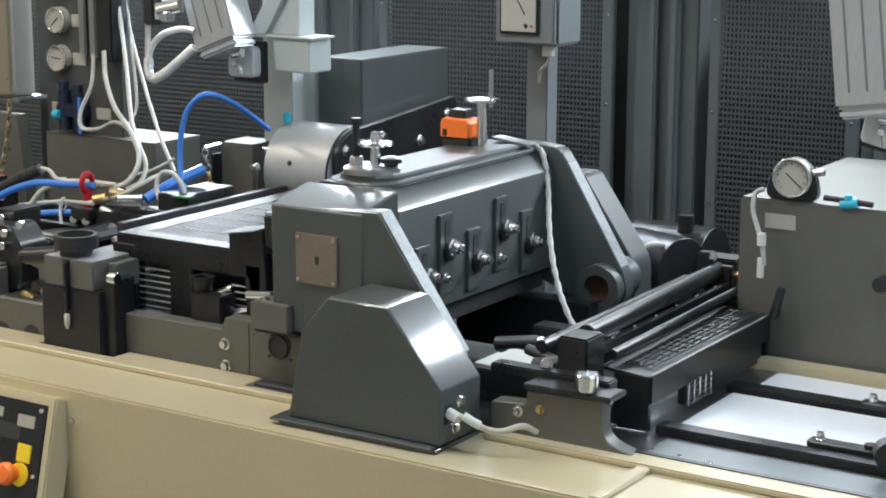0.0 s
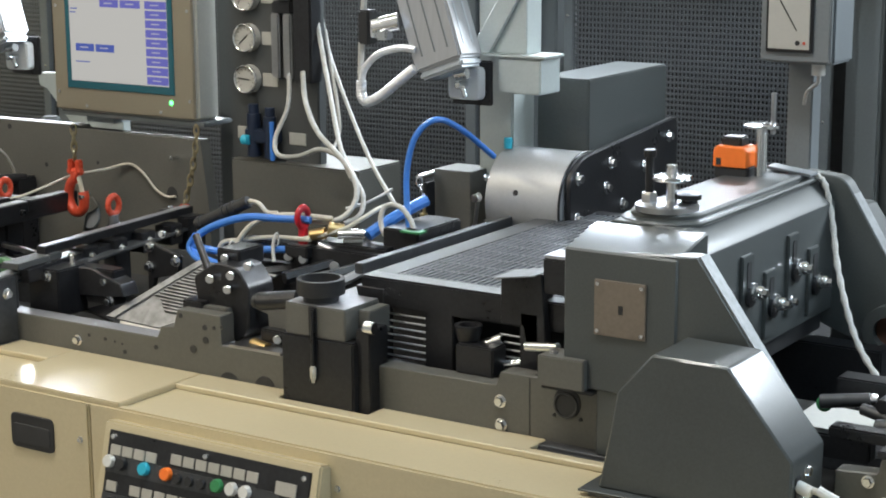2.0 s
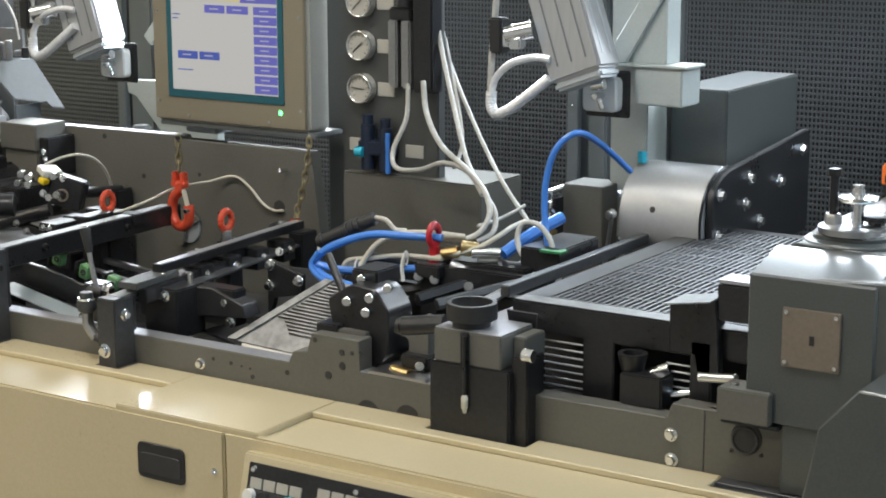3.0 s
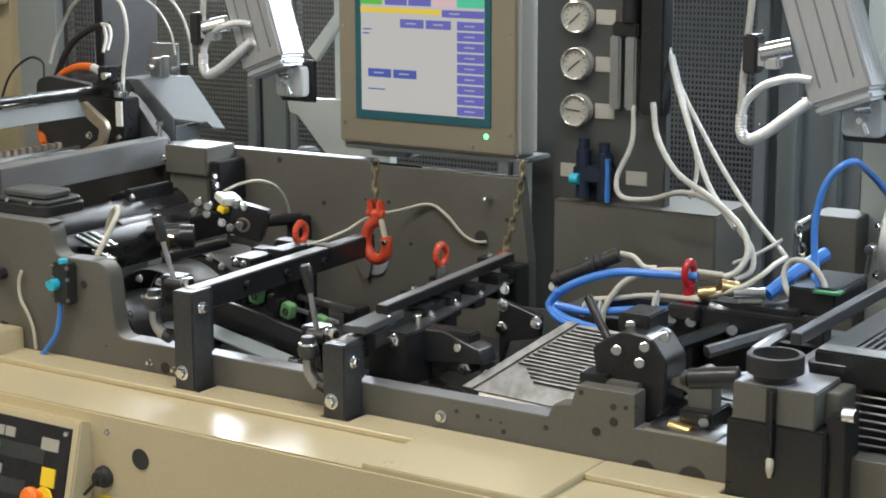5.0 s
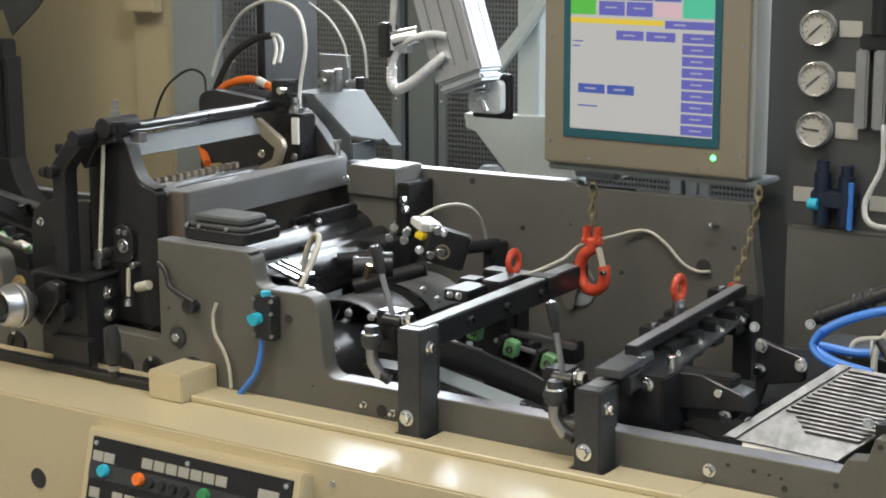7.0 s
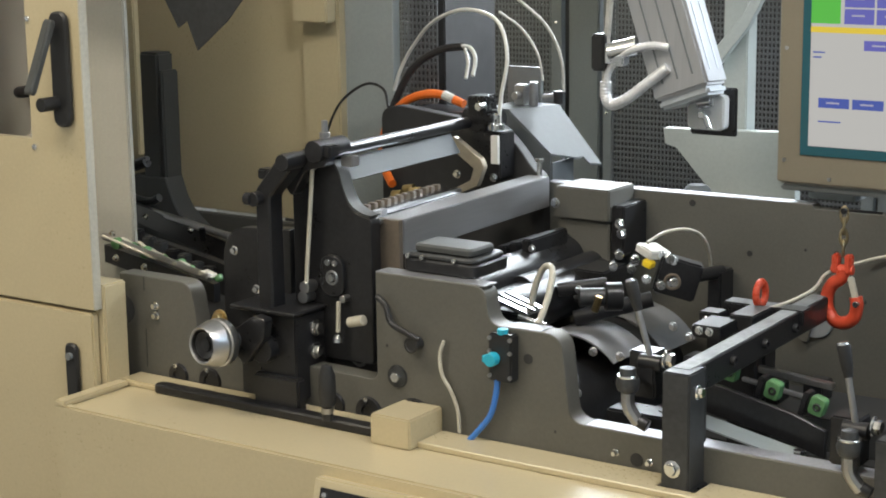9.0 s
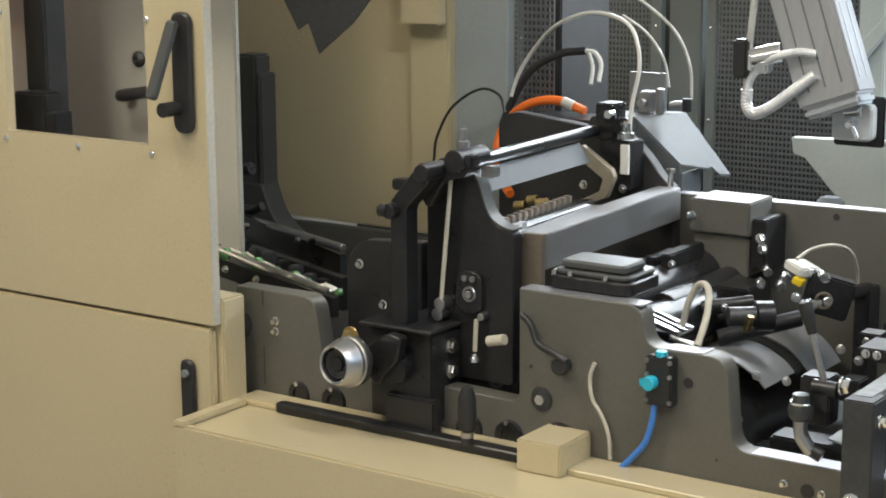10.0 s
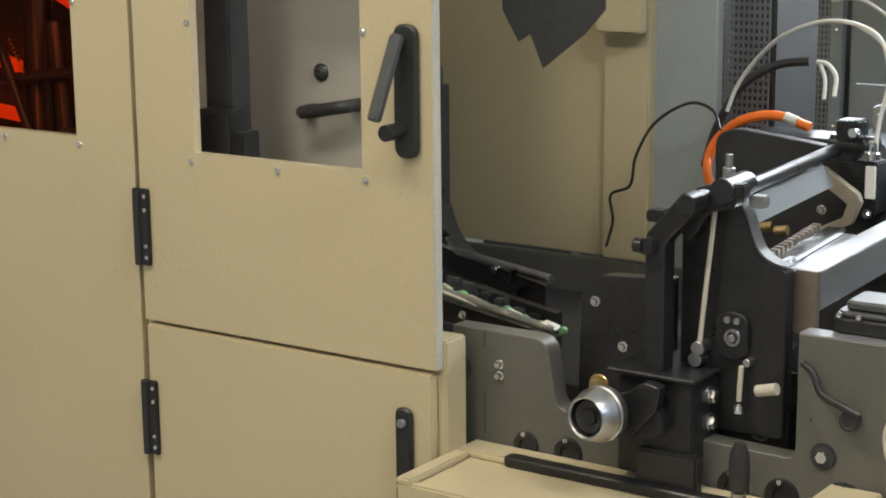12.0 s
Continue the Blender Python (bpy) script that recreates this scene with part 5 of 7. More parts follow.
part("corner_leg", BLACK, tab, box(-2.905, -2.865, TY0 - 0.02, TY0 + 0.03, 0.90, TZ - 0.02, 0.003))
# black sheet fills the shaded space under the table
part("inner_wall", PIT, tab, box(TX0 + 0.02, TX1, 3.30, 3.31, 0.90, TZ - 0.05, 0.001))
for k in range(7):
    z = 1.022 + 0.0135 * k
    part("side_wire", ZINC, tab, rod((-3.214, TY0 + 0.01, z), (-3.122, TY0 + 0.01, z), 0.002, seg=8))
for k in range(6):
    z = 1.030 + 0.0135 * k
    part("side_wire", ZINC, tab, rod((-2.96, TY0 + 0.004, z), (-2.896, TY0 + 0.004, z), 0.002, seg=8))
part("side_hook", BLACK, tab, prism([(-2.945, 1.125), (-2.945, 1.213), (-2.86, 1.226), (-2.85, 1.09), (-2.892, 1.09), (-2.898, 1.125)], 3.095, 3.114, bev=0.002), "black end hook plate")
part("side_hook_top", EDGEGREY, tab, prism([(-2.944, 1.2125), (-2.861, 1.2255), (-2.861, 1.228), (-2.944, 1.215)], 3.07, 3.15, bev=0))
part("side_hook_block", BLACK, tab, box(-2.93, -2.865, 3.1145, 3.15, 1.172, 1.213, 0.002))
part("upper_hook", BLACK, tab, box(-2.86, -2.80, 3.10, 3.16, 1.19, 1.255, 0.003))
part("upper_hook_top", EDGE, tab, box(-2.858, -2.80, 3.10, 3.155, 1.255, 1.261, 0.001))
part("inner_block", BLACK, tab, box(-3.02, -2.94, 3.06, 3.11, 1.03, 1.085, 0.003))
part("inner_cup", BLACK, tab, turned((-3.01, 3.09, 1.085), UP, [(0.02, 0), (0.026, 0.025), (0.026, 0.03), (0.018, 0.03), (0.015, 0.01), (0, 0.01)], 24))
for a, b in (((-2.995, 3.10, 1.075), (-2.95, 3.11, 1.093)), ((-2.97, 3.10, 1.04), (-2.89, 3.12, 1.055)), ((-2.87, 3.06, 1.10), (-2.80, 3.05, 1.11)), ((-2.87, 3.05, 1.045), (-2.81, 3.04, 1.05))):
    part("bright_lever", CHROME, tab, rod(a, b, 0.009, seg=12))
part("far_strip", DARK, tab, prism(rounded([(-3.345, 1.15), (-3.325, 1.15), (-3.325, 1.172), (-3.345, 1.172)], 0.003), 3.2, 3.78, bev=0.002))
# block with the black cup
cup = thing("cup_block", (-3.28, 3.0, 0.93), "black steel block carrying a round black cup", "block")
part("block", BLACK, cup, box(-3.362, -3.196, 2.985, 3.09, 0.934, 1.075, 0.003))
part("upper_plate", FRAME, cup, box(-3.354, -3.215, 2.988, 3.10, 1.075, 1.135, 0.002))
# lighter skins give the bright reflection on the block's top and slide
part("upper_top", EDGE, cup, box(-3.352, -3.217, 2.990, 3.098, 1.135, 1.1365, 0), "light steel skin for the top face's reflection")
part("slide_top", EDGE, cup, box(-3.322, -3.272, 3.101, 3.36, 1.126, 1.132, 0.001))
part("upper_rest", FRAME, cup, box(-3.2148, -3.19, 3.03, 3.10, 1.075, 1.128, 0.002))
part("side_post", BLACK, cup, box(-3.20, -3.168, 3.0, 3.06, 0.935, 1.10, 0.002))
part("cup", RUBBER, cup, pipe((-3.30, 3.03, 1.150), UP, 0.046, 0.037, 0.03, 36), "black open cup")
part("cup_floor", STEEL, cup, rod((-3.30, 3.03, 1.150), (-3.30, 3.03, 1.160), 0.038, seg=32))
part("cup_foot", RUBBER, cup, rod((-3.30, 3.03, 1.135), (-3.30, 3.03, 1.150), 0.034, seg=32))
part("level_rod", BLACK, cup, rod((-3.283, 2.978, 1.02), (-3.283, 2.978, 1.13), 0.0035))
part("level_slot", BLACK, cup, box(-3.295, -3.279, 2.982, 2.988, 1.03, 1.135, 0.001))
part("drip_plug", CREAM, cup, turned((-3.283, 2.978, 0.99), UP, [(0.003, 0), (0.004, 0.006), (0.006, 0.01), (0.0065, 0.028), (0.003, 0.034), (0, 0.035)], 16), "cream plastic plug")
part("side_roller", BLACK, cup, rod((-3.45, 3.03, 1.115), (-3.37, 3.05, 1.125), 0.018), "black roller handle")
part("side_shine", RUBBER, cup, rod((-3.46, 3.03, 1.115), (-3.45, 3.03, 1.115), 0.014))
part("hinge_bolt", CHROME, cup, rod((-3.17, 2.99, 1.11), (-3.15, 2.99, 1.11), 0.012))

# ---- delivery side ----
de = thing("delivery_table", (-1.6, 3.3, 0.86), "grey steel delivery table with bright belts and dark rails", "delivery table")
part("bed", STEEL, de, box(-2.10, -0.9, 3.03, 3.70, 0.925, 0.940, 0.002))
part("front_edge", DARK, de, box(-2.06, -0.9, 3.012, 3.03, 0.905, 0.95, 0.003))
part("near_sheet", MIDGREY, de, box(-1.99, -0.9, 3.04, 3.135, 0.940, 0.9425, 0.001))
part("belt", BELT, de, box(-2.0, -0.9, 3.19, 3.44, 0.940, 0.948, 0.001), "white transport belt")
part("belt_far", BELT, de, box(-1.98, -0.9, 3.52, 3.62, 0.940, 0.948, 0.001), "white transport belt")
part("rail", BLACK, de, box(-2.02, -0.9, 3.145, 3.182, 0.940, 0.958, 0.002))
part("rail", BLACK, de, box(-2.02, -0.9, 3.455, 3.492, 0.940, 0.958, 0.002))
part("tan_strip", TAN, de, box(-2.06, -0.9, 3.64, 3.68, 0.940, 0.962, 0.002))
for x, y in ((-1.735, 3.20), (-1.735, 3.468)):
    sl = part("slide_clamp", BLACK, de, prism(rounded([(x - 0.02, y - 0.016), (x + 0.13, y - 0.016), (x + 0.13, y + 0.016), (x - 0.02, y + 0.016)], 0.008), 0.955, 0.967, "z", 0.002), "black slide clamp")
    part("clamp_screw", CHROME, sl, hexhead((x, y, 0.967), UP, 0.008, 0.014))
    part("clamp_knob", BLACK, sl, rod((x + 0.09, y, 0.967), (x + 0.09, y, 0.975), 0.012))
part("side_knob", RUBBER, de, rod((-1.60, 3.15, 0.985), (-1.585, 3.12, 0.985), 0.025, seg=24))
for x, y in ((-1.985, 3.06), (-1.93, 3.055), (-1.87, 3.05)):
    part("screw", CHROME, de, capscrew((x, y, 0.9425), UP, 0.004, 0.002))
foot = thing("bracket_plate", (-2.13, 3.02, 0.93), "grey steel bracket plate with concave foot", "bracket")
part("plate", FRAME, foot, prism(rounded([(-2.27, 0.945), (-2.27, 1.0), (-2.20, 1.005), (-2.195, 1.032), (-2.05, 1.034), (-2.05, 0.965, 0.03), (-1.99, 0.948), (-1.99, 0.93), (-2.27, 0.93)], 0.004), 2.995, 3.03, bev=0.002))
part("bolt", CHROME, foot, hexhead((-2.215, 2.995, 0.99), NEAR, 0.008, 0.01))
part("bolt", BRASS, foot, hexhead((-2.17, 2.995, 1.0), NEAR, 0.006, 0.008))
fd = thing("feed_roller_unit", (-2.1, 3.4, 0.95), "black feed roller unit with slotted guard tray", "feed unit")
part("roller", BLACK, fd, rod((-2.158, 3.14, 1.105), (-2.178, 3.78, 1.105), 0.0185, seg=28), "dark bright roller")
part("end_block", BLACK, fd, box(-2.18, -2.12, 3.07, 3.14, 1.02, 1.115, 0.004))
part("end_block", BLACK, fd, box(-2.21, -2.14, 3.76, 3.82, 1.0, 1.13, 0.004))
part("cross_tube", BLACK, fd, rod((-2.24, 3.12, 1.075), (-2.25, 3.76, 1.075), 0.012))
part("cross_tube", BLACK, fd, rod((-2.105, 3.14, 1.075), (-2.12, 3.74, 1.075), 0.010))
part("tray_top", BLACK, fd, prism([(-2.125, 1.052), (-2.03, 1.046), (-2.03, 1.040), (-2.125, 1.046)], 3.14, 3.68, bev=0.001))
part("tray_front", BLACK, fd, box(-2.036, -2.026, 3.14, 3.68, 0.995, 1.046, 0.002))
part("tray_lower", DARK, fd, box(-2.05, -2.034, 3.30, 3.66, 0.952, 0.995, 0.002))
part("tray_end", BLACK, fd, box(-2.10, -2.03, 3.135, 3.148, 0.945, 1.046, 0.002))
part("tray_end", BLACK, fd, box(-2.10, -2.03, 3.67, 3.685, 0.945, 1.046, 0.002))
for k in range(14):
    y = 3.19 + 0.034 * k
    part("tray_slat", DARK, fd, box(-2.098, -2.045, y, y + 0.004, 1.0525, 1.056, 0.0006))
for x in (-2.099, -2.085, -2.072, -2.058, -2.045):
    part("tray_rib", DARK, fd, prism([(3.18, 1.0515), (3.65, 1.0515), (3.65, 1.0555), (3.18, 1.0555)], x, x + 0.0022, "x", 0))
for k in range(5):
    part("mesh_wire", CHROME, fd, rod((-2.028, 3.30, 0.953 + 0.011 * k), (-2.028, 3.40, 0.953 + 0.011 * k), 0.0018, seg=8))
    part("mesh_wire", CHROME, fd, rod((-2.028, 3.30 + 0.025 * k, 0.95), (-2.028, 3.30 + 0.025 * k, 1.0), 0.0018, seg=8))
part("tray_rim", EDGEGREY, fd, beam((-2.0295, 3.145, 1.0472), (-2.0295, 3.675, 1.0472), 0.006, 0.001, 0), "lighter tray edge")
part("tray_rim", EDGEGREY, fd, beam((-2.124, 3.145, 1.0532), (-2.124, 3.675, 1.0532), 0.005, 0.001, 0), "lighter tray edge")
part("guide_beam", BLACK, fd, beam((-2.138, 3.15, 1.088), (-2.148, 3.74, 1.088), 0.014, 0.02))
part("guide_beam", DARK, fd, beam((-2.20, 3.15, 1.092), (-2.212, 3.76, 1.092), 0.018, 0.016))
for k in range(6):
    part("guide_screw", CHROME, fd, capscrew((-2.1385 - 0.0016 * k, 3.20 + 0.095 * k, 1.088), UP, 0.0045, 0.004))
for x0, x1, z in ((-2.155, -2.11, 0.992), (-2.13, -2.085, 0.951)):
    part("catch_plate", STEEL, fd, box(x0, x1, 3.085, 3.125, z, z + 0.003, 0.001), "bright catch plate")
part("end_upright", BLACK, fd, box(-2.118, -2.104, 3.085, 3.12, 0.945, 1.03, 0.002))
for x, z0, z1 in ((-2.20, 1.10, 1.145), (-2.155, 1.04, 1.12), (-2.125, 1.0, 1.075)):
    part("end_lug", BLACK, fd, box(x - 0.016, x + 0.016, 3.735, 3.76, z0, z1, 0.003))
part("near_bar", BLACK, fd, box(-2.30, -2.06, 3.04, 3.075, 1.035, 1.055, 0.003))
part("pot", CHROME, fd, turned((-2.081, 3.0, 1.045), UP, [(0.016, 0), (0.020, 0.004), (0.021, 0.03), (0.019, 0.033), (0, 0.033)], 24), "bright round pot")
part("pot_shelf", BLACK, fd, box(-2.20, -2.03, 2.985, 3.05, 1.035, 1.045, 0.002))
for a, b, r in (((-2.36, 3.16, 1.055), (-2.28, 3.18, 1.065), 0.012), ((-2.28, 3.14, 1.06), (-2.20, 3.12, 1.05), 0.010), ((-2.24, 3.10, 1.045), (-2.17, 3.09, 1.06), 0.014)):
    part("link", DARK, fd, rod(a, b, r))
    part("link_end", CHROME, fd, rod(b, tuple(q + 0.15 * (q - p) for p, q in zip(a, b)), 0.8 * r))
part("green_knob", GREEN, fd, turned((-2.362, 3.19, 1.045), (0.3, -1, 0.2), [(0.014, 0), (0.014, 0.018), (0.010, 0.022), (0, 0.022)], 20), "green knob")
part("paper_guide", WHITE, fd, prism([(-2.43, 0.995), (-2.30, 0.99), (-2.30, 0.993), (-2.43, 0.998)], 3.20, 3.33, bev=0), "white sheet guide")
part("link_frame", BLACK, fd, box(-2.42, -2.25, 3.10, 3.13, 0.98, 1.02, 0.003))
part("link_frame", BLACK, fd, box(-2.42, -2.20, 3.40, 3.45, 0.97, 1.03, 0.003))
for x, y, z in ((-2.19, 3.75, 1.135), (-2.15, 3.77, 1.10), (-2.13, 3.765, 1.06), (-2.135, 3.765, 1.03), (-2.20, 3.07, 1.06)):
    part("screw", CHROME, fd, hexhead((x, y, z), (0.5, -1, 0.3), 0.009, 0.014))
part("air_fitting", BRASS, fd, rod((-2.16, 3.76, 1.10), (-2.08, 3.72, 1.105), 0.008))
rg = thing("grey_side_box", (-1.5, 3.9, 0.9), "grey sheet steel side box with label and handle", "box")
part("shell", FRAME, rg, box(-2.105, -0.95, 3.69, 4.3, 0.90, 1.28, 0.003))
part("label_plate", TAG, rg, box(-2.05, -1.985, 3.687, 3.691, 1.222, 1.252, 0.001))
part("handle", RUBBER, rg, hose([(-2.018, 3.69, 1.055), (-2.012, 3.66, 1.052), (-2.005, 3.655, 1.07), (-1.998, 3.66, 1.11)], 0.009), "black handle")
part("knob", RUBBER, rg, rod((-1.80, 3.69, 1.14), (-1.80, 3.66, 1.14), 0.015))
dg = thing("dial_gauge", (-2.0, 3.70, 1.28), "round dial gauge in black holder on the box", "gauge")
part("holder", BLACK, dg, prism(rounded([(-2.06, 1.28), (-1.94, 1.28), (-1.955, 1.345), (-1.997, 1.375), (-2.04, 1.345)], 0.03), 3.695, 3.715, bev=0.002))
dl = part("face", DIAL, dg, turned((-1.997, 3.70, 1.328), NEAR, [(0.039, 0), (0.039, 0.018), (0.034, 0.020), (0.034, 0.016), (0, 0.016)], 36))
part("rim", CHROME, dl, ring((-1.997, 3.681, 1.328), NEAR, 0.037, 0.003, 36, 8))
part("needle", INK, dl, rod((-1.975, 3.683, 1.31), (-2.008, 3.683, 1.337), 0.0011))
for k in range(11):
    a = radians(-45 + 27 * k)
    part("tick", INK, dl, moved(box(0.026, 0.031, -0.0004, 0.0004, -0.0006, 0.0006, 0), Matrix.Translation((-1.997, 3.6835, 1.328)) @ Matrix.Rotation(-a, 4, "Y")))
part("stem", CHROME, dg, rod((-1.957, 3.70, 1.34), (-1.935, 3.70, 1.343), 0.008))
part("fitting", CYAN, dg, joined(rod((-1.895, 3.69, 1.285), (-1.86, 3.69, 1.29), 0.010), rod((-1.88, 3.69, 1.28), (-1.88, 3.69, 1.305), 0.008)), "cyan push-in fitting")
part("fitting_tail", RUBBER, dg, rod((-1.93, 3.69, 1.295), (-1.83, 3.69, 1.29), 0.006))
part("tube", HOSE, dg, hose([(-2.052, 3.68, 1.302), (-2.065, 3.67, 1.293), (-2.065, 3.66, 1.263), (-2.051, 3.65, 1.232), (-2.034, 3.64, 1.196), (-2.029, 3.64, 1.156)], 0.005), "pale hose")
part("tube_fitting", WHITE, dg, joined(rod((-2.036, 3.64, 1.195), (-2.036, 3.64, 1.22), 0.009), rod((-2.036, 3.64, 1.13), (-2.036, 3.64, 1.17), 0.007)))
# ---- gumming unit ----
gu = thing("gumming_unit", (-5.25, 3.35, 0.95), "black gumming unit with steel rollers and aluminium bar", "gumming unit")
part("near_plate", BLACK, gu, prism(rounded([(-5.375, 1.03), (-5.375, 1.37), (-5.355, 1.43), (-5.31, 1.442), (-5.275, 1.418), (-5.256, 1.375, 0.03), (-5.238, 1.322, 0.035), (-5.188, 1.312), (-5.188, 1.03)], 0.012), 3.078, 3.108, bev=0.002), "black near side plate")
lip = glide([(-5.276, 1.413, 0), (-5.262, 1.392, 0), (-5.252, 1.362, 0), (-5.238, 1.335, 0), (-5.215, 1.320, 0), (-5.19, 1.315, 0)], 5)
part("plate_lip", DIMGREY, gu, prism([(p.x, p.y) for p in lip] + [(p.x + 0.002, p.y + 0.003) for p in reversed(lip)], 3.077, 3.109, bev=0), "bright notch edge")
part("far_plate", PIT, gu, prism(rounded([(-5.62, 1.10), (-5.62, 1.42), (-5.58, 1.435), (-5.30, 1.405), (-5.25, 1.36), (-5.22, 1.32), (-5.19, 1.30), (-5.19, 1.0), (-5.5, 1.0)], 0.02), 3.70, 3.73, bev=0.002), "black far side plate")
ROLL_A, ROLL_B = Vector((-5.280, 3.10, 1.431)), Vector((-5.352, 3.68, 1.416))
part("feed_roller", BLACK, gu, rod(ROLL_A, ROLL_B, 0.0125, seg=28), "glossy black roller")
blade_a, blade_b = ROLL_A.lerp(ROLL_B, 0.02), ROLL_A.lerp(ROLL_B, 0.80)
blade = [blade_a + Vector((0.0, 0, -0.016)), blade_a + Vector((0.024, 0, -0.055)), blade_b + Vector((0.024, 0, -0.055)), blade_b + Vector((0.0, 0, -0.016))]
part("roller_blade", BLUEGREY, gu, (blade + [p + Vector((-0.003, 0, -0.002)) for p in blade], [[0, 1, 2, 3], [7, 6, 5, 4], [0, 4, 5, 1], [1, 5, 6, 2], [2, 6, 7, 3], [3, 7, 4, 0]]), "steel doctor blade")
part("blade_block", STEEL, gu, box(-5.262, -5.235, 3.085, 3.11, 1.405, 1.425, 0.002))
part("bright_rail", CHROME, gu, beam((-5.222, 3.11, 1.318), (-5.272, 3.48, 1.306), 0.034, 0.010), "bright guide rail")
part("rail_step", STEEL, gu, beam((-5.200, 3.11, 1.305), (-5.245, 3.48, 1.296), 0.02, 0.008))
for k in range(12):
    part("rail_rib", BRONZE, gu, beam((-5.247 - 0.0046 * k, 3.135 + 0.028 * k, 1.325 - 0.001 * k), (-5.249 - 0.0046 * k, 3.150 + 0.028 * k, 1.3245 - 0.001 * k), 0.016, 0.012))
bar = part("aluminium_bar", ALU, gu, beam((-5.182, 3.136, 1.304), (-5.204, 3.705, 1.304), 0.052, 0.066, 0.002), "brushed aluminium square bar")
part("bar_end", BRONZE, gu, box(-5.208, -5.156, 3.122, 3.135, 1.20, 1.305, 0.001))
part("bar_cheek", ZINC, gu, box(-5.222, -5.209, 3.12, 3.16, 1.21, 1.318, 0.002))
part("gum_roller", BLACK, gu, rod((-5.085, 3.14, 1.15), (-5.095, 3.70, 1.15), 0.046, seg=40), "ground steel roller")
part("roller_lower", BLACK, gu, rod((-5.02, 3.10, 1.11), (-5.02, 3.70, 1.11), 0.05, seg=32))
part("bent_link", surface("tarnished_plate", (0.40, 0.35, 0.27), 0.35, 0.5, vary=0.12, bump=0.05), gu, prism([(-5.364, 1.388), (-5.347, 1.393), (-5.278, 1.349), (-5.271, 1.332), (-5.288, 1.290), (-5.345, 1.264), (-5.353, 1.277), (-5.306, 1.301), (-5.298, 1.327), (-5.362, 1.370)], 3.59, 3.606, bev=0.0015), "bent steel link")
for px in [(-5.38, 3.62, 1.377), (-5.359, 3.62, 1.306), (-5.278, 3.64, 1.302)]:
    part("link_bolt", CHROME, gu, hexhead(px, NEAR, 0.007, 0.009))
part("pivot_block", BLACK, gu, box(-5.335, -5.262, 3.64, 3.70, 1.30, 1.400, 0.003))
part("sensor_plate", WHITE, gu, box(-5.281, -5.2625, 3.632, 3.64, 1.333, 1.394, 0.001))
part("gland", CHROME, gu, joined(turned((-5.278, 3.65, 1.405), UP, [(0.019, 0), (0.019, 0.012), (0.013, 0.014), (0.013, 0.032), (0.007, 0.036), (0, 0.036)], 20), hexhead((-5.278, 3.65, 1.41), UP, 0.018, 0.010, False)))
part("top_clamp", BLACK, gu, joined(box(-5.345, -5.30, 3.64, 3.69, 1.40, 1.475, 0.003), rod((-5.36, 3.66, 1.425), (-5.27, 3.66, 1.425), 0.022)))
part("clamp_fitting", CHROME, gu, rod((-5.305, 3.64, 1.455), (-5.305, 3.62, 1.455), 0.009))
part("adjust_screw", CHROME, gu, joined(rod((-5.20, 3.70, 1.30), (-5.20, 3.70, 1.34), 0.006), hexhead((-5.20, 3.70, 1.335), UP, 0.011, 0.008, False)))
# levers on the near side
part("link_rod", CREAM, gu, rod((-5.305, 3.055, 1.408), (-5.328, 3.055, 1.178), 0.0042), "cream link rod")
part("link_rod", CREAM, gu, rod((-5.255, 3.06, 1.15), (-5.258, 3.06, 1.09), 0.0045))
part("rod_end", STEEL, gu, joined(rod((-5.33, 3.05, 1.17), (-5.33, 3.08, 1.17), 0.012), rod((-5.335, 3.05, 1.15), (-5.335, 3.08, 1.15), 0.012)))
part("rocker", BLACK, gu, prism(rounded([(-5.365, 1.37), (-5.30, 1.445), (-5.262, 1.445), (-5.262, 1.41), (-5.31, 1.40), (-5.345, 1.345)], 0.012), 3.04, 3.07, bev=0.003))
part("rocker_clamp", BLACK, gu, joined(rod((-5.283, 3.03, 1.438), (-5.283, 3.12, 1.438), 0.021), box(-5.283, -5.248, 3.036, 3.066, 1.428, 1.45, 0.003)))
part("lever_arm", BLACK, gu, prism(rounded([(-5.402, 1.12), (-5.402, 1.36), (-5.335, 1.437), (-5.305, 1.425), (-5.318, 1.40), (-5.367, 1.35), (-5.367, 1.12)], 0.008), 3.0, 3.04, bev=0.003), "black lever arm")
part("lever_pivot", BLACK, gu, rod((-5.322, 2.985, 1.420), (-5.322, 3.05, 1.420), 0.016))
part("lever_knob", BLACK, gu, joined(rod((-5.392, 2.98, 1.346), (-5.392, 3.03, 1.346), 0.014), rod((-5.397, 2.985, 1.346), (-5.412, 2.985, 1.346), 0.012)))
part("cap_rest", BLACK, gu, box(-5.412, -5.380, 3.02, 3.05, 1.378, 1.398, 0.003))
part("gum_pin", STEEL, gu, joined(rod((-5.296, 3.083, 1.465), (-5.296, 3.083, 1.49), 0.006), rod((-5.296, 3.083, 1.445), (-5.296, 3.083, 1.468), 0.010)))
boss = part("bearing_boss", BLACK, gu, prism(rounded([(-5.305, 1.155), (-5.25, 1.155), (-5.25, 1.235), (-5.305, 1.235)], 0.026), 3.068, 3.08, bev=0.002))
part("bearing", STEEL, boss, joined(ring((-5.276, 3.068, 1.192), NEAR, 0.012, 0.003, 20, 6), rod((-5.276, 3.07, 1.192), (-5.276, 3.062, 1.192), 0.007)))
for x in (-5.285, -5.268):
    part("screw", STEEL, boss, capscrew((x, 3.068, 1.221), NEAR, 0.006, 0.004))
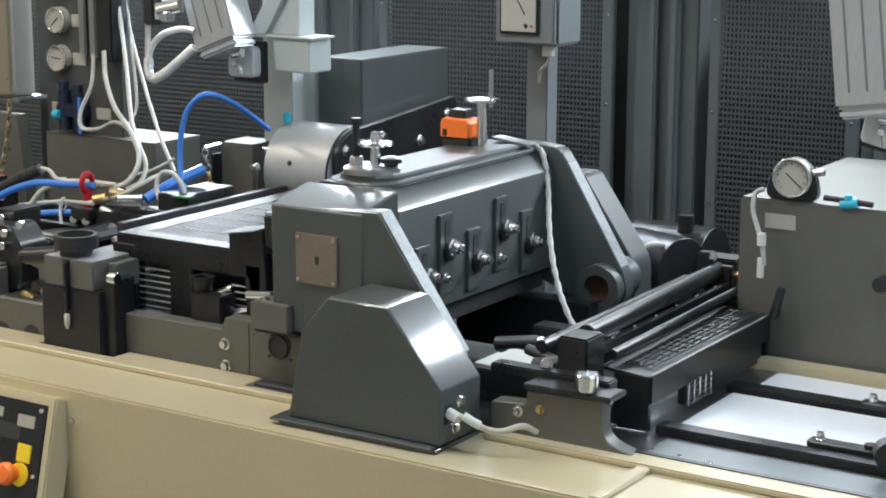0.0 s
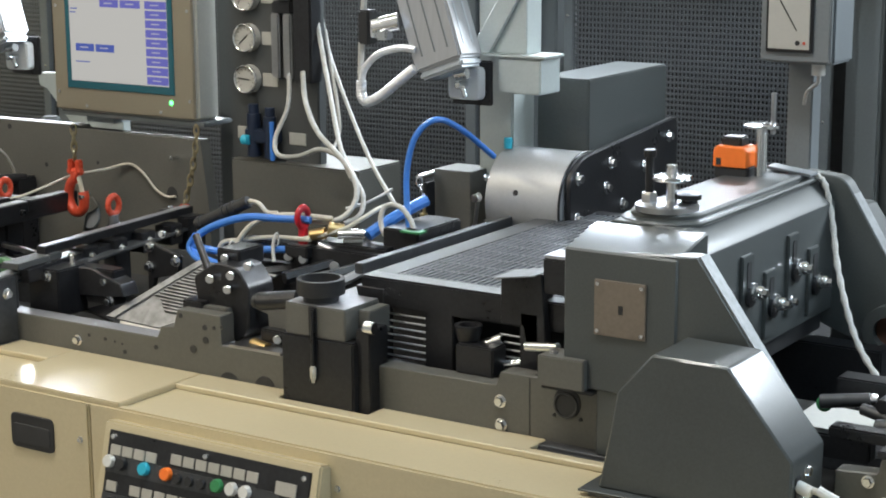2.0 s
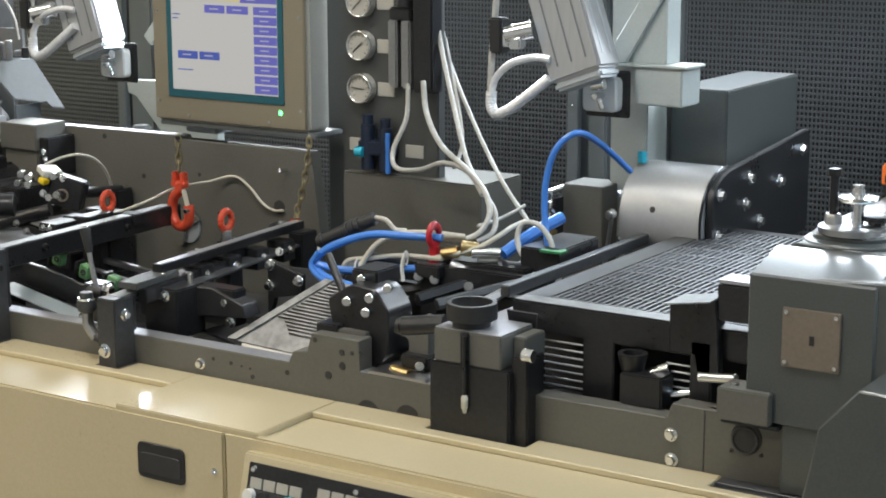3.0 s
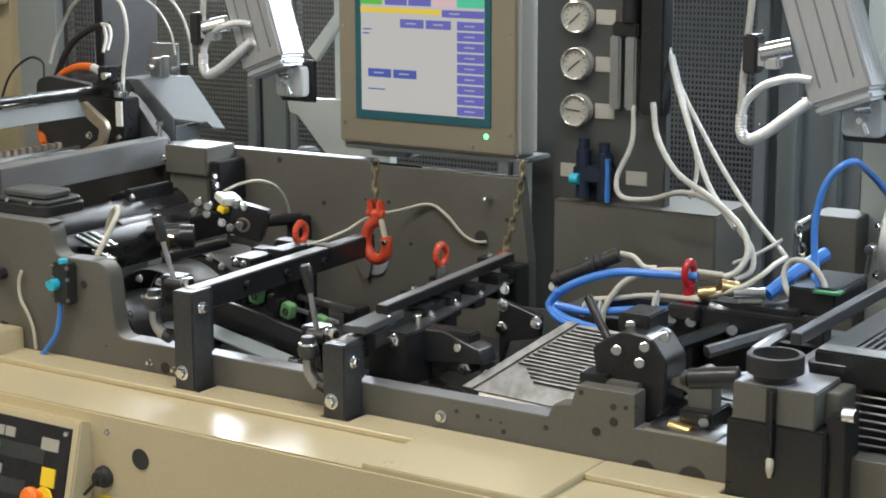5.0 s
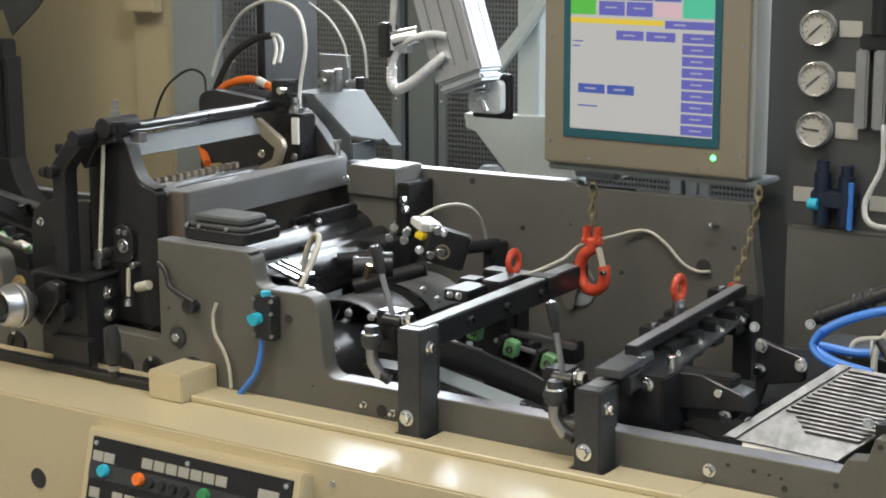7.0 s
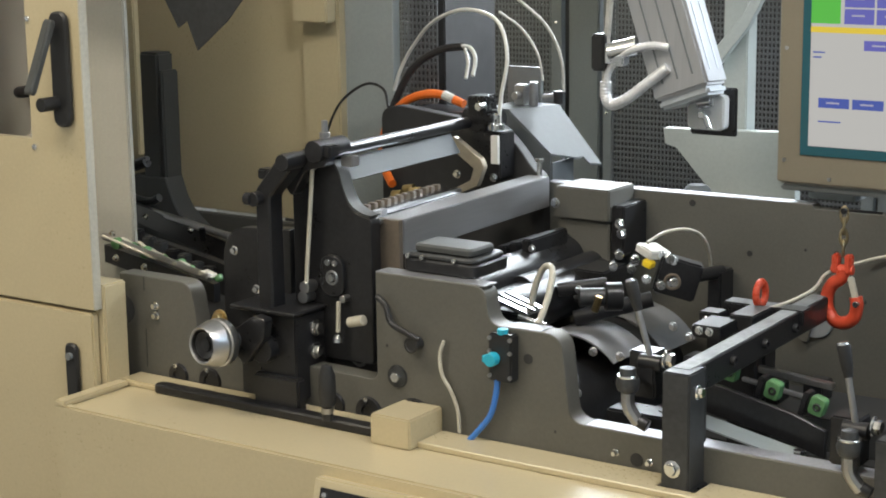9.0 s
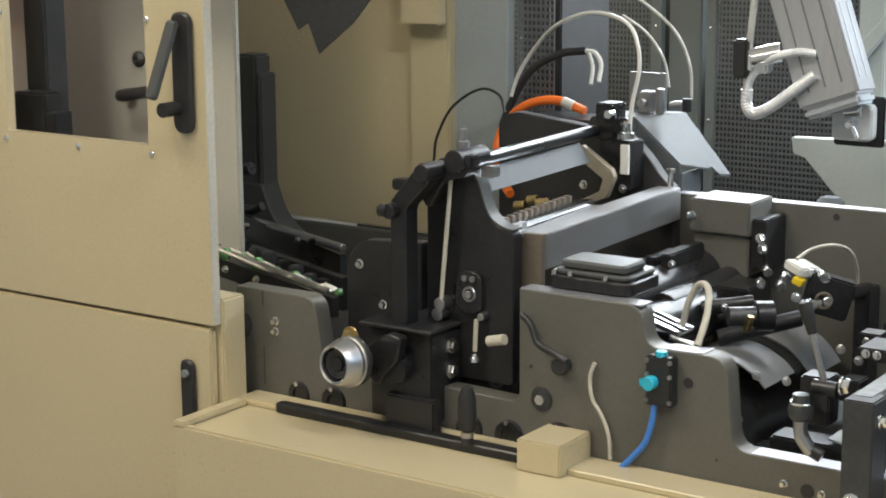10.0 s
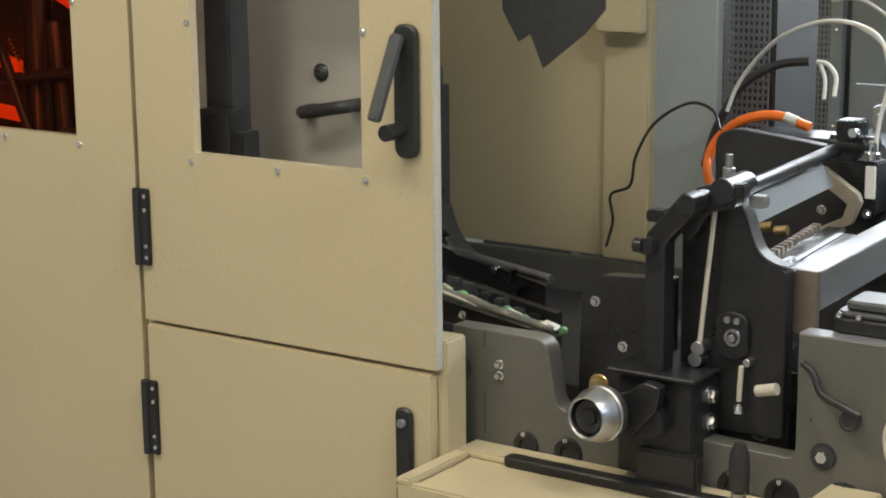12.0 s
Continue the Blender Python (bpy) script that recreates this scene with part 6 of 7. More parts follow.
part("link_joint", STEEL, gu, rod((-5.247, 3.06, 1.155), (-5.247, 3.08, 1.155), 0.007))
lower = part("lower_block", BLACK, gu, box(-5.30, -5.185, 3.09, 3.16, 0.995, 1.078, 0.003))
part("ring_bearing", STEEL, lower, joined(ring((-5.232, 3.09, 1.041), NEAR, 0.019, 0.003, 24, 6), ring((-5.232, 3.09, 1.041), NEAR, 0.009, 0.004, 20, 6)))
# black sheet in place of the shade behind the lower block
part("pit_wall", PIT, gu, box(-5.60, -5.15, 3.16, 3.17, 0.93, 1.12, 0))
part("spring_seat", CHROME, gu, turned((-5.258, 3.06, 1.072), UP, [(0.012, 0), (0.010, 0.008), (0.006, 0.014), (0, 0.015)], 16))
part("cream_cap", CREAM, gu, rod((-5.222, 3.05, 1.116), (-5.185, 3.045, 1.126), 0.010), "cream cap on black boss")
gb = thing("gear_block", (-5.37, 3.05, 0.95), "black gear block with bright ribbed handwheel", "gear block")
part("block", BLACK, gb, box(-5.442, -5.305, 2.99, 3.15, 0.96, 1.128, 0.003))
part("top_plate", BLACK, gb, prism([(-5.46, 1.128), (-5.30, 1.128), (-5.30, 1.136), (-5.46, 1.136)], 2.98, 3.15, bev=0.002))
part("front_dark", BLACK, gb, box(-5.40, -5.29, 2.975, 3.0, 0.945, 1.01, 0.004))
part("boss", BLACK, gb, rod((-5.372, 2.99, 1.06), (-5.372, 2.965, 1.06), 0.026, seg=28))
part("bracket", BLACK, gb, prism(rounded([(-5.455, 1.075), (-5.375, 1.13), (-5.345, 1.125), (-5.352, 1.085), (-5.40, 1.03)], 0.008), 2.95, 2.975, bev=0.002))
part("bracket_bolt", BRASS, gb, hexhead((-5.455, 2.95, 1.115), NEAR, 0.013, 0.015))
wheelp = part("handwheel", STEEL, gb, turned((-5.428, 2.93, 1.078), (-0.12, -1, 0.05), [(0.034, 0), (0.044, 0.004), (0.046, 0.010), (0.046, 0.020), (0.043, 0.022), (0.043, 0.028), (0.045, 0.030), (0.041, 0.042), (0.037, 0.056), (0.034, 0.06), (0.031, 0.058), (0.029, 0.04), (0.0, 0.036)], 44), "bright aluminium handwheel")
part("wheel_core", BLACK, wheelp, turned((-5.428, 2.93, 1.078), (-0.12, -1, 0.05), [(0.0285, 0.041), (0.026, 0.052), (0.012, 0.046), (0.012, 0.05), (0, 0.05)], 28))
part("shaft", DARK, gb, rod((-5.42, 2.99, 1.078), (-5.428, 2.93, 1.078), 0.02))
for z in (1.095, 1.05):
    part("bolt", CHROME, gb, hexhead((-5.305, 3.05, z), RIGHT, 0.012, 0.012))
bp = thing("bearing_plate", (-5.5, 3.12, 1.0), "black rounded bearing plate with two bolts", "plate")
part("plate", BLACK, bp, prism(rounded([(-5.59, 1.0), (-5.585, 1.22, 0.03), (-5.55, 1.255, 0.02), (-5.41, 1.265), (-5.41, 1.0)], 0.004), 3.11, 3.14, bev=0.002))
for x, z in ((-5.555, 1.208), (-5.50, 1.135)):
    part("bolt", CHROME, bp, hexhead((x, 3.11, z), NEAR, 0.007, 0.008))
rb = thing("relay_box", (-5.03, 3.13, 1.226), "grey lidded black gear housing on the frame", "housing")
part("base", BLACK, rb, prism(rounded([(-5.107, 3.06), (-4.945, 3.06), (-4.945, 3.18), (-5.107, 3.18)], 0.02), 1.228, 1.252, "z", 0.003))
part("middle", DARK, rb, prism(rounded([(-5.102, 3.065), (-4.950, 3.065), (-4.950, 3.175), (-5.102, 3.175)], 0.02), 1.252, 1.262, "z", 0.003))
part("lid", DIMGREY, rb, prism(rounded([(-5.090, 3.075), (-4.962, 3.075), (-4.962, 3.155), (-5.090, 3.155)], 0.012), 1.262, 1.278, "z", 0.004), "grey lid")
for x in (-5.092, -5.06, -4.99):
    part("screw", CHROME, rb, capscrew((x, 3.062, 1.257), NEAR, 0.005, 0.005))
# conveyor chain behind the cabinet corner
cv = thing("gripper_conveyor", (-5.85, 3.4, 1.0), "black gripper conveyor rails with green clips", "conveyor")
for pa, pb, r, m in ([(-6.22, 3.55, 1.158), (-5.82, 3.4, 1.158)] + [0.009, STEEL], [(-6.063, 3.25, 1.161), (-5.669, 3.16, 1.129)] + [0.008, STEEL]):
    part("rail", m, cv, rod(pa, pb, r))
for pts, h in (([(-6.374, 3.58, 1.182), (-5.845, 3.42, 1.137)], 0.045), ([(-6.084, 3.27, 1.136), (-5.678, 3.18, 1.11)], 0.04), ([(-6.225, 3.42, 1.147), (-5.747, 3.3, 1.12)], 0.07)):
    (ax, ay, az), (bx, by, bz) = pts
    part("side_rail", BLACK, cv, ([Vector(p) for p in ((ax, ay, az - h), (bx, by, bz - h), (bx, by, bz), (ax, ay, az), (ax, ay + 0.02, az - h), (bx, by + 0.02, bz - h), (bx, by + 0.02, bz), (ax, ay + 0.02, az))], [[0, 1, 2, 3], [5, 4, 7, 6], [3, 2, 6, 7], [1, 5, 6, 2], [4, 0, 3, 7]]))
for k, p in enumerate([(-6.002, 3.25, 1.159), (-5.884, 3.22, 1.149), (-5.777, 3.19, 1.143), (-5.684, 3.17, 1.138), (-6.085, 3.3, 1.156), (-6.175, 3.5, 1.153), (-5.985, 3.45, 1.148), (-5.977, 3.2, 1.13), (-5.893, 3.2, 1.119)]):
    x, y, z = p
    if k < 4:
        part("clip", CREAM, cv, moved(prism([(-0.018, -0.004), (0.018, -0.010), (0.016, -0.004), (-0.012, 0.003)], -0.012, 0.012), Matrix.Translation((x, y, z))))
        part("clip_wheel", MOSS, cv, turned((x + 0.025, y + 0.01, z - 0.012), NEAR, [(0.008, 0), (0.008, 0.008), (0.005, 0.012), (0, 0.012)], 18), "green clip wheel")
    else:
        part("bolt", CHROME, cv, hexhead((x, y, z), NEAR, 0.006, 0.008))
for k in range(7):
    x, z = -6.039 + 0.041 * k, 1.166 - 0.0087 * k
    part("gripper", DARK if k % 3 else BLACK, cv, box(x - 0.014, x + 0.012, 3.32 - 0.006 * k, 3.345 - 0.006 * k, z - 0.045, z - 0.004 * (k % 2), 0.003))
    part("gripper_finger", CREAM if k % 2 else STEEL, cv, beam((x - 0.012, 3.31 - 0.006 * k, z - 0.012), (x + 0.016, 3.30 - 0.006 * k, z - 0.018), 0.008, 0.003, 0))
for x, z in ((-5.914, 1.144), (-5.814, 1.127), (-5.741, 1.109), (-6.0, 1.155)):
    part("clip_wheel", MOSS, cv, turned((x, 3.225, z), NEAR, [(0.013, -0.01), (0.013, 0.004), (0.006, 0.006), (0, 0.006)], 20), "green clip wheel")
part("pale_rail", CREAM, cv, beam((-6.02, 3.205, 1.176), (-5.742, 3.195, 1.120), 0.008, 0.004), "pale guide rail")
part("rod_strap", BLACK, cv, beam((-5.905, 3.40, 1.172), (-5.93, 3.43, 1.135), 0.014, 0.006))
part("guide_tube", BLACK, cv, hose([(-6.269, 3.45, 1.278), (-6.184, 3.45, 1.279), (-6.114, 3.45, 1.298)], 0.014))
part("guide_tube", DARK, cv, hose([(-6.302, 3.5, 1.221), (-6.234, 3.5, 1.201), (-6.164, 3.5, 1.191), (-6.128, 3.5, 1.204)], 0.010))
# black box fills the shaded space below the conveyor
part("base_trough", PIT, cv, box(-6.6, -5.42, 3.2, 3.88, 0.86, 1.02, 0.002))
# drive and guard behind the unit
mo = thing("servo_motor", (-5.45, 3.76, 1.2), "black servo motor with orange cable behind the rollers", "motor")
part("housing", BLACK, mo, prism(rounded([(-5.60, 1.28), (-5.60, 1.42), (-5.34, 1.42), (-5.34, 1.28)], 0.02), 3.75, 3.86, bev=0.004))
part("orange_cable", ORANGE, mo, hose([(-5.571, 3.67, 1.259), (-5.63, 3.72, 1.29), (-5.682, 3.79, 1.336), (-5.672, 3.81, 1.389), (-5.618, 3.81, 1.434), (-5.542, 3.81, 1.45), (-5.467, 3.81, 1.431)], 0.010), "orange motor cable")
part("cable_sleeve", WHITE, mo, hose([(-5.519, 3.805, 1.45), (-5.494, 3.805, 1.441)], 0.0105))
for p in [(-5.482, 3.55, 1.26), (-5.451, 3.55, 1.275), (-5.399, 3.5, 1.281)]:
    part("brass_fitting", BRASS, mo, rod(p, (p[0] + 0.025, p[1], p[2] + 0.004), 0.010))
gs = thing("sheet_guard", (-5.26, 3.85, 1.1), "bluish zinc sheet guard with sloping roof", "sheet guard")
roof = [Vector(p) for p in ((-5.385, 3.768, 1.433), (-5.322, 3.768, 1.433), (-5.213, 3.768, 1.342), (-5.185, 3.84, 1.326), (-5.186, 3.86, 1.327), (-5.168, 3.862, 1.312), (-5.160, 3.90, 1.306), (-5.27, 3.90, 1.432), (-5.385, 3.90, 1.433))]
n_roof = len(roof)
part("sheet", BLUEGREY, gs, (roof + [p - Vector((0, 0, 0.004)) for p in roof], [[0, 1, 7, 8], [1, 2, 3, 4, 5, 6, 7], [17, 16, 10, 9], [16, 15, 14, 13, 12, 11, 10]] + [[i, i + n_roof, (i + 1) % n_roof + n_roof, (i + 1) % n_roof] for i in range(n_roof)]), "sloping roof sheet with notched end")
part("front_sheet", BLUEGREY, gs, prism([(-5.385, 1.429), (-5.322, 1.429), (-5.213, 1.337), (-5.213, 1.19), (-5.385, 1.19)], 3.766, 3.7695, bev=0))
part("side_fold", BLUEGREY, gs, box(-5.2128, -5.209, 3.7695, 3.86, 1.19, 1.322, 0))
part("back_sheet", MIDGREY, gs, box(-5.42, -5.33, 3.92, 3.93, 1.40, 1.51, 0.001))
va = part("valve", STEEL, gs, moved(joined(box(-5.372, -5.342, 3.87, 3.90, 1.432, 1.478, 0.003), rod((-5.325, 3.88, 1.432), (-5.325, 3.88, 1.485), 0.010), rod((-5.30, 3.88, 1.45), (-5.262, 3.88, 1.455), 0.009), rod((-5.357, 3.866, 1.455), (-5.357, 3.85, 1.455), 0.009)), Matrix.Translation((0.025, -0.04, 0.002))))
part("valve_cap", BLACK, va, rod((-5.237, 3.84, 1.442), (-5.237, 3.84, 1.470), 0.011))
solid("black_cable", RUBBER, hose([(-5.703, 3.82, 1.33), (-5.685, 3.84, 1.415), (-5.636, 3.85, 1.501), (-5.566, 3.86, 1.545), (-5.494, 3.86, 1.557)], 0.009), "thick black cable arching behind the unit", "cable")
solid("thin_cable", RUBBER, hose([(-5.924, 3.8, 1.14), (-5.908, 3.8, 1.199), (-5.914, 3.8, 1.254)] + [(-5.867, 3.8, 1.279), (-5.851, 3.795, 1.345), (-5.804, 3.79, 1.419), (-5.723, 3.78, 1.466), (-5.664, 3.77, 1.458), (-5.629, 3.74, 1.423)], 0.0032), "thin black sensor cable arching over the rollers", "cable")
solid("white_tube", WHITE, hose([(-5.27, 3.648, 1.409), (-5.265, 3.65, 1.475), (-5.249, 3.65, 1.558), (-5.272, 3.66, 1.626), (-5.332, 3.68, 1.651), (-5.407, 3.7, 1.651), (-5.492, 3.72, 1.619), (-5.563, 3.75, 1.564), (-5.605, 3.76, 1.511), (-5.626, 3.76, 1.459)], 0.0042), "white plastic tube arching from the gland", "tube")
solid("white_tube", HOSE, hose([(-5.246, 3.88, 1.464), (-5.253, 3.88, 1.538), (-5.287, 3.88, 1.604), (-5.344, 3.88, 1.651), (-5.402, 3.88, 1.682), (-5.46, 3.88, 1.678)], 0.0036), "pale tube arching over the guard", "tube")
solid("white_tube", HOSE, hose([(-5.3, 3.88, 1.486), (-5.315, 3.88, 1.547), (-5.358, 3.88, 1.601), (-5.416, 3.88, 1.636)], 0.003), "thin pale tube arching over the guard", "tube")
solid("white_tube", WHITE, hose([(-5.383, 3.72, 1.508), (-5.389, 3.74, 1.543), (-5.415, 3.76, 1.564), (-5.437, 3.76, 1.568)], 0.0045), "short white tube above the clamp", "tube")
solid("white_tube", WHITE, hose([(-5.408, 3.73, 1.5), (-5.415, 3.75, 1.534), (-5.43, 3.76, 1.563)], 0.004), "short white tube above the clamp", "tube")
# fittings on the near frame
rgl = thing("air_regulator", (-4.855, 3.02, 1.07), "black air regulator with cyan knob and blue tube", "regulator")
part("body", RUBBER, rgl, box(-4.882, -4.834, 3.004, 3.03, 1.066, 1.152, 0.003))
part("knob", CYAN, rgl, joined(rod((-4.868, 3.004, 1.108), (-4.868, 2.985, 1.108), 0.012), box(-4.885, -4.868, 2.988, 3.0, 1.102, 1.114, 0.001)), "cyan knob")
part("top_fitting", CYAN, rgl, rod((-4.858, 3.015, 1.150), (-4.858, 3.015, 1.160), 0.010))
for x in (-4.878, -4.836):
    for z in (1.076, 1.12, 1.144):
        part("screw", STEEL, rgl, capscrew((x, 3.004, z), NEAR, 0.004, 0.004))
part("tube", BLUE, rgl, hose([(-4.867, 3.012, 1.076), (-4.871, 3.012, 1.041), (-4.884, 3.012, 0.998), (-4.912, 3.012, 0.963), (-4.93, 3.012, 0.944)], 0.0055), "blue air tube")
solid("frame_wire", CREAM, hose([(-4.988, 3.022, 1.118), (-4.996, 3.02, 1.091), (-4.99, 3.018, 1.056), (-4.971, 3.018, 1.028), (-4.957, 3.018, 0.994), (-4.955, 3.02, 0.953)], 0.0036), "cream wire clipped to the side frame", "wire")
solid("frame_cable", RUBBER, hose([(-5.134, 3.02, 1.183), (-5.111, 3.015, 1.168), (-5.096, 3.01, 1.14), (-5.06, 3.005, 1.128), (-5.036, 3.01, 1.116)], 0.006), "black moulded cable on the side frame", "cable")
part("cable_plug", RUBBER, fr, joined(rod((-5.05, 3.03, 1.105), (-5.05, 3.005, 1.105), 0.013), ring((-5.05, 3.008, 1.105), NEAR, 0.012, 0.004)))

# ---- folding section between the frames ----
ga = thing("gear_case", (-5.05, 3.68, 1.17), "grey stacked steel gear case by the far frame", "gear case")
part("upper", FRAME, ga, box(-5.115, -4.985, 3.62, 3.73, 1.235, 1.302, 0.003))
part("lower", FRAME, ga, box(-5.11, -4.99, 3.63, 3.73, 1.150, 1.233, 0.003))
part("side", BLACK, ga, box(-4.985, -4.955, 3.63, 3.73, 1.17, 1.27, 0.003))
for x, y, z in ((-5.10, 3.60, 1.27), (-4.96, 3.62, 1.235), (-4.955, 3.62, 1.215)):
    part("bolt", CHROME, ga, hexhead((x, y, z), NEAR, 0.008, 0.01))
part("post", BLACK, ga, box(-5.12, -5.08, 3.60, 3.63, 0.95, 1.20, 0.003))
part("post", BLACK, ga, box(-5.0, -4.93, 3.5, 3.6, 0.9, 1.16, 0.003))
for k in range(3):
    part("mounting", BLACK, ga, box(-5.15 + 0.03 * k, -5.13 + 0.03 * k, 3.45, 3.60, 1.12 + 0.02 * k, 1.20 + 0.01 * k, 0.003))
vv = thing("solenoid_valve", (-4.80, 3.52, 1.12), "white and yellow solenoid valve on black head", "valve")
part("head", BLACK, vv, moved(box(-0.042, 0.042, -0.02, 0.02, -0.04, 0.035, 0.004), Matrix.Translation((-4.775, 3.52, 1.168)) @ Matrix.Rotation(radians(28), 4, "Z") @ Matrix.Rotation(radians(16), 4, "Y")))
part("dark_ring", BRONZE, vv, ring((-4.775, 3.496, 1.16), (0.45, -0.9, 0), 0.014, 0.003, 20, 6))
part("coil", WHITE, vv, moved(box(-0.028, 0.022, -0.02, 0.03, 0, 0.018, 0.003), Matrix.Translation((-4.825, 3.50, 1.205)) @ Matrix.Rotation(radians(14), 4, "Y") @ Matrix.Rotation(radians(-25), 4, "Z")))
part("band", YELLOW, vv, moved(box(-0.012, 0.008, -0.026, -0.005, -0.010, 0.004, 0.002), Matrix.Translation((-4.815, 3.495, 1.197)) @ Matrix.Rotation(radians(20), 4, "Y")))
for p in [(-4.879, 3.47, 1.21), (-4.833, 3.45, 1.208), (-4.769, 3.47, 1.215), (-4.76, 3.47, 1.17), (-4.787, 3.47, 1.161), (-4.892, 3.47, 1.186), (-4.846, 3.46, 1.188)]:
    part("screw", CHROME, vv, rod(p, (p[0] + 0.012, p[1] - 0.02, p[2]), 0.009))
part("shaft", BLACK, vv, rod((-4.82, 3.50, 1.12), (-4.95, 3.42, 1.08), 0.016))
part("stand", BLACK, vv, box(-4.78, -4.75, 3.66, 3.72, 0.9, 1.15, 0.003))
part("stand_arm", BLACK, vv, rod((-4.765, 3.69, 1.145), (-4.775, 3.53, 1.16), 0.014))
for p in [(-4.803, 3.5, 1.21), (-4.775, 3.5, 1.202), (-4.794, 3.5, 1.185), (-4.808, 3.5, 1.141), (-4.785, 3.5, 1.155), (-4.823, 3.48, 1.163)]:
    part("flange_screw", CHROME, vv, hexhead(p, (0.45, -0.9, 0.1), 0.007, 0.008))
for p, q, r in zip([(-5.131, 3.45, 1.144), (-5.134, 3.5, 1.203), (-5.095, 3.5, 1.173), (-4.976, 3.4, 1.139), (-4.95, 3.42, 1.122)], [(-5.092, 3.45, 1.183), (-5.127, 3.5, 1.111), (-5.037, 3.5, 1.146), (-4.893, 3.45, 1.151), (-4.887, 3.45, 1.146)], (0.016, 0.012, 0.018, 0.014, 0.010)):
    part("linkage", BLACK, ga, rod(p, q, r))
for p in [(-5.089, 3.4, 1.192), (-5.065, 3.45, 1.203), (-5.001, 3.4, 1.147), (-4.928, 3.4, 1.145), (-4.91, 3.39, 1.144), (-4.725, 3.1, 1.118), (-4.672, 3.1, 1.117), (-4.756, 3.1, 1.038), (-4.621, 3.2, 1.156), (-4.589, 3.2, 1.141)]:
    part("linkage_screw", STEEL, ga, hexhead(p, NEAR, 0.006, 0.008))
CX, CZ = -4.93, 0.925
cy = thing("folding_cylinder", (CX, 3.1, 0.86), "dark folding cylinder on black shaft", "cylinder")
part("core", BLACK, cy, rod((CX, 3.12, CZ), (CX, 3.70, CZ), 0.085, seg=36))
part("shaft", STEEL, cy, rod((CX, 3.075, CZ), (CX, 3.728, CZ), 0.02))


def shell(y0, y1, a0, a1, r, t=0.003, n=14):
    verts, faces = [], []
    for i in range(n + 1):
        a = radians(a0 + (a1 - a0) * i / n)
        for rr in (r, r + t):
            for y in (y0, y1):
                verts.append((CX + rr * math.cos(a), y, CZ + rr * math.sin(a)))
        if i:
            b = 4 * (i - 1)
            faces += [[b + 2, b + 6, b + 7, b + 3], [b + 1, b + 5, b + 4, b], [b, b + 4, b + 6, b + 2], [b + 3, b + 7, b + 5, b + 1]]
    faces += [[0, 2, 3, 1], [4 * n, 4 * n + 1, 4 * n + 3, 4 * n + 2]]
    return verts, faces


segs = thing("segment_shells", (CX, 3.45, CZ), "grey rubbery curved shells round the folding cylinder", "shells")
part("shell", PAPER, segs, shell(3.36, 3.49, 52, 165, 0.138), "near curved shell")
part("shell", PAPER, segs, shell(3.53, 3.67, 42, 150, 0.142), "far curved shell")
part("shell_seam", RUBBER, segs, shell(3.495, 3.525, 50, 160, 0.137))
part("clamp_ring", BLACK, segs, shell(3.20, 3.34, 0, 359, 0.088, 0.012, 24))
for x, y, z in ((-4.60, 3.12, 0.955), (-4.64, 3.11, 0.97), (-4.72, 3.11, 0.955)):
    part("bolt", CHROME, cy, rod((x, y, z), (x, y - 0.03, z), 0.008))
part("side_cheek", BLACK, cy, box(-4.70, -4.56, 3.10, 3.16, 0.90, 1.02, 0.004))
# ball levers
for (tx, ty, tz), (bx, by, bz) in (((-4.239, 3.027, 1.215), (-4.215, 3.03, 1.085)), ((-4.622, 3.044, 1.268), (-4.585, 3.05, 1.135))):
    hx, hz = (bx - 0.025, bz - 0.035) if bx < -4.4 else (bx + 0.004, bz - 0.022)
    lv = thing("clamp_lever", (bx, by, bz - 0.04), "bright clamping lever with black tapered grip", "lever", "clamp levers")
    part("grip", RUBBER, lv, turned((tx, ty, tz), (bx - tx, by - ty, bz - tz), [(0.010, 0), (0.0115, 0.004), (0.010, 0.03), (0.0075, 0.052)], 18))
    part("grip_cap", CHROME, lv, turned((tx, ty, tz), (tx - bx, 0, tz - bz), [(0.010, -0.001), (0.009, 0.003), (0, 0.004)], 18))
    part("rod", STEEL, lv, rod((tx + 0.3 * (bx - tx), ty, tz + 0.3 * (bz - tz)), (bx, by, bz), 0.0055))
    part("hub", DARK, lv, turned((hx, by - 0.035, hz), UP, [(0.008, -0.02), (0.018, -0.012), (0.021, 0.0), (0.018, 0.012), (0.014, 0.014), (0.013, 0.026), (0.0, 0.028)], 24), "dark round hub")
    part("hub_ring", CHROME, lv, ring((hx, by - 0.035, hz + 0.012), UP, 0.0165, 0.003, 24, 6), "bright hub ring")
    part("neck", BLACK, lv, joined(rod((bx - 0.02, by, bz - 0.005), (bx + 0.022, by, bz - 0.005), 0.014), box(bx - 0.02, bx + 0.012, by - 0.012, by + 0.012, bz - 0.04, bz + 0.002, 0.003)))
    part("clamp", BLACK, lv, box(bx - 0.045, bx + 0.005, by + 0.005, by + 0.05, bz - 0.07, bz + 0.01, 0.003))
    part("claw", STEEL, lv, hose([(hx, by - 0.035, hz - 0.012), (hx + 0.002, by - 0.035, hz - 0.042), (hx + 0.02, by - 0.032, hz - 0.068)], 0.0115, 10, 4))
    part("claw_tip", BLACK, lv, rod((hx + 0.018, by - 0.032, hz - 0.064), (hx + 0.036, by - 0.03, hz - 0.072), 0.011))
    part("clamp_nut", CHROME, lv, hexhead((bx + 0.028, by, bz + 0.005), RIGHT, 0.012, 0.014))
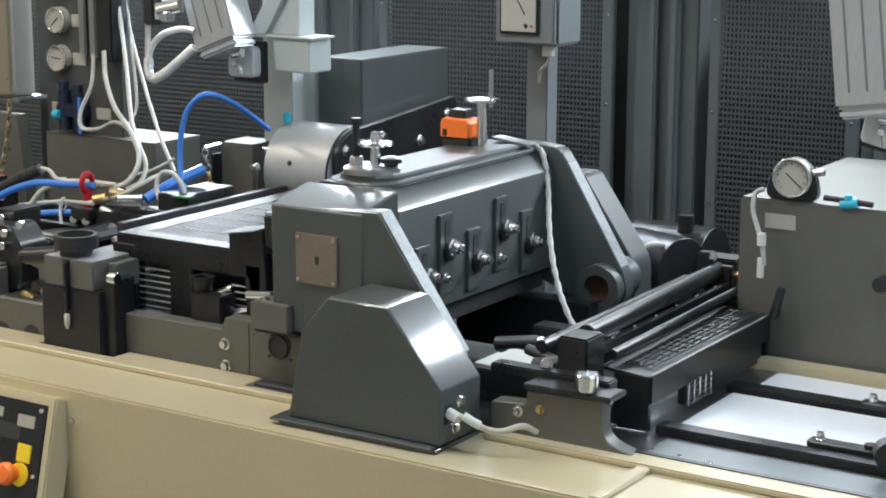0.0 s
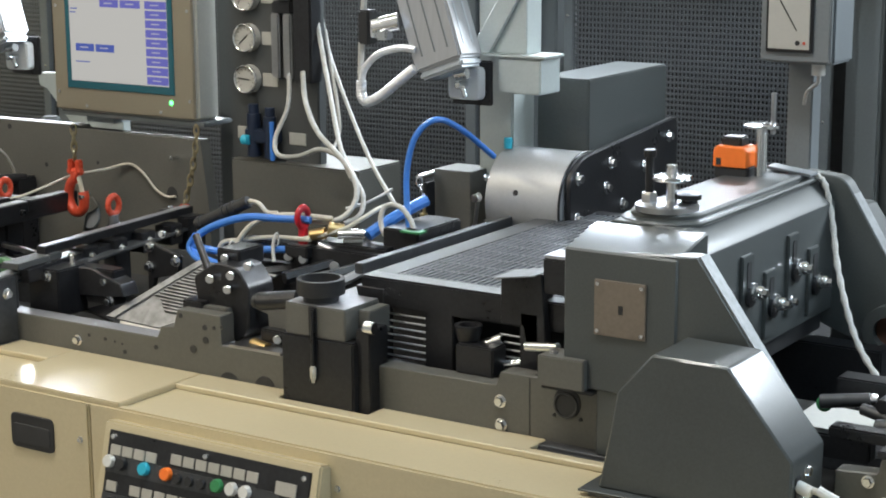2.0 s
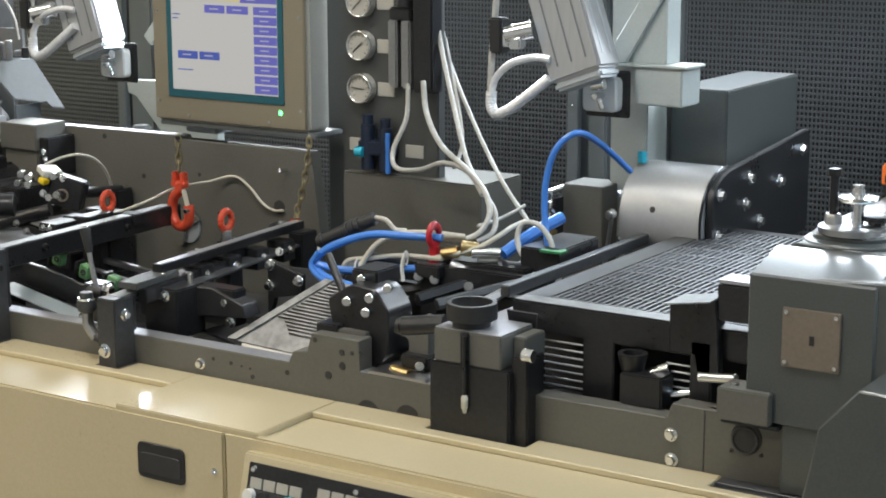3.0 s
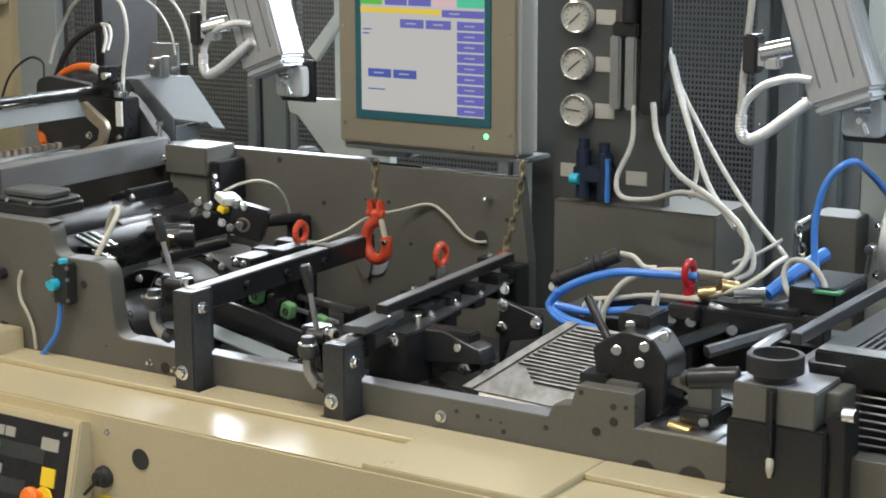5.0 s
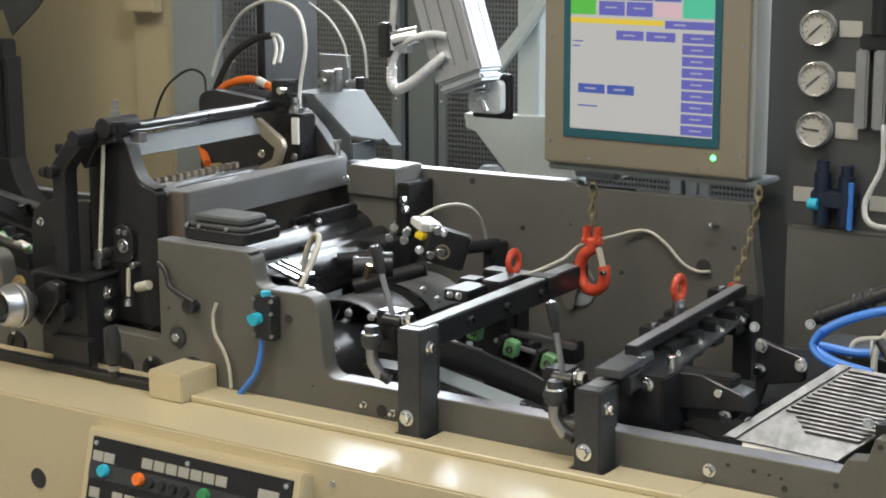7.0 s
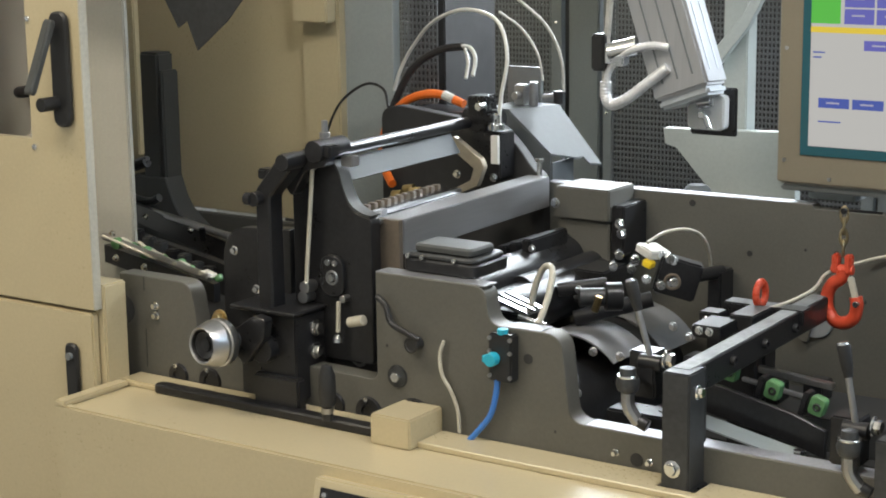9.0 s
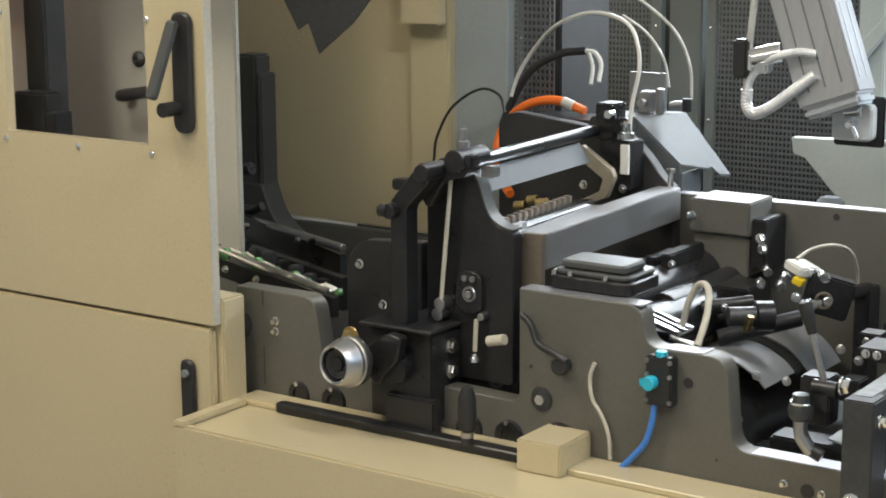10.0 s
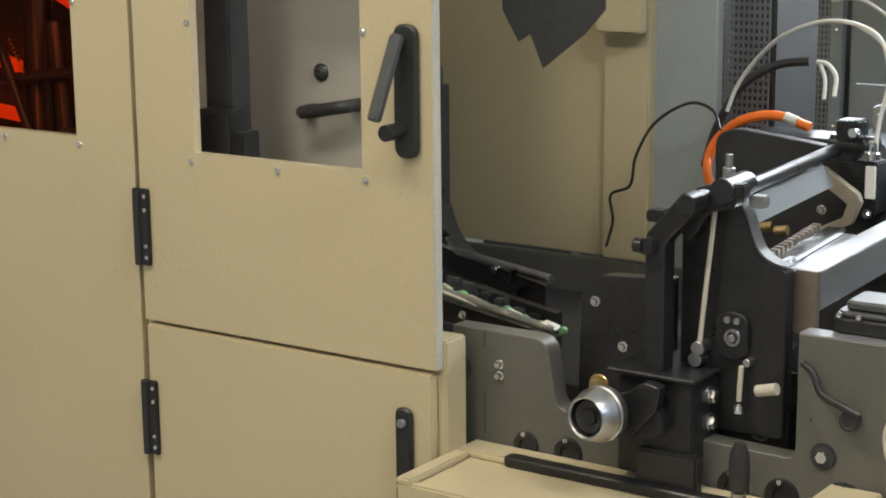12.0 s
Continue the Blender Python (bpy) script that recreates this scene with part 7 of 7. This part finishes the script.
cl = thing("counter_bracket", (-4.86, 3.2, 0.9), "bright ribbed steel bracket with clear tube loop", "bracket")
QX, QY, QZ = -4.943, 3.2, 1.156
ribbed = Matrix.Translation((QX, QY, QZ)) @ Matrix.Rotation(radians(16), 4, "Y")
part("plate", CHROME, cl, moved(box(-0.038, 0.038, -0.03, 0.03, -0.004, 0.004, 0.001), ribbed))
part("rib", INK, cl, moved(box(-0.038, 0.038, -0.012, -0.006, 0.004, 0.006, 0), ribbed))
part("rib", INK, cl, moved(box(-0.038, 0.038, 0.008, 0.014, 0.004, 0.006, 0), ribbed))
part("arm", CHROME, cl, rod((QX + 0.02, QY - 0.03, QZ - 0.015), (QX + 0.075, QY - 0.02, QZ - 0.03), 0.006))
part("tube_loop", CREAM, cl, hose([(-4.914, 3.2, 1.156), (-4.903, 3.2, 1.199), (-4.886, 3.2, 1.231), (-4.866, 3.19, 1.237), (-4.85, 3.17, 1.227), (-4.829, 3.12, 1.199), (-4.825, 3.08, 1.158)], 0.006), "clear yellowish tube loop")
part("spool", DARK, cl, rod((QX + 0.05, QY + 0.14, QZ - 0.01), (QX + 0.09, QY + 0.17, QZ - 0.01), 0.018))
part("spool", BLACK, cl, rod((QX + 0.09, QY + 0.17, QZ - 0.01), (QX + 0.115, QY + 0.19, QZ - 0.01), 0.028))
part("brass_nipple", BRASS, cl, rod((QX + 0.09, QY + 0.13, QZ - 0.03), (QX + 0.10, QY + 0.13, QZ + 0.0), 0.007))
part("stand", BLACK, cl, box(QX - 0.04, QX + 0.02, QY - 0.02, QY + 0.04, 0.86, QZ - 0.012, 0.003))
part("dark_body", BLACK, cl, rod((-5.03, 3.35, 1.14), (-5.03, 3.70, 1.14), 0.03, seg=24))
# belt drive with green pulleys
bd = thing("belt_drive", (-4.35, 3.35, 0.9), "black belt drive rail with green pulleys", "belt drive")
part("rail", BLACK, bd, prism([(-4.60, 1.073), (-4.523, 1.064), (-4.383, 1.034), (-4.33, 1.015), (-4.33, 0.965), (-4.424, 0.990), (-4.60, 1.02)], 3.19, 3.20, bev=0.002))
part("rail_top", STEEL, bd, beam((-4.585, 3.40, 1.052), (-4.40, 3.40, 1.036), 0.016, 0.012))
part("rail_top", ALU, bd, beam((-4.56, 3.36, 1.035), (-4.41, 3.36, 1.015), 0.010, 0.008))
for px0, pz0, lean in ((-4.521, 1.083, 12), (-4.440, 1.062, 14), (-4.358, 1.046, 16)):
    at_pulley = Matrix.Translation((px0, 3.22, pz0)) @ Matrix.Rotation(radians(lean), 4, "Y")
    w = part("pulley", MOSS, bd, moved(prism(rounded([(-0.015, -0.018), (0.013, -0.018), (0.013, 0.015), (-0.015, 0.015)], 0.008), 0.0, 0.02, bev=0.002), at_pulley), "dull green plastic block")
    part("axle", PIT, w, moved(ring((0, -0.001, -0.002), NEAR, 0.0055, 0.0022, 14, 6), at_pulley))
    part("pulley_cheek", BLACK, bd, moved(box(-0.03, -0.019, 0.0, 0.03, -0.03, 0.014, 0.002), at_pulley))
# pale paint stands in for what the sloping steel reflects
part("belt", PALE, bd, beam((-4.60, 3.135, 1.030), (-4.36, 3.135, 0.985), 0.055, 0.003, 0), "slide sheet in pale paint for its reflection")
part("belt_edge", BLACK, bd, beam((-4.60, 3.105, 1.018), (-4.38, 3.105, 0.968), 0.012, 0.02))
part("foot_nut", CHROME, bd, hexhead((-4.345, 3.12, 0.985), UP, 0.012, 0.014))
part("trough", DARK, bd, box(-4.60, -4.05, 3.42, 3.60, 0.87, 0.96, 0.003))
for p in [(-4.683, 3.4, 1.034), (-4.633, 3.42, 1.019), (-4.535, 3.42, 1.002), (-4.482, 3.5, 0.992), (-4.498, 3.3, 0.976), (-4.328, 3.3, 0.99)]:
    part("fitting", BLACK, bd, box(p[0] - 0.02, p[0] + 0.02, p[1], p[1] + 0.05, p[2] - 0.03, p[2] + 0.01, 0.003))

# ---- finger plate and clamp before the cup block ----
fp = thing("finger_plate", (-3.85, 3.2, 0.95), "bright steel finger plate with parallel ridges", "finger plate")
A, B = Vector((-3.957, 3.155, 0.986)), Vector((-3.812, 3.30, 1.100))
run, wide = B - A, Vector((0.205, 0.015, -0.012))
nrm = run.cross(wide).normalized() * -1
nrm = nrm if nrm.z > 0 else -nrm
def slab(p, u, v, h):
    q = [p, p + u, p + u + v, p + v]
    return [*q, *[c + h for c in q]], [[3, 2, 1, 0], [4, 5, 6, 7], [0, 1, 5, 4], [1, 2, 6, 5], [2, 3, 7, 6], [3, 0, 4, 7]]
part("plate", SLICK, fp, slab(A, run, wide * 0.9, nrm * 0.004))
part("side_strip", SLICK, fp, slab(A - wide * 0.06, run, wide * 0.10, nrm * 0.009))
for k in range(17):
    p = A + run * (0.22 + 0.045 * k) + wide * (0.08 if k > 3 else 0.42 - 0.07 * k)
    part("ridge", SLICK, fp, slab(p, run * 0.020, wide * (0.82 if k > 3 else 0.45 + 0.07 * k), nrm * 0.011))
part("lower_tongue", STEEL, fp, slab(A + wide * 0.1, run * 0.3, wide * 0.75, nrm * 0.005 - Vector((0, 0, 0.01))))
part("support", DARK, fp, box(-3.95, -3.70, 3.12, 3.16, 0.90, 0.975, 0.003))
part("dark_leaf", BLACK, fp, slab(Vector((-4.06, 3.18, 0.985)), Vector((0.13, 0, -0.03)), Vector((0.02, 0.10, 0.0)), Vector((0, 0, 0.006))))
part("leaf_shield", DARK, fp, slab(Vector((-3.99, 3.34, 1.0)), Vector((0.12, 0.06, -0.01)), Vector((0.0, 0.03, 0.10)), Vector((0.002, -0.006, 0))), "dark sheet shield")
for p in [(-4.027, 3.4, 1.122), (-3.928, 3.42, 1.136), (-3.733, 3.2, 1.04), (-3.944, 3.2, 1.007)]:
    part("screw", CHROME, fp, hexhead(p, (0.3, -1, 0.2), 0.007, 0.010))
cb = thing("feeder_clamp", (-3.6, 3.1, 0.95), "black feeder clamp with bright pins and lever", "clamp")
part("body", BLACK, cb, prism(rounded([(-3.645, 1.06), (-3.66, 1.13), (-3.60, 1.165), (-3.545, 1.16), (-3.515, 1.12), (-3.52, 1.03), (-3.56, 1.0)], 0.012), 3.08, 3.16, bev=0.003))
part("step", BLACK, cb, box(-3.672, -3.62, 3.06, 3.12, 1.05, 1.085, 0.002))
part("step", FRAME, cb, box(-3.66, -3.56, 3.062, 3.12, 1.035, 1.078, 0.002))
part("top_block", BLACK, cb, box(-3.63, -3.57, 3.12, 3.20, 1.15, 1.185, 0.003))
part("lever", BLACK, cb, rod((-3.70, 3.14, 1.20), (-3.62, 3.10, 1.11), 0.008), "black lever")
for p in [(-3.609, 3.08, 1.133), (-3.556, 3.08, 1.146), (-3.565, 3.08, 1.117), (-3.528, 3.1, 1.164), (-3.603, 3.12, 1.169)]:
    part("pin", CHROME, cb, rod(p, (p[0] + 0.006, p[1] - 0.016, p[2]), 0.009))
part("side_arm", FRAME, cb, prism(rounded([(-3.53, 1.08), (-3.46, 1.115), (-3.44, 1.10), (-3.44, 1.0), (-3.48, 1.0), (-3.485, 1.07)], 0.006), 3.10, 3.14, bev=0.002))
part("side_foot", BLACK, cb, box(-3.49, -3.43, 3.08, 3.16, 0.95, 1.045, 0.003))
for x, y, z in ((-3.45, 3.09, 1.03), (-3.42, 3.20, 1.06), (-3.40, 3.22, 1.10)):
    part("bright_bolt", CHROME, cb, rod((x, y, z), (x + 0.01, y - 0.02, z), 0.009))
part("copper_end", BRASS, cb, rod((-3.50, 3.07, 1.015), (-3.455, 3.06, 1.012), 0.012))
part("steel_shelf", STEEL, cb, box(-3.53, -3.40, 3.03, 3.12, 1.012, 1.018, 0.001))
rl = thing("feeder_rails", (-3.5, 3.4, 0.95), "dark feeder rails and levers below the hoses", "rails")
for a, b, r, m in (((-3.52, 3.25, 1.10), (-3.40, 3.45, 1.13), 0.012, DARK), ((-3.60, 3.30, 1.09), (-3.45, 3.62, 1.14), 0.014, BLACK), ((-3.48, 3.22, 1.06), (-3.36, 3.30, 1.07), 0.014, STEEL), ((-3.75, 3.35, 1.07), (-3.55, 3.5, 1.1), 0.012, DARK), ((-3.45, 3.30, 1.10), (-3.39, 3.60, 1.16), 0.010, ALU), ((-3.55, 3.18, 1.05), (-3.40, 3.18, 1.03), 0.012, BLACK)):
    part("rail", m, rl, rod(a, b, r, seg=6))
part("plate", ZINC, rl, box(-3.52, -3.36, 3.16, 3.34, 1.035, 1.042, 0.002))
part("beam", BLACK, rl, box(-3.80, -3.36, 3.40, 3.44, 1.10, 1.14, 0.003))
part("beam", BLACK, rl, box(-3.45, -3.36, 3.45, 3.62, 1.14, 1.19, 0.003))
# last beam is a black filler for the shade under the rails
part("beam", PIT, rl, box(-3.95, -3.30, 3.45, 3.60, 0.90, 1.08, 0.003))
for p in [(-3.662, 3.4, 1.108), (-3.623, 3.4, 1.107), (-3.54, 3.4, 1.102), (-3.524, 3.45, 1.129), (-3.47, 3.45, 1.136), (-3.527, 3.5, 1.155)]:
    part("fitting", STEEL, rl, rod(p, (p[0] + 0.012, p[1] - 0.02, p[2] + 0.008), 0.010))
part("green_edge", GREEN, rl, box(-3.40, -3.35, 3.44, 3.47, 1.185, 1.19, 0.001))

# ---- air hoses over the feeder ----
def air_line(nm, m, r, lab, pts):
    solid(nm, m, hose(pts, r, 10, 7, 0.05 if m is HOSE else 0.0), lab, "hose" if "hose" in nm else "cable")


air_line("air_hose", HOSE, 0.0062, "pale sheathed hose hanging from the filter unit", [(-3.876, 3.74, 1.47), (-3.854, 3.72, 1.402), (-3.79, 3.68, 1.34), (-3.674, 3.6, 1.308), (-3.589, 3.54, 1.274), (-3.553, 3.5, 1.235), (-3.565, 3.47, 1.198), (-3.61, 3.45, 1.185), (-3.684, 3.43, 1.191), (-3.744, 3.41, 1.182)])
air_line("air_hose", HOSE, 0.0056, "pale sheathed hose hanging behind the screen", [(-3.892, 3.8, 1.666), (-3.852, 3.78, 1.539), (-3.781, 3.72, 1.419), (-3.697, 3.64, 1.32), (-3.621, 3.58, 1.272), (-3.564, 3.54, 1.233), (-3.545, 3.5, 1.199), (-3.565, 3.47, 1.183)])
air_line("air_hose", HOSE, 0.0048, "pale sheathed hose sloping down to the feeder", [(-3.911, 3.85, 1.663), (-3.868, 3.83, 1.521), (-3.752, 3.75, 1.392), (-3.625, 3.66, 1.285), (-3.508, 3.58, 1.214)])
air_line("air_hose", HOSE, 0.0045, "thin pale hose beside the gauge panel", [(-3.882, 3.84, 1.559), (-3.79, 3.76, 1.388), (-3.774, 3.74, 1.327), (-3.769, 3.7, 1.287)])
air_line("air_hose", HOSE, 0.0056, "pale corrugated hose below the gauges", [(-3.93, 3.76, 1.459), (-3.923, 3.74, 1.382), (-3.946, 3.72, 1.31), (-3.923, 3.7, 1.274), (-3.847, 3.68, 1.279), (-3.762, 3.65, 1.306), (-3.667, 3.6, 1.3), (-3.607, 3.56, 1.263)])
air_line("air_hose", CREAM, 0.006, "cream ribbed hose bending over the feeder", [(-3.782, 3.35, 1.084), (-3.781, 3.36, 1.125), (-3.752, 3.38, 1.174), (-3.706, 3.4, 1.196), (-3.647, 3.42, 1.201), (-3.581, 3.45, 1.195)])
air_line("air_hose", CREAM, 0.005, "cream hose along the feeder fittings", [(-3.634, 3.4, 1.152), (-3.546, 3.42, 1.176), (-3.509, 3.45, 1.199), (-3.499, 3.5, 1.215), (-3.496, 3.55, 1.22)])
air_line("air_hose", CREAM, 0.005, "cream hose along the blue pipes", [(-3.831, 3.36, 1.101), (-3.822, 3.37, 1.131), (-3.768, 3.38, 1.141), (-3.708, 3.4, 1.15), (-3.604, 3.4, 1.155)])
air_line("blue_hose", BLUE, 0.0066, "blue air hose arching to the drum", [(-3.4, 3.48, 1.175), (-3.421, 3.5, 1.241), (-3.426, 3.51, 1.311), (-3.41, 3.52, 1.379), (-3.378, 3.55, 1.413), (-3.377, 3.65, 1.379), (-3.362, 3.76, 1.307)])
air_line("blue_hose", BLUE, 0.013, "thick blue air hose with clamp", [(-3.495, 3.46, 1.166), (-3.478, 3.5, 1.187), (-3.46, 3.55, 1.207), (-3.437, 3.6, 1.226)])
air_line("blue_hose", BLUE, 0.0085, "blue air hose looped over the feeder", [(-3.618, 3.42, 1.193), (-3.692, 3.4, 1.193), (-3.767, 3.38, 1.191), (-3.836, 3.36, 1.169), (-3.88, 3.35, 1.141), (-3.885, 3.34, 1.117), (-3.845, 3.33, 1.099), (-3.777, 3.33, 1.088)])
air_line("blue_hose", BLUE, 0.008, "straight blue air hose to a fitting", [(-3.879, 3.34, 1.122), (-3.815, 3.36, 1.113), (-3.708, 3.38, 1.126), (-3.605, 3.4, 1.133)])
air_line("blue_hose", BLUE, 0.006, "thin blue hose along the loop", [(-3.875, 3.34, 1.15), (-3.887, 3.33, 1.119), (-3.845, 3.32, 1.095), (-3.766, 3.32, 1.085)])
air_line("blue_hose", BLUE, 0.006, "short blue hose below the thick one", [(-3.43, 3.52, 1.201), (-3.412, 3.5, 1.176), (-3.403, 3.48, 1.15)])
air_line("coiled_hose", HOSE, 0.0056, "pale hose coiled in one loop", [(-3.418, 3.46, 1.152), (-3.452, 3.46, 1.173), (-3.468, 3.47, 1.205), (-3.458, 3.48, 1.231), (-3.423, 3.48, 1.23), (-3.395, 3.48, 1.199), (-3.388, 3.47, 1.166), (-3.411, 3.46, 1.147), (-3.439, 3.46, 1.153)])
air_line("signal_cable", CREAM, 0.005, "cream signal cable from the black plug", [(-3.77, 3.4, 1.224), (-3.743, 3.4, 1.221), (-3.721, 3.4, 1.204), (-3.699, 3.41, 1.202)])
air_line("signal_cable", HOSE, 0.0035, "thin pale cable with loose end", [(-3.582, 3.5, 1.209), (-3.565, 3.55, 1.215), (-3.542, 3.58, 1.23), (-3.526, 3.6, 1.243)])
plug = thing("cable_plug", (-3.85, 3.4, 1.17), "black round cable plug with grip ribs", "plug")
pa, pb = [(-3.904, 3.38, 1.16), (-3.772, 3.4, 1.222)]
part("body", RUBBER, plug, rod(pa, pb, 0.014))
for k in (0.05, 0.5, 0.6, 0.7):
    part("collar", RUBBER, plug, rod(Vector(pa).lerp(Vector(pb), k), Vector(pa).lerp(Vector(pb), k + 0.06), 0.017))
fit_block = thing("fitting_block", (-3.55, 3.42, 1.14), "brass and steel hose fittings on black block", "fittings")
for p, q, r, m in zip([(-3.664, 3.4, 1.131), (-3.611, 3.41, 1.163), (-3.572, 3.42, 1.179), (-3.546, 3.42, 1.17), (-3.59, 3.41, 1.143), (-3.539, 3.43, 1.157)], [(-3.608, 3.4, 1.133), (-3.578, 3.42, 1.169), (-3.545, 3.44, 1.173), (-3.495, 3.45, 1.17), (-3.547, 3.42, 1.128), (-3.502, 3.45, 1.157)], (0.011, 0.013, 0.016, 0.011, 0.010, 0.008), (STEEL, BRASS, BRASS, CHROME, STEEL, WHITE)):
    part("fitting", m, fit_block, rod(p, q, r, seg=12))
part("block", BLACK, fit_block, box(-3.66, -3.42, 3.42, 3.48, 1.10, 1.15, 0.003))
for p in [(-3.681, 3.38, 1.151), (-3.791, 3.36, 1.124)]:
    part("cable_tie", WHITE, fit_block, ring(p, (1, 0.3, 0), 0.014, 0.002, 16, 6))
part("tie_band", WHITE, fit_block, hose([(-3.685, 3.38, 1.16), (-3.687, 3.375, 1.133), (-3.681, 3.37, 1.104)], 0.004))
sc = thing("short_chain", (-3.57, 3.72, 1.1), "bright short chain by the support block", "chain")
for k in range(4):
    v, f = ring((0, 0, 0), (0, 1, 0), 0.007, 0.0028, 14, 7)
    v = [Vector((p.x, p.y, p.z * 1.7)) for p in v]
    part("chain_link", CHROME if k < 3 else BRASS, sc, moved((v, f), Matrix.Translation((-3.548 + 0.004 * k, 3.74, 1.235 - 0.02 * k)) @ Matrix.Rotation(radians(90 * (k % 2) + 25), 4, "Z")))
part("chain_tail", BRASS, sc, rod((-3.535, 3.74, 1.10), (-3.537, 3.74, 1.165), 0.009))
part("hanger", CHROME, sc, rod((-3.552, 3.74, 1.245), (-3.552, 3.80, 1.248), 0.008))
sr = thing("stay_rod", (-3.42, 3.74, 1.1), "thin bright stay rod by the drum", "rod")
part("rod", STEEL, sr, rod((-3.425, 3.765, 1.08), (-3.405, 3.765, 1.22), 0.005))
part("nut", CHROME, sr, rod((-3.425, 3.765, 1.09), (-3.425, 3.745, 1.09), 0.010))
part("nut", CHROME, sr, rod((-3.405, 3.765, 1.21), (-3.405, 3.745, 1.21), 0.010))
solid("tube_end", CYAN, rod((-3.385, 3.86, 1.31), (-3.385, 3.86, 1.335), 0.010), "cyan push-in fitting on the drum", "fitting")

# ---- swivel lamps on their brackets ----
lamp = thing("swivel_lamp", (-3.46, 3.72, 1.45), "aluminium profile machine lamp on swivel with silver hose", "lamp", "swivel lamps")
tilt = Matrix.Translation((-3.442, 3.70, 1.513)) @ Matrix.Rotation(radians(-20), 4, "Y") @ Matrix.Rotation(radians(-3), 4, "X")
part("profile", LAMPALU, lamp, moved(box(-0.065, 0.062, -0.04, 0.05, 0.0, 0.55, 0.006), tilt), "aluminium lamp profile")
for u in (-0.035, 0.0, 0.035):
    part("groove", MIDGREY, lamp, moved(box(u - 0.0018, u + 0.0018, -0.0415, -0.0395, 0.03, 0.55, 0), tilt))
for v in (-0.015, 0.02):
    part("side_groove", ZINC, lamp, moved(box(0.0615, 0.0632, v - 0.003, v + 0.003, 0.03, 0.55, 0), tilt))
part("end_cap", ZINC, lamp, moved(box(-0.06, 0.057, -0.036, 0.046, -0.02, 0.0, 0.006), tilt))
part("swivel_plate", BLACK, lamp, box(-3.475, -3.372, 3.765, 3.775, 1.418, 1.518, 0.003))
part("lens_cup", MILKY, lamp, prism(rounded([(-3.468, 1.432), (-3.385, 1.432), (-3.385, 1.505), (-3.468, 1.505)], 0.014), 3.735, 3.764, bev=0.004), "clear plastic cup")
part("swivel_screw", CHROME, lamp, joined(rod((-3.42, 3.70, 1.468), (-3.42, 3.762, 1.468), 0.007), rod((-3.43, 3.71, 1.49), (-3.40, 3.71, 1.495), 0.012), rod((-3.425, 3.72, 1.475), (-3.41, 3.72, 1.44), 0.006)))
part("manifold", CHROME, lamp, joined(rod((-3.60, 3.64, 1.592), (-3.545, 3.66, 1.605), 0.020), rod((-3.60, 3.64, 1.57), (-3.60, 3.64, 1.61), 0.014), box(-3.59, -3.56, 3.63, 3.66, 1.565, 1.59, 0.004)), "bright manifold")
part("manifold_black", RUBBER, lamp, box(-3.63, -3.60, 3.62, 3.66, 1.555, 1.63, 0.004))
part("silver_hose", FOIL, lamp, hose([(-3.505, 3.66, 1.505), (-3.545, 3.65, 1.472), (-3.588, 3.64, 1.438), (-3.621, 3.64, 1.425), (-3.635, 3.64, 1.44), (-3.635, 3.64, 1.472)], 0.0115, 12, 9, 0.05), "silver corrugated hose")
part("silver_hose", FOIL, lamp, hose([(-3.636, 3.64, 1.465), (-3.625, 3.64, 1.5), (-3.588, 3.64, 1.533), (-3.539, 3.65, 1.548), (-3.504, 3.66, 1.545)], 0.008, 10, 9, 0.05))
part("upright_hose", HOSE, lamp, hose([(-3.638, 3.64, 1.451), (-3.635, 3.64, 1.534), (-3.628, 3.64, 1.615), (-3.621, 3.64, 1.696)], 0.007, 10, 6, 0.04))
middle = copy_thing(lamp, Matrix.Translation((-4.869, 3.736, 1.439)))
for o in middle.children:
    if o.name.split(".")[0] in ("silver_hose", "upright_hose"):
        o.location += Vector((0.03, 0, 0.06))
third = copy_thing(lamp, Matrix.Translation((-3.46 + 1.61, 3.66, 1.43)) @ Matrix.Rotation(radians(12), 4, "Y"))
for o in list(third.children):
    if o.name.split(".")[0] in ("silver_hose", "upright_hose", "manifold", "manifold_black"):
        bpy.data.objects.remove(o)
tagged(third, "aluminium profile machine lamp on black swivel plate")


def motions():
    # the near and far shells turn a little with their cylinder in the second half
    x, y, z = CX, 3.45, CZ
    walk(segs, [(t, pose(x, y, z, 0, a, 0)) for t, a in ((0.0, 0), (7.0, 0), (9.0, 9), (12.0, 12))])


motions()
